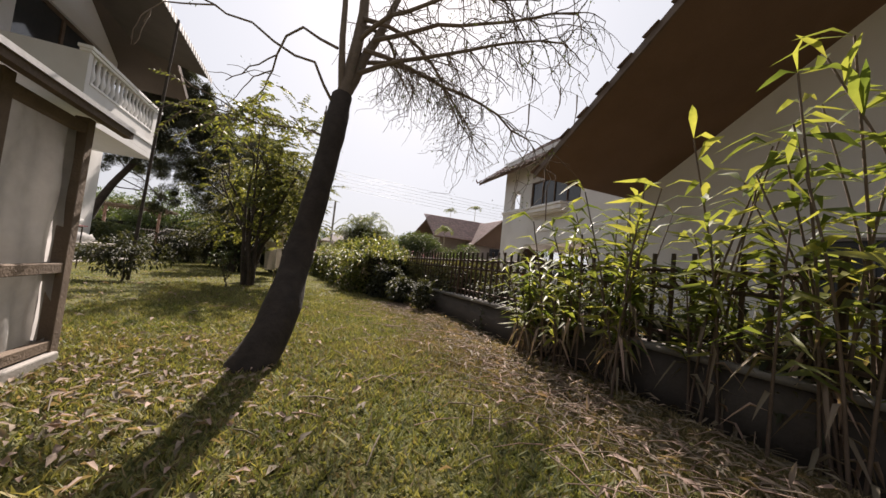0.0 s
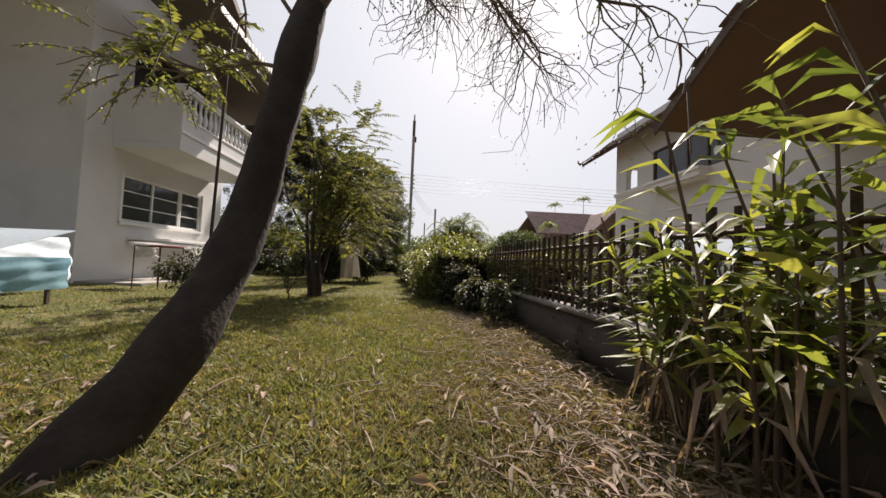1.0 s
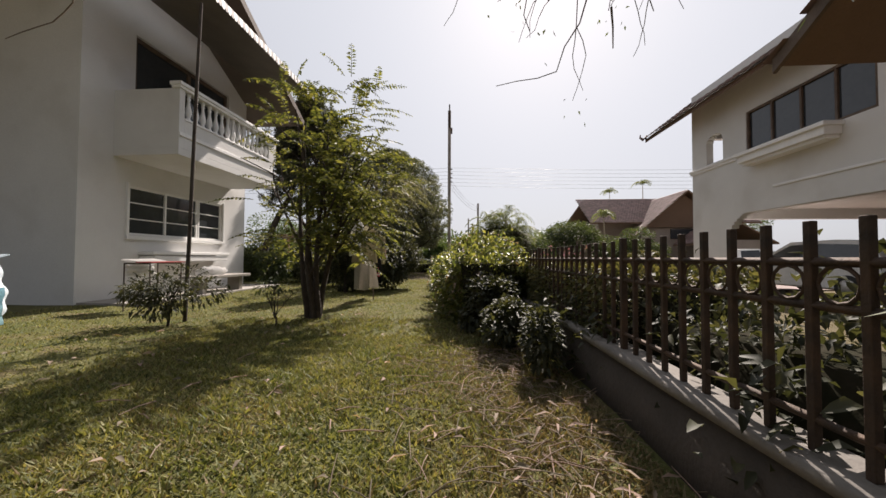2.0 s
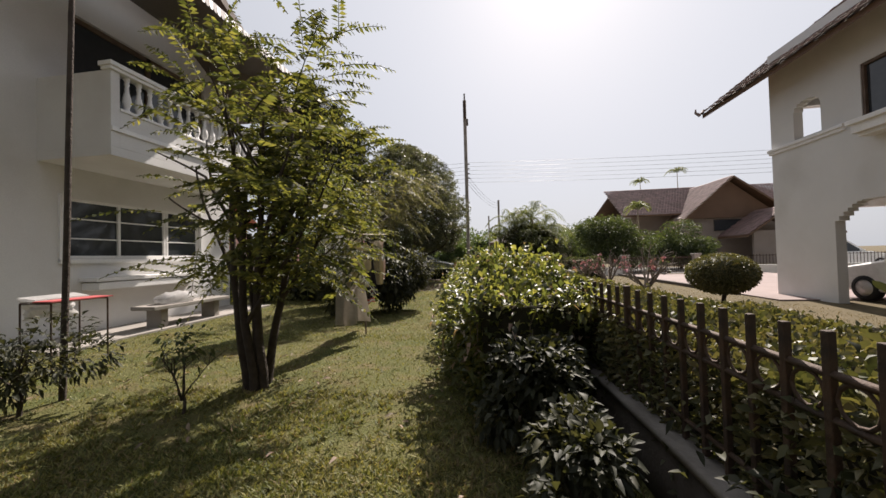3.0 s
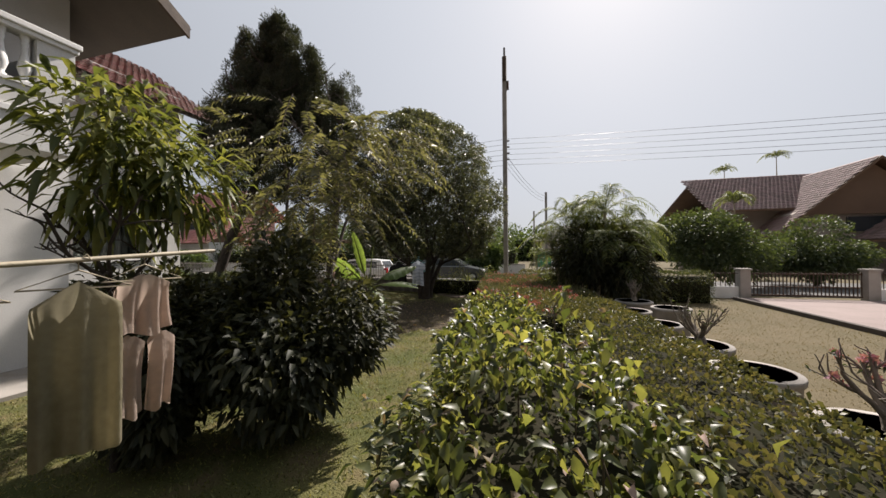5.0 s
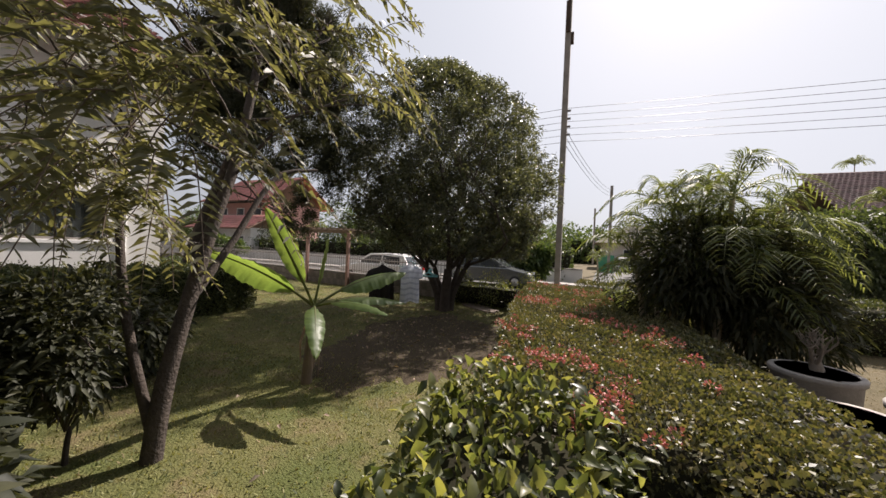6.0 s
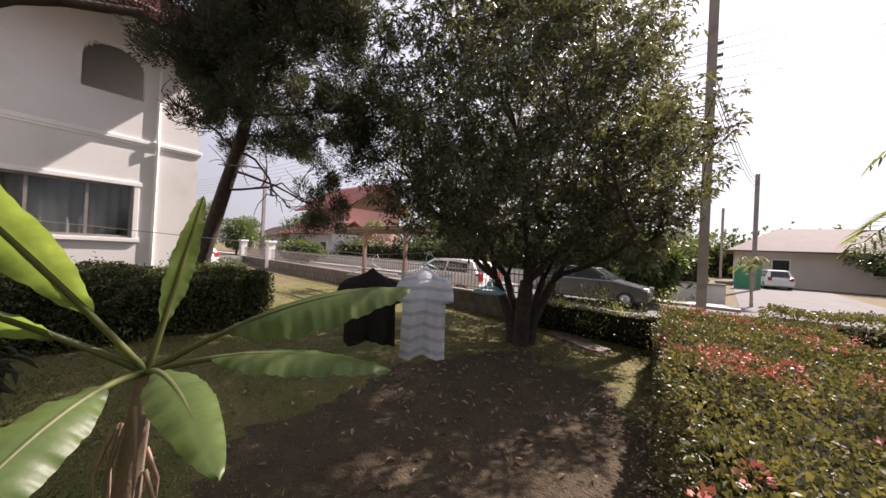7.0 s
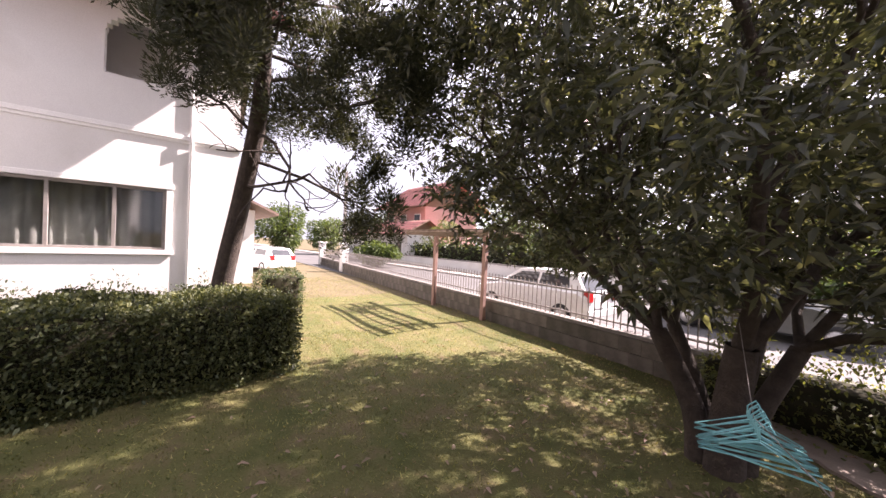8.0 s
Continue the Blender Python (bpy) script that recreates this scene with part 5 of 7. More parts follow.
for pts, r0, r1 in runs:
    pts = np.array(pts)
    if pts[0][2] < 0:
        continue
    out_ = (np.linalg.norm((pts - [-2.9, 22.3, 4.3]) / [3.5, 3.4, 3.8], axis=1) > 1.0) & (pts[:, 2] > 1.4) | (pts[:, 2] < 1.25) & (np.hypot(pts[:, 0] + 2.4, pts[:, 1] - 22.1) > 0.9)
    stop = int(np.argmax(out_)) if out_.any() else len(pts)
    if stop > 2:
        inside.append((pts[:stop], r0, r0 + (r1 - r0) * stop / len(pts)))
for run in runs:
    if run[0][0][2] < 0:
        tubes("stem", [run], BARK_DARK, mango, sides=9)
tubes("bough", inside, BARK_DARK, mango, sides=7, kind="stuff")
T_ = np.array([q for q, _ in tips])
m = 11800
bz = 1.65 + 5.95 * rng.random(m) ** 1.4
ba = rng.uniform(0, 2 * np.pi, m)
lump = 1 + 0.10 * np.sin(3 * ba + bz) + 0.08 * np.sin(5 * ba - 1.7 * bz) + 0.05 * np.sin(9 * ba + 2.3 * bz)
br = np.interp(bz, [1.5, 2.3, 4.4, 5.8, 6.9, 7.7], [0.80, 0.97, 1.0, 0.82, 0.52, 0.12]) * lump * rng.random(m) ** 0.4
B_ = np.c_[-3.0 + 3.55 * br * np.cos(ba), 22.9 + 4.0 * br * np.sin(ba), bz]
c = np.concatenate([T_[rng.choice(len(T_), min(len(T_), 1500), replace=False)], B_])
e = np.linalg.norm((c - [-3.1, 22.8, 4.3]) / np.c_[np.full(len(c), 3.85), np.where(c[:, 1] < 22.8, 3.7, 4.5), np.full(len(c), 3.7)], axis=1)
gap = np.sin(c[:, 0] * 2.9 + 1) * np.sin(c[:, 1] * 2.6) * np.sin(c[:, 2] * 3.1 + 0.5) + rng.normal(0, 0.12, len(c)) + np.clip((c[:, 1] - 21.5) * 0.1, -0.1, 0.3)
c = c[(e < 1.0) & (gap > -0.15) & (c[:, 2] > np.where(c[:, 0] > -1.7, 1.6, 1.95) + 1.7 * np.clip((-3.9 - c[:, 0]) / 1.4, 0, 1) * np.clip((22.6 - c[:, 1]) / 1.0, 0, 1) + 0.22 * np.sin(c[:, 0] * 3) + rng.normal(0, 0.15, len(c)))]
P = np.repeat(c, 17, 0)
n = len(P)
D = unit(rng.normal(0, 1, (n, 3)) * [1, 1, 0.55] + [0, 0, -0.12])
P = P + D * 0.03 + rng.normal(0, 0.04, (n, 3))
size = rng.uniform(0.6, 1.2, n)
V, F = simple_leaves(rng, P, D, 0.115 * size, 0.037 * size, 0.3)
sheet("crown", V, F, LEAF_MANGO, mango)

broad_tree("young_mango", (-1.75, 11.6, 0), 3.2, (-1.6, 11.6, 2.55), (0.76, 0.75, 0.80), 1150, 0.23, 0.05, LEAF_SAPLING, "young mango tree with drooping narrow leaves by the washing line", 22, 0.035, 9, fork_z=1.5, kids=3, droop=0.5)
broad_tree("dark_shrub", (-0.8, 12.65, 0), 2.0, (-0.8, 12.65, 1.0), (1.1, 1.1, 1.15), 8000, 0.13, 0.05, LEAF_DARK, "dense dark glossy shrub on the lawn's edge", 23, 0.03, 10, fork_z=0.3)
broad_tree("dark_shrub", (-1.65, 11.95, 0), 1.8, (-1.6, 11.95, 0.9), (0.85, 0.6, 1.0), 5200, 0.12, 0.045, LEAF_DARK, "dark leafy shrub with vines behind the washing", 29, 0.03, 10, fork_z=0.3)
broad_tree("dark_shrub", (-2.6, 13.4, 0), 1.8, (-2.6, 13.5, 0.9), (1.1, 0.9, 0.95), 3600, 0.13, 0.05, LEAF_DARK, "wide dark glossy shrub in the shady bed", 24, 0.03, 10, fork_z=0.3)
broad_tree("dark_shrub", (-2.35, 14.2, 0), 1.8, (-2.3, 14.2, 1.05), (0.8, 0.55, 0.75), 2300, 0.10, 0.035, LEAF_DARK, "loose small-leaved shrub at the foot of the drooping tree", 28, 0.02, 9, fork_z=0.3, kids=3)
broad_tree("dark_shrub", (-4.2, 15.0, 0), 1.5, (-4.2, 15.0, 0.75), (1.4, 1.1, 0.85), 4200, 0.14, 0.05, LEAF_DARK, "low dark shrub under the drooping tree", 25, 0.03, 10, fork_z=0.3)
broad_tree("bushy_tree", (10.4, 29.8, 0), 4.2, (10.2, 29.8, 2.3), (3.2, 2.2, 2.1), 15000, 0.19, 0.085, LEAF_BUSH, "wide bushy green tree by the street", 26, 0.12, 16, True)
broad_tree("bushy_tree", (15.5, 31.0, 0), 3.0, (15.5, 31.0, 1.6), (2.9, 1.8, 1.7), 12000, 0.19, 0.085, LEAF_BUSH, "low bushy tree in front of the brown house", 27, 0.1, 12, True)
for k, (x, y, h, r) in enumerate(((-12, 38, 5, 3.5), (-20, 40, 6, 4), (-52, 44, 7, 5), (-62, 40, 6, 4.5), (-47, 33, 4.5, 2.6), (-26, 30.5, 2.2, 1.8), (-4, 40, 5, 3.5), (-1.5, 33, 2.4, 1.6), (14, 60, 6, 5), (45, 58, 9, 6), (20, 90, 8, 8), (-4, 90, 8, 7), (-30, 70, 8, 8), (-75, 66, 9, 9), (50, 95, 9, 10), (-16, 12, 6, 3.5), (-34, 25, 5, 2.5))):
    broad_tree("street_tree", (x, y, 0), h, (x, y, h * 0.58), (r, r * 0.9, h * 0.5), 5200, 0.3 + 0.01 * h, 0.12, LEAF_FAR, "round green tree beyond the street", 40 + k, 0.14, 12, True, fork_z=h * 0.2)


# ---- palms ----
def palm(name, place, label, stems, frond_len, fronds, seed, leaflet=0.4, group=""):
    rng = np.random.default_rng(seed)
    t_ = thing(name, place, label, "palm", group)
    runs, V, F, off = [], [], [], 0
    ribs = []
    for dx, dy, h in stems:
        b = np.array(place) + [dx, dy, 0]
        lean_ = np.array([dx, dy, 0]) * 0.25 + rng.normal(0, 0.1, 3) * [1, 1, 0]
        top = b + lean_ + [0, 0, h]
        runs.append((smooth_path([b - [0, 0, 0.1], b + lean_ * 0.3 + [0, 0, h * 0.5], top], 8), 0.055 + 0.008 * h, 0.04))
        for k in range(fronds):
            a = k * 2.4 + rng.normal(0, 0.3)
            el = rng.uniform(0.6, 1.4)
            d = np.array([math.cos(a) * math.cos(el), math.sin(a) * math.cos(el), math.sin(el)])
            ln = frond_len * rng.uniform(0.75, 1.15)
            s = np.linspace(0, 1, 26)
            rib = top + d * (s * ln)[:, None] - np.array([0, 0, 1.0]) * (0.72 * ln * s**2.4)[:, None]
            ribs.append((rib[::4], 0.014, 0.004))
            T = unit(np.gradient(rib, axis=0))[3:]
            side = unit(np.cross(T, [0, 0, 1.0]))
            for sg in (-1, 1):
                dirs = unit(side * sg + T * 0.8 + [0, 0, 0.25] + rng.normal(0, 0.08, T.shape))
                taper = np.sin(np.pi * (0.15 + 0.8 * s[3:])) ** 0.6
                v, f = leaves(rng, rib[3:], dirs, leaflet * taper, 0.022 * (leaflet / 0.4), 0.35, 0.3)
                V.append(v), F.append(f + off)
                off += len(v)
    tubes("stem", runs, BAMBOO, t_, sides=7)
    tubes("frond_rib", ribs, LEAF_PALM, t_, sides=3)
    sheet("frond", np.concatenate(V), np.concatenate(F), LEAF_PALM, t_)
    return t_


palm("areca_palm", (3.3, 20.2, 0), "dense clump of areca palms over the clipped hedge", [(0, 0, 2.6), (0.35, 0.2, 3.0), (-0.4, 0.2, 2.3), (0.1, -0.4, 2.0), (-0.2, 0.5, 2.8), (0.6, -0.2, 1.7), (0.7, 0.5, 2.4), (-0.6, -0.2, 1.4), (0.3, -0.1, 1.0), (-0.5, 0.3, 0.8), (-0.8, 0.1, 1.9), (0.9, 0.1, 2.1)], 1.75, 11, 60)
crown("undergrowth", np.random.default_rng(61), 11000, (3.5, 20.3, 1.45), (1.7, 1.4, 1.8), 0.22, 0.045, LEAF_DARK, thing("palm_undergrowth", (3.4, 20.3, 0), "dark leafy undergrowth at the foot of the palms", "shrub"), 9)
palm("small_palm", (1.9, 36.0, 0), "small fan of palm leaves beside the street", [(0, 0, 1.6)], 1.3, 12, 62, 0.4)
for x, y, h, k in ((30.5, 60, 13.2, 63), (26.0, 62, 12.2, 64), (16.5, 40, 5.4, 65)):
    palm("tall_palm", (x, y, 0), "slender tall palm behind the brown house", [(0, 0, h)], 2.0, 12, k, 0.7, "far palms")


# ---- hedges ----
def hedge(name, line, half, height, label, leaf_mat, n, L, W, seed, round_=0.12, lump=0.05, cheap=False, flare=0.0, group=""):
    """A hedge along a line of (x, y), with a near-black core for its inner shade and a skin of leaves."""
    rng = np.random.default_rng(seed)
    line = np.array(line, float)
    mid = line.mean(0)
    t_ = thing(name, (*mid, 0), label, "hedge", group)
    P = smooth_path(np.c_[line, np.zeros(len(line))], 40)[:, :2]
    T = unit(np.gradient(P, axis=0))
    S = np.stack([T[:, 1], -T[:, 0]], 1)
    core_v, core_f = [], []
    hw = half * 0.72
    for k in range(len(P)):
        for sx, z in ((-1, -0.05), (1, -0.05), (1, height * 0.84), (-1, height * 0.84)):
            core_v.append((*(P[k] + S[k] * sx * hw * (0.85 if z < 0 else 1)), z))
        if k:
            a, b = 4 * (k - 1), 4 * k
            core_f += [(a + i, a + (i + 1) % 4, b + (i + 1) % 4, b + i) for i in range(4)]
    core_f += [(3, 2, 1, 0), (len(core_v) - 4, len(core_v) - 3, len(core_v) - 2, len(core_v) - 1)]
    # core coloured near black in place of the shade between the leaves
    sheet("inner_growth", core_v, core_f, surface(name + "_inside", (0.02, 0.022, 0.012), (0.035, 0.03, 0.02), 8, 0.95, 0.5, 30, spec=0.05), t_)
    u = rng.random(n) * (len(P) - 1.001)
    i = u.astype(int)
    f = (u - i)[:, None]
    c = P[i] * (1 - f) + P[i + 1] * f
    s_ = S[i]
    # cross-section: left side, top, right side
    perim = height * 2 + half * 2
    w = rng.random(n) * perim
    left, right = w < height, w > height + 2 * half
    z = np.where(left, w, np.where(right, perim - w, height))
    off = np.where(left, -half, np.where(right, half, w - height - half))
    bump = lump * (np.sin(c[:, 0] * 5.1 + c[:, 1] * 4.3) + np.sin(c[:, 1] * 9.7 + off * 6) * 0.6 + rng.normal(0, 0.8, n))
    edge = np.clip(1 - (height - np.abs(z)) / max(round_, 1e-3), 0, 1) * np.clip(1 - (half - np.abs(off)) / max(round_, 1e-3), 0, 1)
    off = off * (1 - flare * (1 - z / height)) - np.sign(off) * edge * round_ * 0.3
    Q = np.concatenate([c + s_ * (off + np.where(left, -bump, np.where(right, bump, 0)))[:, None], (np.maximum(0.03, z - edge * round_ * 0.3 + np.where(left | right, rng.normal(0, 0.03, n), bump)))[:, None]], 1)
    N = np.where(left[:, None], np.c_[-s_, np.zeros(n)], np.where(right[:, None], np.c_[s_, np.zeros(n)], [[0, 0, 1.0]]))
    ends = rng.random(n) < (half * 1.6 / (perim * 0.5 + np.linalg.norm(P[-1] - P[0]))) * 0.5
    e_i = np.where(rng.random(n) < 0.5, 0, len(P) - 1)
    Qe = np.c_[P[e_i] + S[e_i] * rng.uniform(-half, half, n)[:, None] + T[e_i] * np.where(e_i == 0, -0.05, 0.05)[:, None] * rng.uniform(0, 2, n)[:, None], rng.random(n) * height]
    Q = np.where(ends[:, None], Qe, Q)
    N = np.where(ends[:, None], np.c_[T[e_i] * np.where(e_i == 0, -1, 1)[:, None], np.full(n, 0.2)], N)
    D = unit(N * 0.8 + [0, 0, 0.35] + rng.normal(0, 0.55, N.shape))
    size = rng.uniform(0.6, 1.25, n)
    V, F = (simple_leaves if cheap else leaves)(rng, Q - D * L * 0.4, D, L * size, W * size, 0.25)
    sheet("leaf_skin", V, F, leaf_mat, t_)
    return t_, Q, N


h1, q1, n1 = hedge("broad_leaf_hedge", [(2.06, 7.2), (2.0, 8.5), (1.84, 10.2), (1.6, 12.2)], 0.6, 1.06, "loose hedge of broad yellow-green leaves along the fence", LEAF_CROTON, 17000, 0.092, 0.042, 70, 0.3, 0.14, flare=0.1)
rng = np.random.default_rng(171)
pick_ = rng.choice(len(q1), 900, replace=False)
V, F = leaves(rng, q1[pick_], n1[pick_] + rng.normal(0, 0.8, (900, 3)), 0.085, 0.036, 0.5, 0.4)
sheet("brown_leaf", V, F, DRY_LEAF, h1, "withered brown leaves among the green", "stuff")
shoots = []
for i in rng.choice(len(q1), 260, replace=False):
    p = q1[i]
    if p[2] > 0.75:
        shoots.append(([p - [0, 0, 0.2], p, p + rng.normal(0, 0.04, 3) + [0, 0, rng.uniform(0.02, 0.10)]], 0.005, 0.003))
tubes("twig", shoots, TWIG, h1, sides=4, kind="stuff")
P = np.concatenate([np.array([s[0][2]] * 6) for s in shoots])
V, F = leaves(rng, P, rng.normal(0, 0.7, P.shape) + [0, 0, 0.6], 0.08, 0.034, 0.3)
sheet("young_leaf", V, F, LEAF_SAPLING, h1, "fresh leaves on upright shoots", "stuff")
rng = np.random.default_rng(71)
hb, hq, hn = hedge("broad_leaf_hedge", [(1.42, 12.3), (1.25, 13.6), (1.1, 15.2)], 0.5, 0.98, "shaded stretch of broad-leaved hedge beside the lawn", LEAF_CROTON, 6500, 0.11, 0.05, 72, 0.15, 0.08)
P = np.c_[rng.normal(2.5, 0.12, 130), rng.normal(10.25, 0.2, 130), rng.uniform(0.92, 1.12, 130)]
V, F = leaves(rng, P, rng.normal(0, 0.6, P.shape) + [0, 0, 0.7], 0.15, 0.026, 0.35)
sheet("yellow_shoot", V, F, LEAF_YELLOW, thing("variegated_shrub", (2.5, 10.25, 0), "tuft of yellow variegated leaves in the hedge", "shrub"), kind="stuff")
hedge("clipped_hedge", [(3.3, 4.9), (3.2, 6.6), (3.08, 8.0), (2.92, 11.5), (2.68, 15.5), (2.3, 19.4)], 0.55, 0.88, "neatly clipped low hedge along the fence", LEAF_CLIP, 70000, 0.05, 0.028, 73, 0.08, 0.025, True)
ix, iq, inn = hedge("ixora_hedge", [(1.85, 15.2), (1.55, 17.0), (1.15, 19.3), (0.85, 21.8), (0.8, 23.5)], 0.98, 0.9, "ixora hedge dotted with coral-red flower heads", LEAF_CLIP, 95000, 0.044, 0.025, 74, 0.1, 0.03, True)
rng = np.random.default_rng(75)
top = iq[(iq[:, 2] > 0.82)]
heads = top[rng.choice(len(top), 420, replace=False)]
pat = np.sin(heads[:, 0] * 3.1 + heads[:, 1] * 2.2) + rng.normal(0, 0.6, len(heads))
heads = heads[pat > 0.25]
P = np.repeat(heads, 26, 0)
d = unit(rng.normal(0, 1, P.shape) * [1, 1, 0.5] + [0, 0, 0.35])
P = P + d * 0.04 + [0, 0, 0.03]
V, F = simple_leaves(rng, P, d, 0.029, 0.019, 0.0)
sheet("blossom", V, F, IXORA_RED, ix, "coral-red ixora flower heads", "stuff")
hedge("box_hedge", [(-7.7, 13.0), (-7.75, 16.0), (-7.85, 19.3)], 0.85, 1.1, "thick clipped green hedge in front of the curtained window", LEAF_BOX, 70000, 0.065, 0.035, 76, 0.16, 0.05, True)
hedge("flower_bed", [(-10.2, 13.6), (-10.2, 18.4)], 0.4, 0.95, "loose flowering shrubs along the house wall", LEAF_BUSH, 2600, 0.09, 0.03, 77, 0.2, 0.12)
hedge("dark_hedge", [(4.4, 23.7), (7.6, 23.7)], 0.6, 1.05, "dark clipped hedge by the neighbour's street fence", LEAF_BOX, 9000, 0.07, 0.035, 78, 0.1, 0.03, True)
hedge("street_hedge", [(1.2, 23.9), (4.3, 23.7)], 0.5, 1.05, "low hedge turning along the street", LEAF_CLIP, 16000, 0.06, 0.03, 79, 0.1, 0.03, True)
hedge("corner_bush", [(-13.4, 20.4), (-12.4, 20.4)], 0.6, 1.0, "small bright green bush at the house corner", LEAF_BUSH, 2600, 0.08, 0.035, 80, 0.2, 0.06)
hedge("street_far_hedge", [(-33.0, 37.0), (-20.0, 37.3), (-8.0, 37.0), (0.2, 37.0)], 1.1, 2.3, "tall rough green hedge across the street", LEAF_BUSH, 9000, 0.34, 0.15, 82, 0.5, 0.3, True)
hedge("far_tree_line", [(-40.0, 82.0), (-14.0, 80.0), (6.0, 84.0), (30.0, 82.0)], 4.0, 5.0, "distant line of trees beyond the side street", LEAF_FAR, 9000, 0.9, 0.45, 83, 1.5, 0.9, True)
far_wall = thing("garden_wall", (-16, 35.2, 0), "low pale garden wall across the street", "wall")
part("panel", boxes((-44.0, 1.0, 35.12, 35.28, 0.0, 0.85), bevel=0.01), WHITE_WALL, far_wall)
part("coping", boxes((-44.0, 1.0, 35.06, 35.34, 0.85, 0.92), bevel=0.01), CEMENT_CAP, far_wall)
hedge("street_shrubs", [(-3.0, 24.2), (0.2, 24.0)], 0.5, 0.68, "straggling shrubs against the street wall", LEAF_SAPLING, 5200, 0.085, 0.035, 81, 0.35, 0.22)


# ---- grass, litter ----
def blades(name, rng, P, length, width, material, parent, label):
    n = len(P)
    a = rng.uniform(0, 2 * np.pi, n)
    side = np.c_[np.cos(a), np.sin(a), np.zeros(n)]
    L = (length * rng.uniform(0.5, 1.3, n))[:, None]
    tip = P + np.c_[rng.normal(0, 0.6, n), rng.normal(0, 0.6, n), rng.uniform(0.35, 1.0, n)] * L
    w = (width * rng.uniform(0.6, 1.3, n))[:, None]
    V = np.stack([P - side * w, P + side * w, tip], 1).reshape(-1, 3)
    return sheet(name, V, np.arange(3 * n).reshape(-1, 3), material, parent, label, "stuff")


def turf_z(x, y):
    return 0.012 * np.sin(x * 2.1 + 1.3 * np.sin(y * 1.7)) + 0.010 * np.sin(y * 2.7 + x)


rng = np.random.default_rng(90)
pts = []
for n, x0, x1, y0, y1 in ((210000, -1.6, 2.75, -0.6, 6.5), (60000, -6.0, 2.6, 2.0, 10.0), (60000, -5.9, 1.6, 9.5, 17.0), (50000, -9.0, 1.0, 16.0, 24.4), (20000, -20.0, -8.0, 19.5, 25.0)):
    pts.append(np.c_[rng.uniform(x0, x1, n), rng.uniform(y0, y1, n)])
pts = np.concatenate(pts)
bare = np.exp(-(((pts[:, 0] + 1.5) / 1.5) ** 2 + ((pts[:, 1] - 19.4) / 3.0) ** 2) ** 2) + 0.15 * np.sin(pts[:, 0] * 3.3) * np.sin(pts[:, 1] * 2.9)
pts = pts[rng.random(len(pts)) > bare * 0.4]
edge = np.array([fx(v) for v in np.linspace(-6, 24.4, 400)])
pts = pts[pts[:, 0] < np.interp(pts[:, 1], np.linspace(-6, 24.4, 400), edge) - 0.12]
worn = np.exp(-((pts[:, 0] - 0.2) ** 2 + (pts[:, 1] - 2.4) ** 2) / 0.7) * 0.6 + np.clip((pts[:, 0] - 1.1 - 0.25 * np.sin(pts[:, 1] * 2)) / 0.9, 0, 1) * np.clip((6.5 - pts[:, 1]) / 2, 0, 1) + 0.08 + 0.22 * np.sin(pts[:, 0] * 2.3 + 1) * np.sin(pts[:, 1] * 1.9)
dry = rng.random(len(pts)) < worn
P = np.c_[pts, turf_z(pts[:, 0], pts[:, 1])]
grass_thing = thing("grass", (0, 8, 0), "short uneven lawn grass, green with yellow patches", "grass", kind="stuff")
blades("green_blades", rng, P[~dry], 0.036, 0.0085, GRASS, grass_thing, "green grass blades")
blades("straw_blades", rng, P[dry], 0.036, 0.0075, GRASS_DRY, grass_thing, "straw-coloured grass blades")
n = 11000
c = np.c_[rng.uniform(-1.8, 2.5, n), rng.uniform(-0.5, 7.5, n)]
c = c[(c[:, 0] < np.interp(c[:, 1], np.linspace(-6, 24.4, 400), edge) - 0.2) & (np.sin(c[:, 0] * 3.7 + 2 * np.sin(c[:, 1] * 2.1)) + rng.normal(0, 0.7, n) > -0.3)]
c = np.repeat(c, 14, 0) + rng.normal(0, 0.014, (len(c) * 14, 2))
tuft_dry = rng.random(len(c)) < 0.2 + 0.6 * np.clip((c[:, 0] - 1.3) / 0.8, 0, 1)
P = np.c_[c, turf_z(c[:, 0], c[:, 1])]
blades("green_tufts", rng, P[~tuft_dry], 0.050, 0.0085, GRASS, grass_thing, "longer tufts of green grass")
blades("straw_tufts", rng, P[tuft_dry], 0.050, 0.007, GRASS_DRY, grass_thing, "longer tufts of straw-coloured grass")
n = 26000
P = np.c_[rng.uniform(3.4, 9.0, n), rng.uniform(4.0, 24.0, n), np.full(n, -0.03)]
blades("neighbour_blades", rng, P, 0.035, 0.006, GRASS_DRY, grass_thing, "dry short grass of the neighbour's lawn")

# dark brown sheet that deepens the mango's shade on the lawn
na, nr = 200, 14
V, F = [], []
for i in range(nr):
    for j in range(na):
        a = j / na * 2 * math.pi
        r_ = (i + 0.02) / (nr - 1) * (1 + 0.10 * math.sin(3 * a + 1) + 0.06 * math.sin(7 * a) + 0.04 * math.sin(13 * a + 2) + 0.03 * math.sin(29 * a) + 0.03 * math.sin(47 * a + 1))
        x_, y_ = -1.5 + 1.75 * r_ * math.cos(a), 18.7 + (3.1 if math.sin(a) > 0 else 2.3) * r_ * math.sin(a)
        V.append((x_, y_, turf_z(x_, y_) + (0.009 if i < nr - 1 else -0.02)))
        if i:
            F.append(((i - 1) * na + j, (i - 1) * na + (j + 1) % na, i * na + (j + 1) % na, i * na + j))
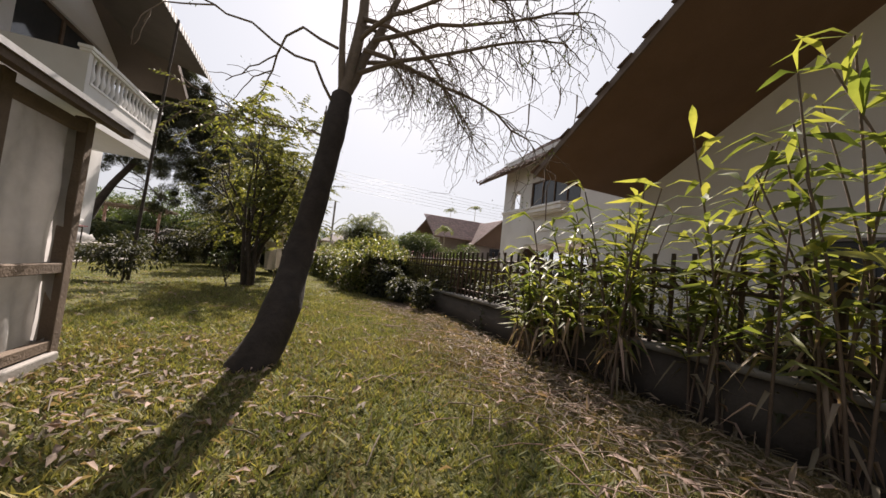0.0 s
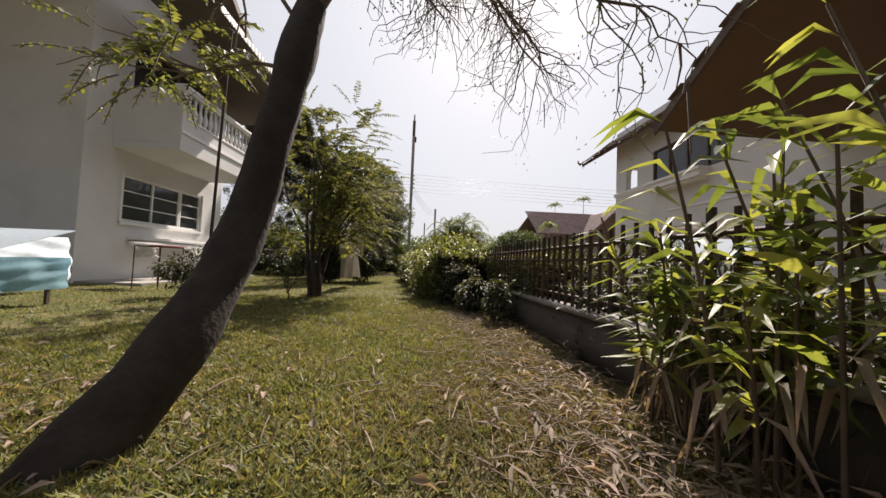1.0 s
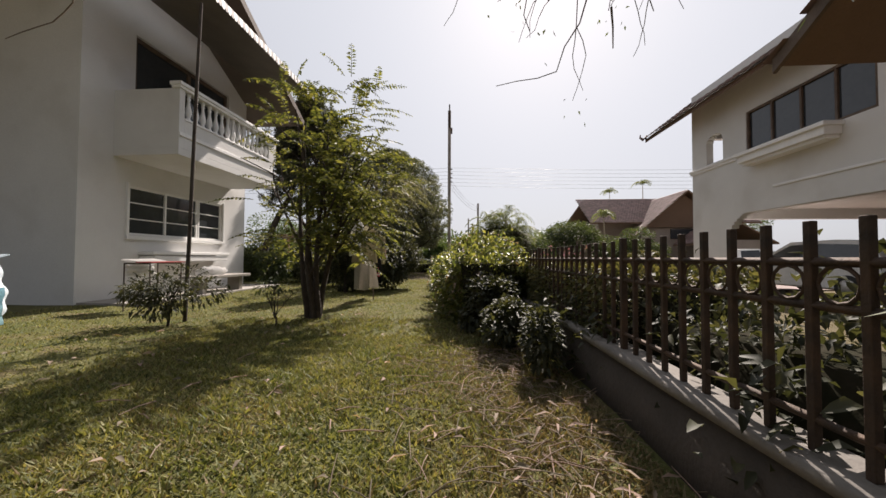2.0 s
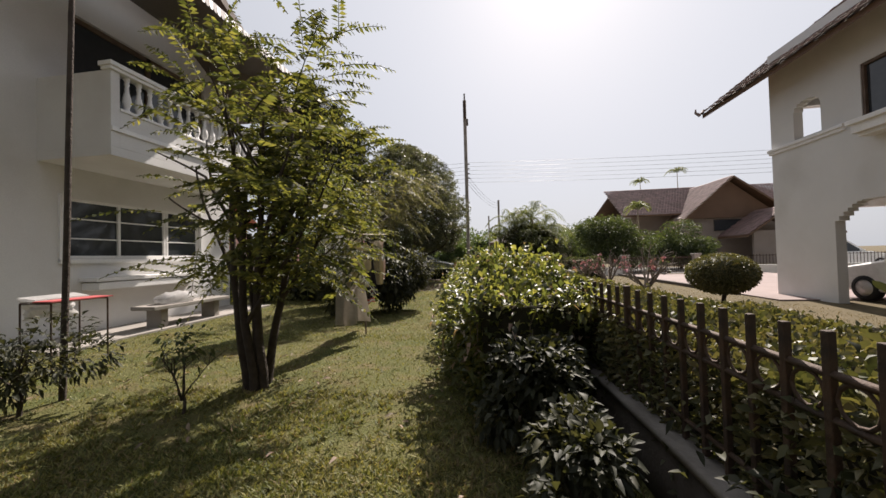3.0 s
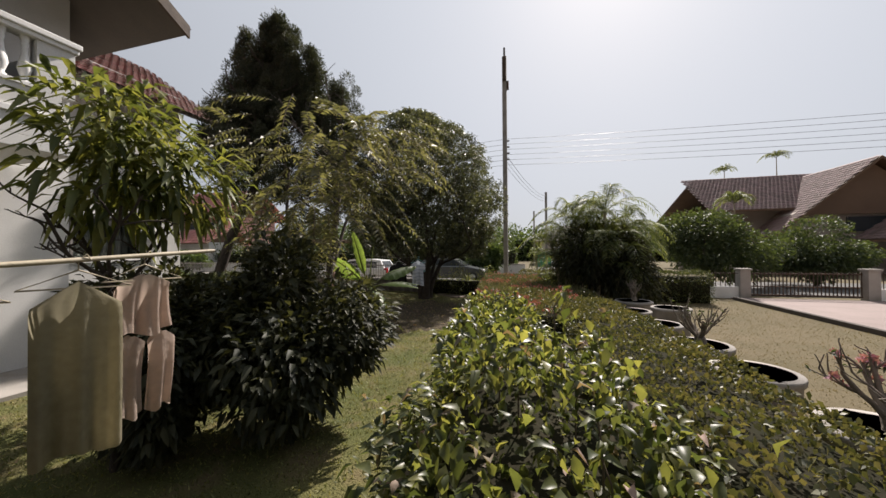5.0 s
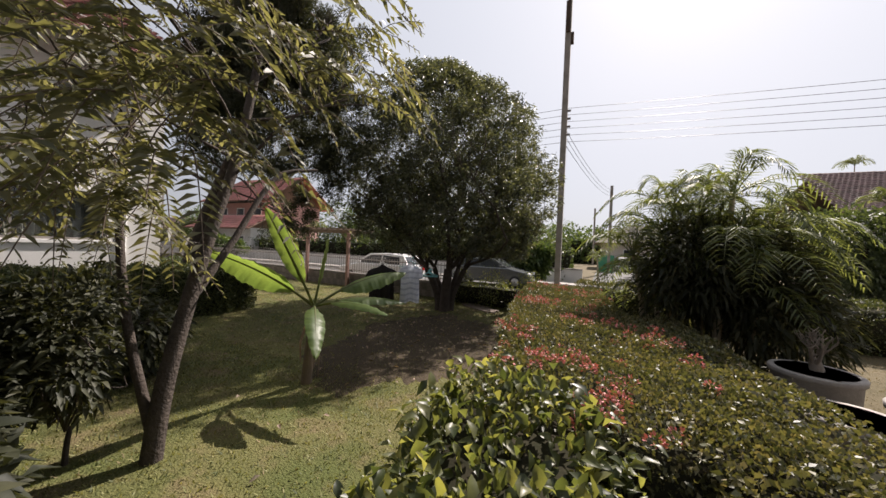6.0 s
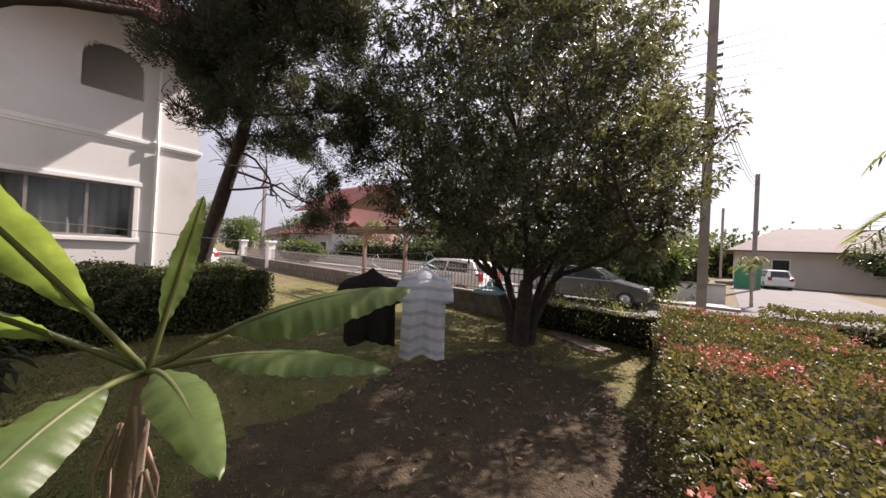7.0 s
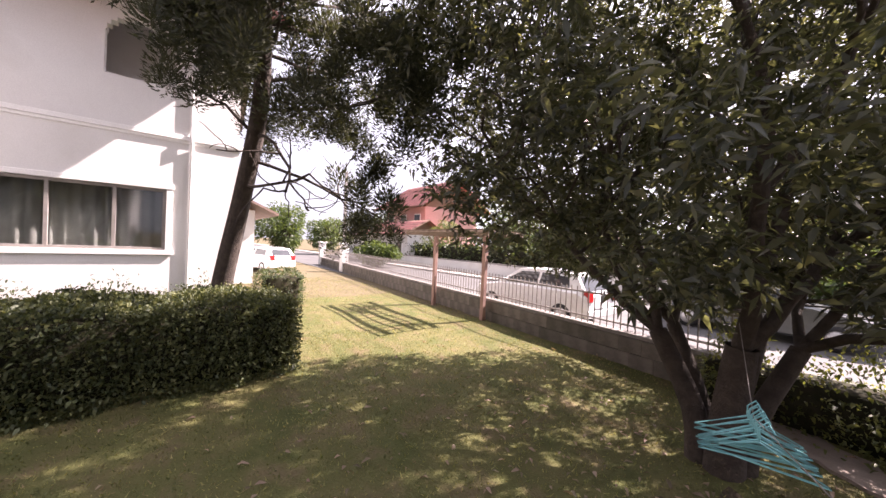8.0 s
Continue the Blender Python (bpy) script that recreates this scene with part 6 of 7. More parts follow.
sheet("earth_patch", V, F, surface("painted_shade", (0.050, 0.038, 0.024), (0.080, 0.060, 0.038), 2.2, 0.95, 0.9, 38, bump_dist=0.03, spec=0.2), thing("mango_shade", (-1.5, 18.7, 0), "dark brown sheet deepening the shade on the thin grass under the mango", "soil", kind="structure"), smooth=True)

litter = thing("leaf_litter", (1.6, 2.5, 0), "fallen dry brown leaves and straw on the ground", "leaves", kind="stuff")
def scatter_leaves(n, f, L, W):
    xy = f(n)
    P = np.c_[xy, turf_z(xy[:, 0], xy[:, 1]) + rng.uniform(0.015, 0.05, n)]
    D = np.c_[rng.normal(0, 1, (n, 2)), rng.normal(0, 0.2, n)]
    size = rng.uniform(0.5, 1.4, n)
    return leaves(rng, P, D, L * size, W * size, 0.1, 0.35)


V1, F1 = scatter_leaves(900, lambda k: np.c_[rng.normal(-0.45, 0.5, k), rng.normal(1.7, 0.75, k)], 0.058, 0.021)
V2, F2 = scatter_leaves(1700, lambda k: np.c_[rng.normal(2.25, 0.3, k), rng.normal(1.6, 1.3, k)], 0.10, 0.017)
V3, F3 = scatter_leaves(900, lambda k: np.c_[rng.normal(-2.2, 1.8, k), rng.normal(20.5, 2.0, k)], 0.08, 0.03)
V4, F4 = scatter_leaves(350, lambda k: np.c_[rng.uniform(-3, 2, k), rng.uniform(0, 9, k)], 0.07, 0.025)
V, F, off = [], [], 0
for v, f in ((V1, F1), (V2, F2), (V3, F3), (V4, F4)):
    V.append(v), F.append(f + off)
    off += len(v)
sheet("dry_leaves", np.concatenate(V), np.concatenate(F), DRY_LEAF, litter)
straws = []
for _ in range(900):
    p = np.array([rng.normal(2.0, 0.36), rng.uniform(0.2, 6.0), 0.03])
    a = rng.uniform(0, 6.28)
    L = rng.uniform(0.06, 0.28)
    d = np.array([math.cos(a), math.sin(a), rng.normal(0.05, 0.08)]) * L
    straws.append(([p, p + d * 0.5 + [0, 0, 0.012], p + d], 0.0035, 0.002))
for _ in range(60):
    p = np.array([rng.uniform(-0.8, 1.6), rng.uniform(0.5, 5.5), 0.035])
    a = rng.uniform(0, 6.28)
    d = np.array([math.cos(a), math.sin(a), 0.02]) * rng.uniform(0.1, 0.25)
    straws.append(([p, p + d * 0.5 + [0, 0, 0.01], p + d], 0.005, 0.003))
tubes("straw", straws, DRY_LEAF, litter, sides=4)


# ---- ginger plants along the wall ----
def ginger(place, canes, height, seed, label):
    rng = np.random.default_rng(seed)
    g = thing("ginger_plant", place, label, "plant", "ginger clumps")
    runs, V, F, off = [], [], [], 0
    DV, DF, doff = [], [], 0
    for k in range(canes):
        b = np.array(place) + np.r_[rng.normal(0, 0.11, 2), -0.03]
        h = height * rng.uniform(0.45, 1.0)
        a = rng.uniform(0, 6.28)
        tilt = np.array([math.cos(a), math.sin(a), 0]) * h * rng.uniform(0.05, 0.3)
        path_ = smooth_path([b, b + tilt * 0.3 + [0, 0, h * 0.5], b + tilt + [0, 0, h]], 14)
        runs.append((path_, 0.010, 0.005))
        fan = rng.uniform(0, 6.28)
        P, D = [], []
        for i in range(5, 14):
            for _ in range(2):
                sg = fan + (0 if rng.random() < 0.5 else math.pi) + rng.normal(0, 0.45)
                D.append([math.cos(sg), math.sin(sg), rng.uniform(0.25, 0.95)])
                P.append(path_[i])
        v, f = leaves(rng, np.array(P), np.array(D), rng.uniform(0.20, 0.37, len(P)), rng.uniform(0.030, 0.050, len(P)), rng.uniform(0.2, 0.6), 0.16)
        V.append(v), F.append(f + off)
        off += len(v)
        P = [path_[rng.integers(1, 7)] for _ in range(5)]
        v, f = leaves(rng, np.array(P), np.c_[rng.normal(0, 1, (5, 2)), rng.uniform(-0.9, 0.1, 5)], rng.uniform(0.12, 0.26, 5), 0.024, 0.7, 0.5)
        DV.append(v), DF.append(f + doff)
        doff += len(v)
    tubes("cane", runs, DARK_WOOD, g, sides=5)
    sheet("leaf", np.concatenate(V), np.concatenate(F), LEAF_GINGER, g, kind="stuff")
    sheet("withered_leaf", np.concatenate(DV), np.concatenate(DF), DRY_LEAF, g, "withered brown leaves", "stuff")


for k, (x, y, h, c) in enumerate(((2.60, 2.42, 1.1, 9), (2.68, 2.0, 1.4, 13), (2.74, 1.5, 1.65, 14), (2.80, 0.95, 1.9, 11), (2.90, 0.4, 2.1, 12), (2.98, -0.1, 2.2, 14), (3.05, -0.65, 2.2, 12))):
    ginger((x, y, 0), c, h, 100 + k, "tall ginger clump with narrow yellow-green leaves by the wall")
hedge("neighbour_shrubs", [(3.55, 0.3), (3.45, 2.5), (3.25, 4.6), (3.0, 6.5)], 0.36, 0.68, "dark straggling shrubs behind the iron fence", LEAF_DARK, 9000, 0.085, 0.034, 110, 0.2, 0.14)
broad_tree("fence_creeper", (2.3, 5.35, 0), 0.5, (2.3, 5.35, 0.26), (0.28, 0.4, 0.3), 900, 0.07, 0.03, LEAF_DARK, "small leafy creeper at the foot of the wall", 111, 0.012, 6, fork_z=0.1)
broad_tree("fence_creeper", (2.15, 6.05, 0), 0.6, (2.15, 6.05, 0.30), (0.34, 0.42, 0.3), 1300, 0.08, 0.036, LEAF_DARK, "low dark leafy creeper spreading from the wall", 112, 0.012, 7, fork_z=0.1)
broad_tree("fence_creeper", (2.0, 6.8, 0), 0.9, (2.0, 6.85, 0.42), (0.42, 0.45, 0.42), 2000, 0.085, 0.04, LEAF_DARK, "dark shaded shrub in front of the broad-leaved hedge", 113, 0.015, 8, fork_z=0.12)


# ---- banana plant ----
def banana_leaf(rng, tip, lift, width, parent, tilt=0.0, hang=0.25):
    base, tip = C, np.array(tip, float)
    n, m = 64, 9
    s = np.linspace(0, 1, n)
    mid = base + (tip - base) * s[:, None] + np.array([0, 0, 1.0]) * (lift * 4 * s * (1 - s))[:, None]
    T = unit(np.gradient(mid, axis=0))
    S = unit(np.cross(T, [0, 0, 1.0]))
    N = np.cross(S, T)
    S, N = S * math.cos(tilt) + N * math.sin(tilt), N * math.cos(tilt) - S * math.sin(tilt)
    w = width * np.clip((s - 0.24) / 0.22, 0, 1) ** 0.6 * np.clip((1.0 - s) / 0.35, 0, 1) ** 0.55
    ripple = (0.06 * np.sin(s * 47 + rng.uniform(0, 6)) + 0.05 * np.sin(s * 118)) * width
    V = []
    for i in range(n):
        for j in range(m):
            u = (j - (m - 1) / 2) / ((m - 1) / 2)
            fold = 0.22 * abs(u) - 0.30 * u * u
            V.append(mid[i] + S[i] * u * w[i] + N[i] * (fold * w[i] + ripple[i] * u * u) - np.array([0, 0, 1]) * abs(u) ** 1.4 * w[i] * hang)
    F = []
    for i in range(14, n - 1):
        for j in range(m - 1):
            a = i * m + j
            F.append((a, a + 1, a + m + 1, a + m))
    blade = sheet("blade", V, F, LEAF_BANANA, parent, smooth=True)
    tubes("midrib", [(mid - np.array([0, 0, 0.008]), 0.02, 0.005)], LEAF_SAPLING, blade, sides=6)


rng = np.random.default_rng(120)
banana = thing("banana_plant", (-1.9, 16.25, 0), "young banana plant with broad arching leaves", "plant")
C = np.array([-1.91, 16.40, 1.03])
tubes("stem", [(smooth_path([(-1.93, 16.33, -0.05), (-1.91, 16.35, 0.5), C], 8), 0.075, 0.045)], OLD_WOOD, banana)
sheath = []
for k in range(7):
    a = k * 0.9
    p = np.array([-1.91 + 0.07 * math.cos(a), 16.35 + 0.07 * math.sin(a), rng.uniform(0.5, 0.95)])
    sheath.append(([p, p + [0.06 * math.cos(a), 0.06 * math.sin(a), -0.2], p + [0.05 * math.cos(a), 0.05 * math.sin(a), -0.45]], 0.012, 0.005))
tubes("withered_sheath", sheath, DRY_LEAF, banana, sides=4)
for tip, lift, w, tilt, hang in (((-1.78, 15.50, 2.26), 0.04, 0.115, -0.95, 0.0), ((-2.05, 15.05, 1.78), 0.08, 0.17, -0.7, 0.35), ((-1.88, 16.6, 1.99), 0.0, 0.075, 1.0, 0.0), ((-1.22, 17.66, 1.47), 0.13, 0.15, -0.55, 0.6), ((-1.02, 17.32, 1.04), 0.10, 0.13, -0.2, 0.35), ((-1.12, 15.66, 0.66), 0.16, 0.125, 0.35, 0.2), ((-0.68, 16.34, 1.06), 0.10, 0.10, -0.2, 0.2)):
    banana_leaf(rng, tip, lift, w, banana, tilt, hang)


# ---- the sheeted shed ----
shed = thing("shed", (-1.8, 1.3, 0), "small wooden-framed shed covered with pale translucent sheeting", "shed")
SX0, SX1, SY0, SY1, SZ = -2.7, -1.0, -0.6, 2.28, 1.49
for x, y in ((SX1, SY1), (SX1, 1.66), (SX1, 0.8), (SX1, SY0), (SX0, SY1), (SX0, SY0)):
    part("post", boxes((x - 0.035, x + 0.035, y - 0.035, y + 0.035, 0, SZ), bevel=0.004), OLD_WOOD, shed)
for z in (0.10, 0.56, SZ - 0.07):
    part("rail", boxes((SX1 - 0.025, SX1 + 0.03, SY0, SY1, z - 0.03, z + 0.03), bevel=0.004), OLD_WOOD, shed)
    part("rail", boxes((SX0, SX1, SY1 - 0.03, SY1 + 0.025, z - 0.03, z + 0.03), bevel=0.004), OLD_WOOD, shed)


def rumpled(name, p0, p1, z0, z1, material, parent, amp=0.015, label=""):
    """A slack sheet between two uprights."""
    p0, p1 = np.array(p0, float), np.array(p1, float)
    n, m = 26, 18
    d = unit(p1 - p0)
    nrm = np.array([d[1], -d[0]])
    V = []
    for i in range(n):
        for j in range(m):
            u, v = i / (n - 1), j / (m - 1)
            q = p0 + (p1 - p0) * u + nrm * amp * (math.sin(9 * u + 5 * v) + 0.6 * math.sin(17 * v - 6 * u) + 0.5 * math.sin(23 * u))
            V.append((*q, z0 + (z1 - z0) * v))
    F = [(i * m + j, (i + 1) * m + j, (i + 1) * m + j + 1, i * m + j + 1) for i in range(n - 1) for j in range(m - 1)]
    return sheet(name, V, F, material, parent, label, smooth=True)


for a, b in ((SY1, 1.66), (1.66, 0.8), (0.8, SY0)):
    rumpled("sheeting", (SX1 - 0.045, a), (SX1 - 0.045, b), 0.08, SZ - 0.05, MESH_CLOTH, shed)
rumpled("sheeting", (SX1, SY1 - 0.045), (SX0, SY1 - 0.045), 0.08, SZ - 0.05, MESH_CLOTH, shed)
rumpled("sheeting", (SX0, SY1), (SX0, SY0), 0.08, SZ - 0.05, MESH_CLOTH, shed)
part("roof_sheet", slab([(SX1 + 0.16, SY0 - 0.2, SZ + 0.04), (SX1 + 0.16, SY1 + 0.22, SZ + 0.04), (SX0 - 0.1, SY1 + 0.22, SZ + 0.3), (SX0 - 0.1, SY0 - 0.2, SZ + 0.3)], 0.03), METAL_ROOF, shed, "pale metal roof sheet")
part("fascia", boxes((SX1 + 0.10, SX1 + 0.15, SY0 - 0.2, SY1 + 0.22, SZ - 0.03, SZ + 0.02)), DARK_WOOD, shed)
part("skid", boxes((SX1 - 0.1, SX1 + 0.06, SY0, SY1, -0.02, 0.06), bevel=0.01), CONCRETE, shed)


# ---- washing ----
def garment(name, centre, along, top, bottom, outline, material, parent, seed, wave=0.03, sides=24, rows=22, label="", sway=0.02, stripes=None, upright=False):
    """A hanging garment: a front and a back sheet following an outline of (height share, half width), in one cloth or in striped bands."""
    rng = np.random.default_rng(seed)
    along = unit(np.array([*along, 0.0]))
    nrm = np.array([along[1], -along[0], 0])
    hs, ws = np.array(outline).T
    ph = rng.uniform(0, 6.28, 4)
    V, F, band = [], [], []
    for face in (0, 1):
        for j in range(rows):
            h = j / (rows - 1)
            for i in range(sides):
                u = i / (sides - 1) * 2 - 1
                w = np.interp(h, hs, ws)
                z = top + (bottom - top) * h - 0.06 * abs(u) * max(0.0, 1 - 4 * h) + 0.02 * h * math.sin(u * 4 + ph[3])
                off = 0.03 * math.sqrt(max(0, 1 - u * u)) * (1 if face else -1) + wave * h * math.sin(u * 7 + ph[0] + h) + wave * 0.5 * h * math.sin(u * 15 + ph[1]) + sway * math.sin(3 * h + ph[2])
                V.append(np.array(centre) * [1, 1, 0] + along * u * w + nrm * off + np.array([0, 0, z]))
        o = face * rows * sides
        for j in range(rows - 1):
            for i in range(sides - 1):
                F.append((o + j * sides + i, o + j * sides + i + 1, o + (j + 1) * sides + i + 1, o + (j + 1) * sides + i))
                band.append((i if upright else j) // 2)
    if not stripes:
        return sheet(name, V, F, material, parent, label, smooth=True)
    V, F, band = np.array(V), np.array(F), np.array(band)
    for b in range(band.max() + 1):
        used, idx = np.unique(F[band == b], return_inverse=True)
        sheet(name, V[used], idx.reshape(-1, 4), stripes[b % len(stripes)], parent, label, smooth=True)


def hanger(name, centre, along, z, material, group="", parent=None):
    along = unit(np.array([*along, 0.0]))
    c = np.array([*centre, z])
    h = parent or thing(name, tuple(c), "thin plastic clothes hanger", "hanger", group)
    tubes("hanger_bar" if parent else "bar", [([c + [0, 0, -0.05], c + along * 0.2 + [0, 0, -0.14], c - along * 0.2 + [0, 0, -0.14], c + [0, 0, -0.05]], 0.005, 0.005)], material, h, sides=5)
    tubes("hook", [([c + [0, 0, -0.05], c + [0, 0, 0.0], c + along * 0.03 + [0, 0, 0.03], c + along * 0.045 + [0, 0, 0.0]], 0.0035, 0.0035)], material, h, sides=5)
    return h


POLE = np.array([(-0.62, 7.80, 2.22), (-0.58, 8.12, 2.14), (-0.55, 8.36, 2.04), (-0.52, 8.83, 1.90), (-0.5, 9.36, 1.78), (-0.5, 10.08, 1.765), (-0.52, 11.47, 1.85)])
rack = thing("washing_line", (-0.5, 10.2, 0), "bent washing pole resting in a tree and on a forked post", "clothes line")
tubes("pole", [(smooth_path(POLE, 24), 0.019, 0.013)], BAMBOO, rack)
for y, z in ((9.98, 1.79),):
    tubes("post", [([(-0.46, y, -0.1), (-0.47, y, 0.9), (-0.50, y, z - 0.05)], 0.014, 0.012)], OLD_WOOD, rack)
    tubes("fork", [([(-0.51, y, z - 0.08), (-0.55, y, z + 0.08)], 0.012, 0.008), ([(-0.51, y, z - 0.08), (-0.47, y, z + 0.08)], 0.012, 0.008)], OLD_WOOD, rack)
AL = (0.08, 1)
BLOUSE = [(0, 0.13), (0.05, 0.26), (0.14, 0.42), (0.5, 0.43), (0.66, 0.43), (0.68, 0.33), (1, 0.36)]
SKIRT = [(0, 0.24), (0.1, 0.27), (1, 0.34)]
TEE = [(0, 0.09), (0.05, 0.2), (0.12, 0.3), (0.3, 0.33), (0.34, 0.23), (1, 0.25)]


def washing(name, y, top, bottom, outline, mat, label, category, seed, stripes=None, turn=(0.08, 1), upright=True):
    x = float(np.interp(y, POLE[:, 1], POLE[:, 0]))
    hz = float(np.interp(y, POLE[:, 1], POLE[:, 2]))
    g = thing(name, (x, y, hz), label, category, "washing on the pole")
    garment("stripe" if stripes else "cloth", (x, y, 0), turn, hz + top, hz + bottom, outline, mat, g, seed, 0.02 if stripes else 0.028, 23 if stripes else 26, stripes=stripes, upright=upright)
    hanger("hanger", (x, y), turn, hz - 0.005, BAMBOO, parent=g)
    return g


washing("white_shirt", 8.95, -0.1, -0.85, TEE, CLOTH_WHITE, "white shirt drying on the bent pole", "shirt", 130)
g = washing("cream_dress", 9.47, -0.1, -0.90, [(h, w * 0.87) for h, w in BLOUSE], CLOTH_CREAM, "cream blouse and long skirt drying together on the pole", "dress", 131, turn=(0.7, 0.7))
garment("skirt", (-0.5, 9.47, 0), (0.7, 0.7), 0.98, 0.30, [(h, w * 0.87) for h, w in SKIRT], CLOTH_PALE, g, 132, 0.055)
washing("striped_shirt", 9.95, -0.11, -0.66, [(0, 0.06), (0.08, 0.12), (0.2, 0.14), (0.3, 0.10), (1, 0.11)], None, "pink and white striped top on the washing pole", "shirt", 133, (CLOTH_RED, CLOTH_WHITE))
washing("dark_dress", 10.2, -0.11, -1.15, [(0, 0.08), (0.08, 0.17), (0.4, 0.16), (1, 0.24)], CLOTH_DARK, "dark dress drying on the washing pole", "dress", 134, turn=(0.5, 0.85))
washing("striped_skirt", 10.28, -0.9, -1.26, [(0, 0.04), (1, 0.13)], None, "red and white striped skirt hanging low", "skirt", 135, (CLOTH_RED, CLOTH_WHITE), upright=False, turn=(0.6, 0.8))
washing("pale_shirt", 10.72, -0.11, -0.98, [(0, 0.08), (0.1, 0.16), (1, 0.16)], CLOTH_CREAM, "pale beige shirt drying on the pole", "shirt", 136, turn=(0.4, 0.9))
g = washing("pale_trousers", 11.02, -0.11, -0.46, [(0, 0.13), (1, 0.15)], CLOTH_PINKISH, "pinkish cream trousers drying on the pole", "trousers", 137)
for s in (-1, 1):
    garment("trouser_leg", (-0.51, 11.02 + s * 0.08, 0), AL, 1.37, 0.9, [(0, 0.075), (1, 0.066)], CLOTH_PINKISH, g, 138 + s, 0.015, 12, 12)

line2 = thing("rope_line", (-1.22, 17.8, 1.7), "thin washing rope strung between the trees", "clothes line")
tubes("rope", [([(-2.25, 14.98, 1.85), (-1.72, 17.72, 1.685), (-1.22, 17.8, 1.725)], 0.002, 0.002), ([(-1.22, 17.8, 1.72), (-1.93, 19.93, 1.36), (-2.35, 21.95, 1.5)], 0.002, 0.002)], IRON_GREY, line2, sides=5)
AL2 = (0.75, 0.66)
tee = thing("plaid_shirt", (-1.22, 17.8, 1.7), "pale grey-blue plaid shirt hanging on the rope", "shirt")
GREY1 = surface("plaid_pale", (0.70, 0.72, 0.77), (0.64, 0.66, 0.72), 3, 0.9, 0.3, 25, glow=1.0)
GREY2 = surface("plaid_grey", (0.46, 0.49, 0.57), (0.50, 0.53, 0.60), 3, 0.9, 0.3, 25, glow=1.0)
SHIRT = [(0, 0.075), (0.03, 0.12), (0.08, 0.165), (0.13, 0.185), (0.22, 0.205), (0.36, 0.215), (0.39, 0.21), (0.41, 0.155), (1, 0.165)]
garment("band", (-1.22, 17.8, 0), AL2, 1.63, 0.97, SHIRT, None, tee, 140, 0.02, 30, 45, stripes=(GREY1, GREY1, GREY2), sway=0.01)
hanger("hanger", (-1.22, 17.8), AL2, 1.70, TEAL_PLASTIC, parent=tee)
blk = thing("black_shirt", (-1.72, 17.72, 1.65), "black shirt hanging on the rope", "shirt")
garment("cloth", (-1.72, 17.72, 0), AL2, 1.58, 0.98, [(0, 0.075), (0.04, 0.14), (0.10, 0.2), (0.2, 0.245), (0.36, 0.28), (0.42, 0.275), (0.45, 0.2), (1, 0.21)], CLOTH_DARK, blk, 141, rows=40)
hanger("hanger", (-1.72, 17.72), AL2, 1.66, TRIM_WHITE, parent=blk)
rng = np.random.default_rng(142)
for k in range(11):
    y = 19.8 + 0.025 * k
    hanger("hanger", (-1.89 - 0.008 * k, y), (0.9 + rng.normal(0, 0.08), 0.45 + rng.normal(0, 0.15)), 1.36 + rng.normal(0, 0.008), TEAL_PLASTIC, "teal hangers on the rope")

# the covered table by the house
tab = thing("garden_table", (-4.2, 5.3, 0), "plain wooden table under a plastic sheet", "table")
part("tabletop", boxes((-4.80, -3.60, 4.85, 5.75, 0.50, 0.54)), OLD_WOOD, tab)
for x, y in ((-4.73, 4.92), (-3.67, 4.92), (-4.73, 5.68), (-3.67, 5.68)):
    part("leg", boxes((x - 0.02, x + 0.02, y - 0.02, y + 0.02, -0.02, 0.50)), DARK_WOOD, tab)
cov = thing("plastic_sheet", (-4.2, 5.3, 0.9), "pale blue and teal plastic sheet draped over the table", "sheet")
part("top_fold", slab([(-4.95, 4.45, 0.58), (-3.5, 4.5, 0.56), (-3.55, 5.85, 1.0), (-4.9, 5.85, 0.99)], 0.012), CLOTH_BLUE, cov)
rumpled("front_drape", (-4.95, 4.44), (-3.5, 4.5), 0.16, 0.58, CLOTH_BLUE, cov, 0.012)
rumpled("side_drape", (-3.52, 4.5), (-3.54, 5.81), 0.2, 0.62, CLOTH_TEAL, cov, 0.014)
rumpled("back_drape", (-3.55, 5.81), (-4.85, 5.81), 0.3, 0.895, CLOTH_BLUE, cov, 0.03)

# drying rack and bench under the balcony
dr = thing("drying_rack", (-4.2, 8.5, 0), "folding metal drying rack with cloths laid over it", "drying rack")
for y in (7.95, 8.6):
    for x in (-4.45, -3.95):
        tubes("leg", [([(x, y, -0.02), (x, y, 0.85)], 0.011, 0.011)], IRON, dr)
    tubes("crossbar", [([(-4.45, y, 0.85), (-3.95, y, 0.85)], 0.011, 0.011)], IRON, dr)
for x in (-4.45, -4.28, -4.12, -3.95):
    tubes("bar", [([(x, 7.95, 0.86), (x, 8.6, 0.86)], 0.007, 0.007)], IRON_GREY, dr)
rc = thing("red_towel", (-4.05, 8.3, 0.87), "red towel spread over the drying rack", "towel")
part("cloth", slab([(-4.2, 7.92, 0.885), (-3.9, 7.92, 0.885), (-3.88, 8.62, 0.885), (-4.2, 8.62, 0.885)], 0.015), CLOTH_RED, rc)
wc = thing("white_towel", (-4.4, 8.3, 0.87), "white towel bunched on the drying rack", "towel")
rumpled("cloth", (-4.48, 7.98), (-4.48, 8.6), 0.62, 0.92, CLOTH_WHITE, wc, 0.05)
part("fold", slab([(-4.52, 7.96, 0.93), (-4.22, 7.96, 0.9), (-4.22, 8.56, 0.9), (-4.52, 8.58, 0.94)], 0.03), CLOTH_WHITE, wc)
bench = thing("stone_bench", (-4.9, 10.8, 0), "low pale bench against the house with cloths on it", "bench")
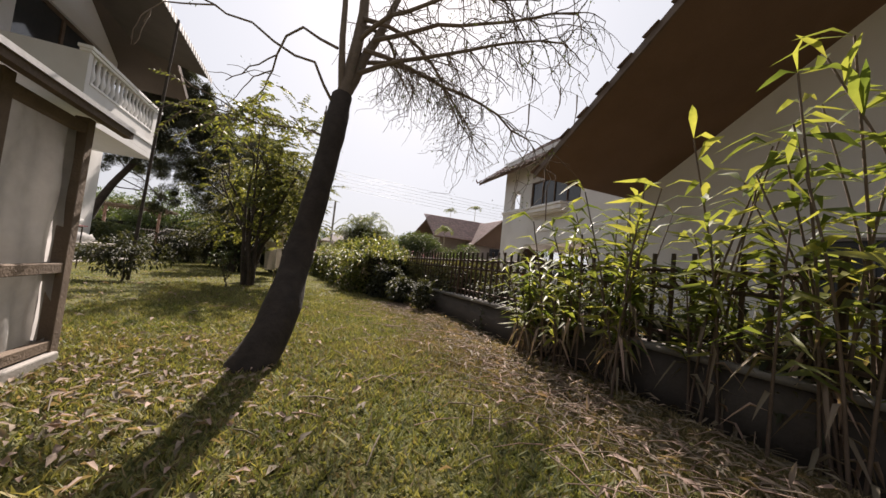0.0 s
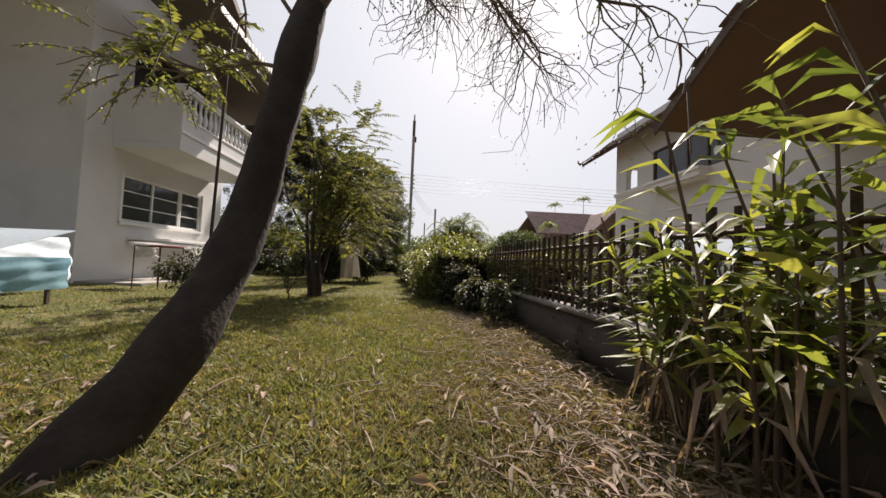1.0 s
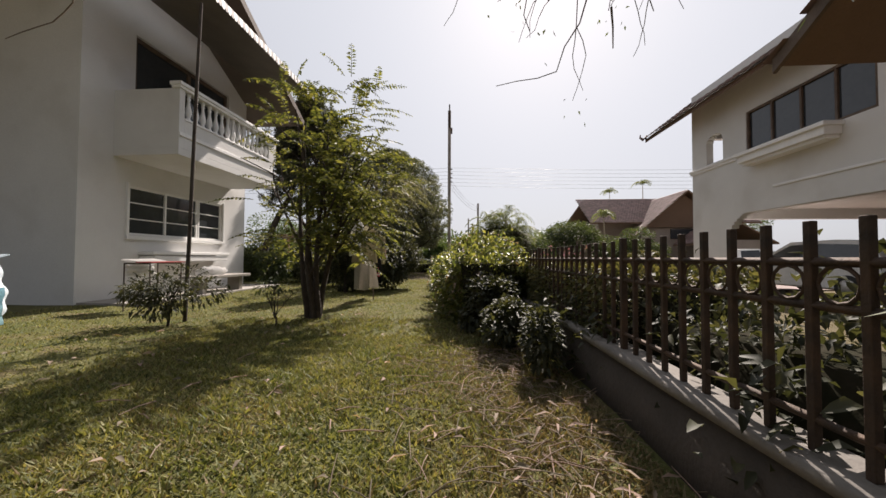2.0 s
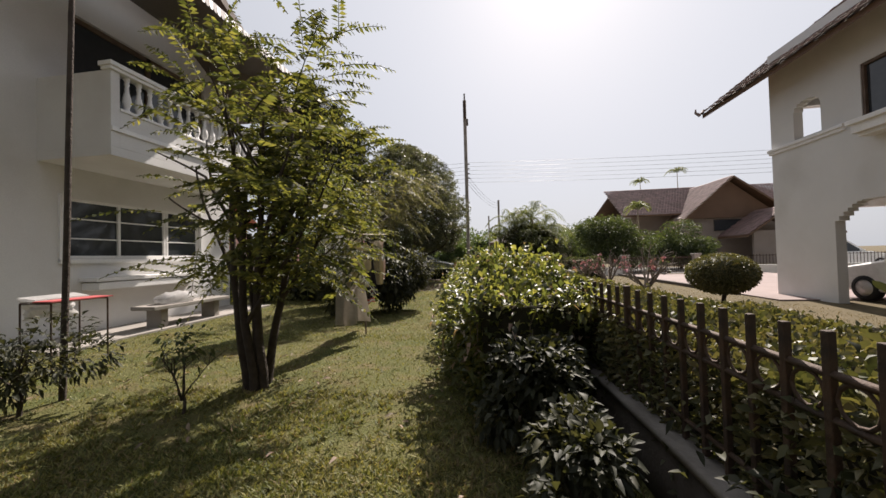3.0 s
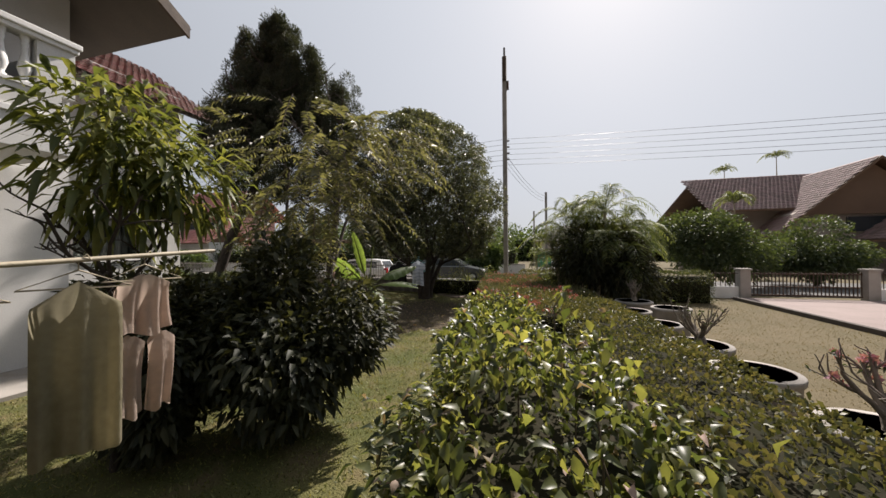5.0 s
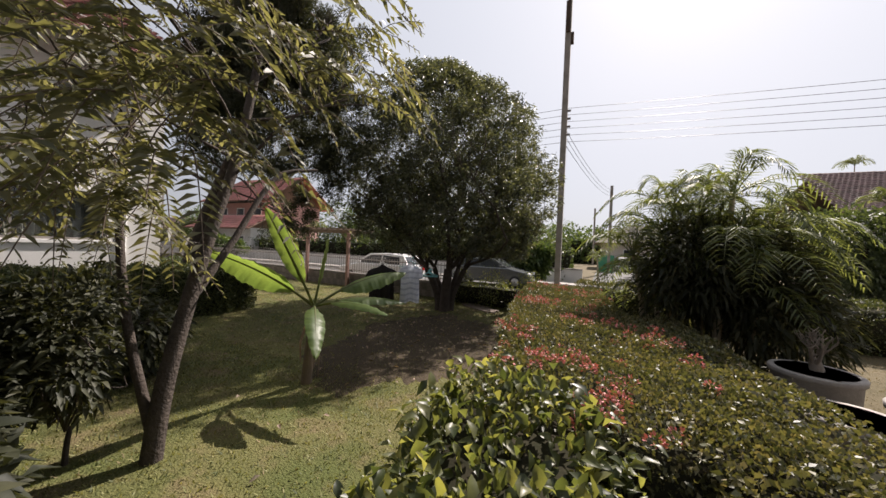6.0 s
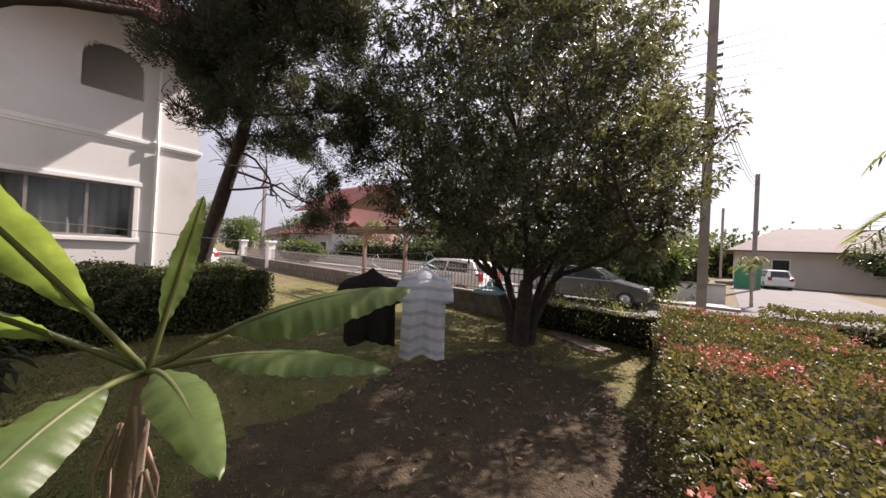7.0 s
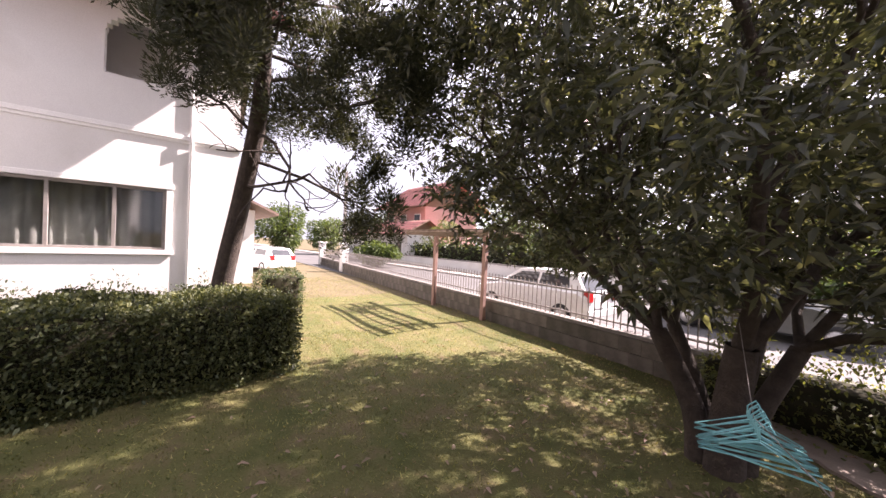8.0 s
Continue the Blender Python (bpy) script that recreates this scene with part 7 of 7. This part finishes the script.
part("seat", boxes((-5.3, -4.75, 10.0, 11.9, 0.42, 0.5), bevel=0.015), CONCRETE, bench)
for y in (10.3, 11.6):
    part("leg", boxes((-5.2, -4.85, y - 0.07, y + 0.07, -0.05, 0.42)), CONCRETE, bench)
bl = thing("white_bundle", (-5.0, 10.7, 0.5), "bundle of white cloths lying on the bench", "cloth")
rng = np.random.default_rng(150)
bm = bmesh.new()
bmesh.ops.create_icosphere(bm, subdivisions=3, radius=1, matrix=Matrix.LocRotScale((-5.0, 10.7, 0.6), None, (0.24, 0.45, 0.13)))
for v in bm.verts:
    v.co += Vector(rng.normal(0, 0.015, 3)) + Vector((0, 0, 0.03 * math.sin(v.co.y * 21) * math.sin(v.co.x * 17)))
part("cloth", bm, CLOTH_WHITE, bl, smooth=True)
flat("patio", [(WX, 8.5), (-4.7, 8.5), (-4.7, 13.4), (WX, 13.4)], 0.05, CONCRETE, "pale concrete strip along the house wall", "paving")
# pale ragged plate: a sunlit dapple put into the ground's colour
dapple_rng = np.random.default_rng(156)
flat("sun_dapple", [(-1.72 + 0.95 * c_ * 0.78 + 0.30 * s_ * 0.62, 23.3 - 0.95 * c_ * 0.62 + 0.30 * s_ * 0.78) for c_, s_ in ((math.cos(a) * k_, math.sin(a) * k_) for a, k_ in zip(np.linspace(0, 2 * math.pi, 40, endpoint=False), dapple_rng.uniform(0.82, 1.15, 40)))], 0.024, surface("dapple_earth", (0.25, 0.20, 0.165), (0.17, 0.135, 0.11), 3.0, 0.95, 0.6, 40), "pale sandy-coloured patch painted as a sunlit dapple under the mango tree", "earth")

stake = thing("bamboo_stake", (-2.5, 7.15, 0), "tall thin dark pole with a climbing stem on the lawn", "pole")
tubes("shaft", [(smooth_path([(-2.54, 7.14, -0.1), (-2.5, 7.15, 1.4), (-2.46, 7.15, 3.0), (-2.40, 7.15, 4.9)], 14), 0.030, 0.022)], BARK_DARK, stake)
broad_tree("lawn_shrub", (-2.5, 6.8, 0), 1.1, (-2.5, 6.8, 0.55), (0.75, 0.6, 0.42), 1500, 0.08, 0.03, LEAF_DARK, "loose leafy shrub standing in the lawn", 151, 0.018, 8, fork_z=0.25, kids=3)
broad_tree("lawn_shrub", (-1.04, 7.0, 0), 0.9, (-1.04, 7.0, 0.55), (0.4, 0.35, 0.3), 160, 0.07, 0.03, LEAF_BUSH, "nearly bare twiggy shrub in the lawn", 152, 0.014, 6, fork_z=0.12, kids=4)
broad_tree("lawn_shrub", (-5.3, 13.9, 0), 1.3, (-5.3, 14.0, 0.7), (0.8, 0.6, 0.65), 1500, 0.12, 0.045, LEAF_BUSH, "leafy shrub at the corner of the house", 153, 0.02, 8, fork_z=0.25, kids=3)

# ---- pergola by the street wall ----
per = thing("pergola", (-9.5, 24.4, 0), "small wooden pergola with a lattice top and climbing plant", "pergola")
for x in (-10.85, -8.2):
    y = sy(x) - 0.35
    part("post", boxes((x - 0.06, x + 0.06, y - 0.06, y + 0.06, -0.1, 2.35), bevel=0.006), surface("pink_wood", (0.36, 0.22, 0.18), (0.28, 0.17, 0.14), 5, 0.8, 0.3, 50), per)
    for s in (-1, 1):
        tubes("brace", [([(x, y, 1.95), (x + s * 0.4, y, 2.33)], 0.03, 0.03)], OLD_WOOD, per, sides=4, smooth=False)
for y in (24.05, 24.75, 25.4):
    part("beam", boxes((-11.5, -7.6, y - 0.03, y + 0.03, 2.35, 2.45)), OLD_WOOD, per)
for k in range(14):
    x = -11.45 + k * 0.295
    part("slat", boxes((x - 0.02, x + 0.02, 23.85, 25.6, 2.45, 2.49)), OLD_WOOD, per)
for k in range(6):
    part("lattice_strip", boxes((-11.5, -7.6, 23.9 + 0.3 * k, 23.94 + 0.3 * k, 2.49, 2.52)), OLD_WOOD, per)
palm("potted_palm", (-10.4, 25.0, 2.3), "tuft of broad green leaves on top of the pergola", [(0, 0, 0.15)], 0.9, 9, 155, 0.3)


# ---- pots on the neighbour's lawn ----
def pot(x, y, r, label):
    p = thing("planter_ring", (x, y, 0), label, "planter", "cement planters on the neighbour's lawn")
    v, f = tube_arrays([(x, y, -0.05), (x, y, 0.60), (x, y, 0.625), (x, y, 0.67), (x, y, 0.685), (x, y, 0.685), (x, y, 0.66), (x, y, 0.55)], [r * 0.90, r * 0.97, r + 0.012, r + 0.018, r + 0.008, r - 0.045, r - 0.055, r - 0.055], 32)
    sheet("ring", v, f, POT, p, smooth=False)
    bm = bmesh.new()
    bmesh.ops.create_circle(bm, cap_ends=True, segments=24, radius=r - 0.055, matrix=Matrix.Translation((x, y, 0.60)))
    part("soil", bm, SOIL, p)


def desert_rose(x, y, h, seed, flowers, label):
    rng = np.random.default_rng(seed)
    d = thing("desert_rose", (x, y, 0.58), label, "plant", "desert roses")
    runs, tips = [(smooth_path([(x, y, 0.55), (x + 0.02, y, 0.68), (x, y + 0.02, 0.80)], 6), 0.085, 0.05)], []
    for k in range(7):
        a = k * 0.9 + rng.normal(0, 0.2)
        grow(rng, (x, y, 0.74), (math.cos(a) * 0.75, math.sin(a) * 0.75, 0.75), h * 0.42, 0.02, 2, runs, 0.14, 0.12, 3, 0.6, 0.55, tips, 5)
    for run in [q for q in runs if q[1] > 0.019]:
        tubes("stem" if run[1] > 0.05 else "branch", [run], GREY_STEM, d, sides=7)
    tubes("twig", [q for q in runs if q[1] <= 0.019], GREY_STEM, d, sides=5, kind="stuff")
    ends = np.array([t_[0] for t_ in tips[4::5]])
    if flowers:
        P = np.repeat(ends[rng.random(len(ends)) < 0.16], 9, 0)
        dd = unit(rng.normal(0, 1, P.shape) + [0, 0, 0.6])
        V, F = simple_leaves(rng, P, dd, 0.05, 0.032, 0.0)
        sheet("blossom", V, F, PETAL, d, "pink blossom")
    P = np.repeat(ends[::3], 3, 0)
    V, F = simple_leaves(rng, P, rng.normal(0, 1, P.shape) + [0, 0, 0.5], 0.05, 0.018)
    sheet("leaf", V, F, LEAF_BUSH, d, kind="stuff")


for k, (x, y, r, rose, fl) in enumerate(((4.12, 9.95, 0.36, 1.0, 1), (3.98, 11.2, 0.36, 1.0, 1), (3.86, 12.33, 0.34, 0.8, 1), (3.73, 13.45, 0.33, 0, 0), (3.66, 14.4, 0.33, 0.7, 0), (3.58, 15.6, 0.34, 0, 0), (3.5, 16.8, 0.34, 0, 0), (3.9, 18.2, 0.38, 0.6, 0), (4.35, 17.3, 0.34, 0, 0))):
    pot(x, y, r, "tall round cement ring planter with a desert rose" if rose else "tall round cement ring planter holding bare soil")
    if rose:
        desert_rose(x, y, rose, 160 + k, fl, "desert rose with bare branches and pink blossoms" if fl else "desert rose with bare grey branches")
topi = thing("topiary_bush", (7.15, 13.15, 0), "rounded topiary bush on a short trunk", "bush")
tubes("trunk", [([(7.15, 13.15, -0.08), (7.2, 13.15, 0.25), (7.12, 13.15, 0.55)], 0.05, 0.04)], BARK_DARK, topi)
rng = np.random.default_rng(170)
d = unit(rng.normal(0, 1, (9000, 3)))
P = np.array([7.15, 13.15, 0.76]) + d * [0.68, 0.68, 0.47] * rng.uniform(0.9, 1.02, (9000, 1))
V, F = simple_leaves(rng, P, d + rng.normal(0, 0.6, d.shape), 0.05, 0.028)
sheet("crown", V, F, LEAF_CLIP, topi)
# solid dark core in place of the shade behind the leaf skin
bm = bmesh.new()
bmesh.ops.create_icosphere(bm, subdivisions=3, radius=1, matrix=Matrix.LocRotScale((7.15, 13.15, 0.76), None, (0.61, 0.61, 0.41)))
part("inner_growth", bm, LEAF_DARK, topi, smooth=True)
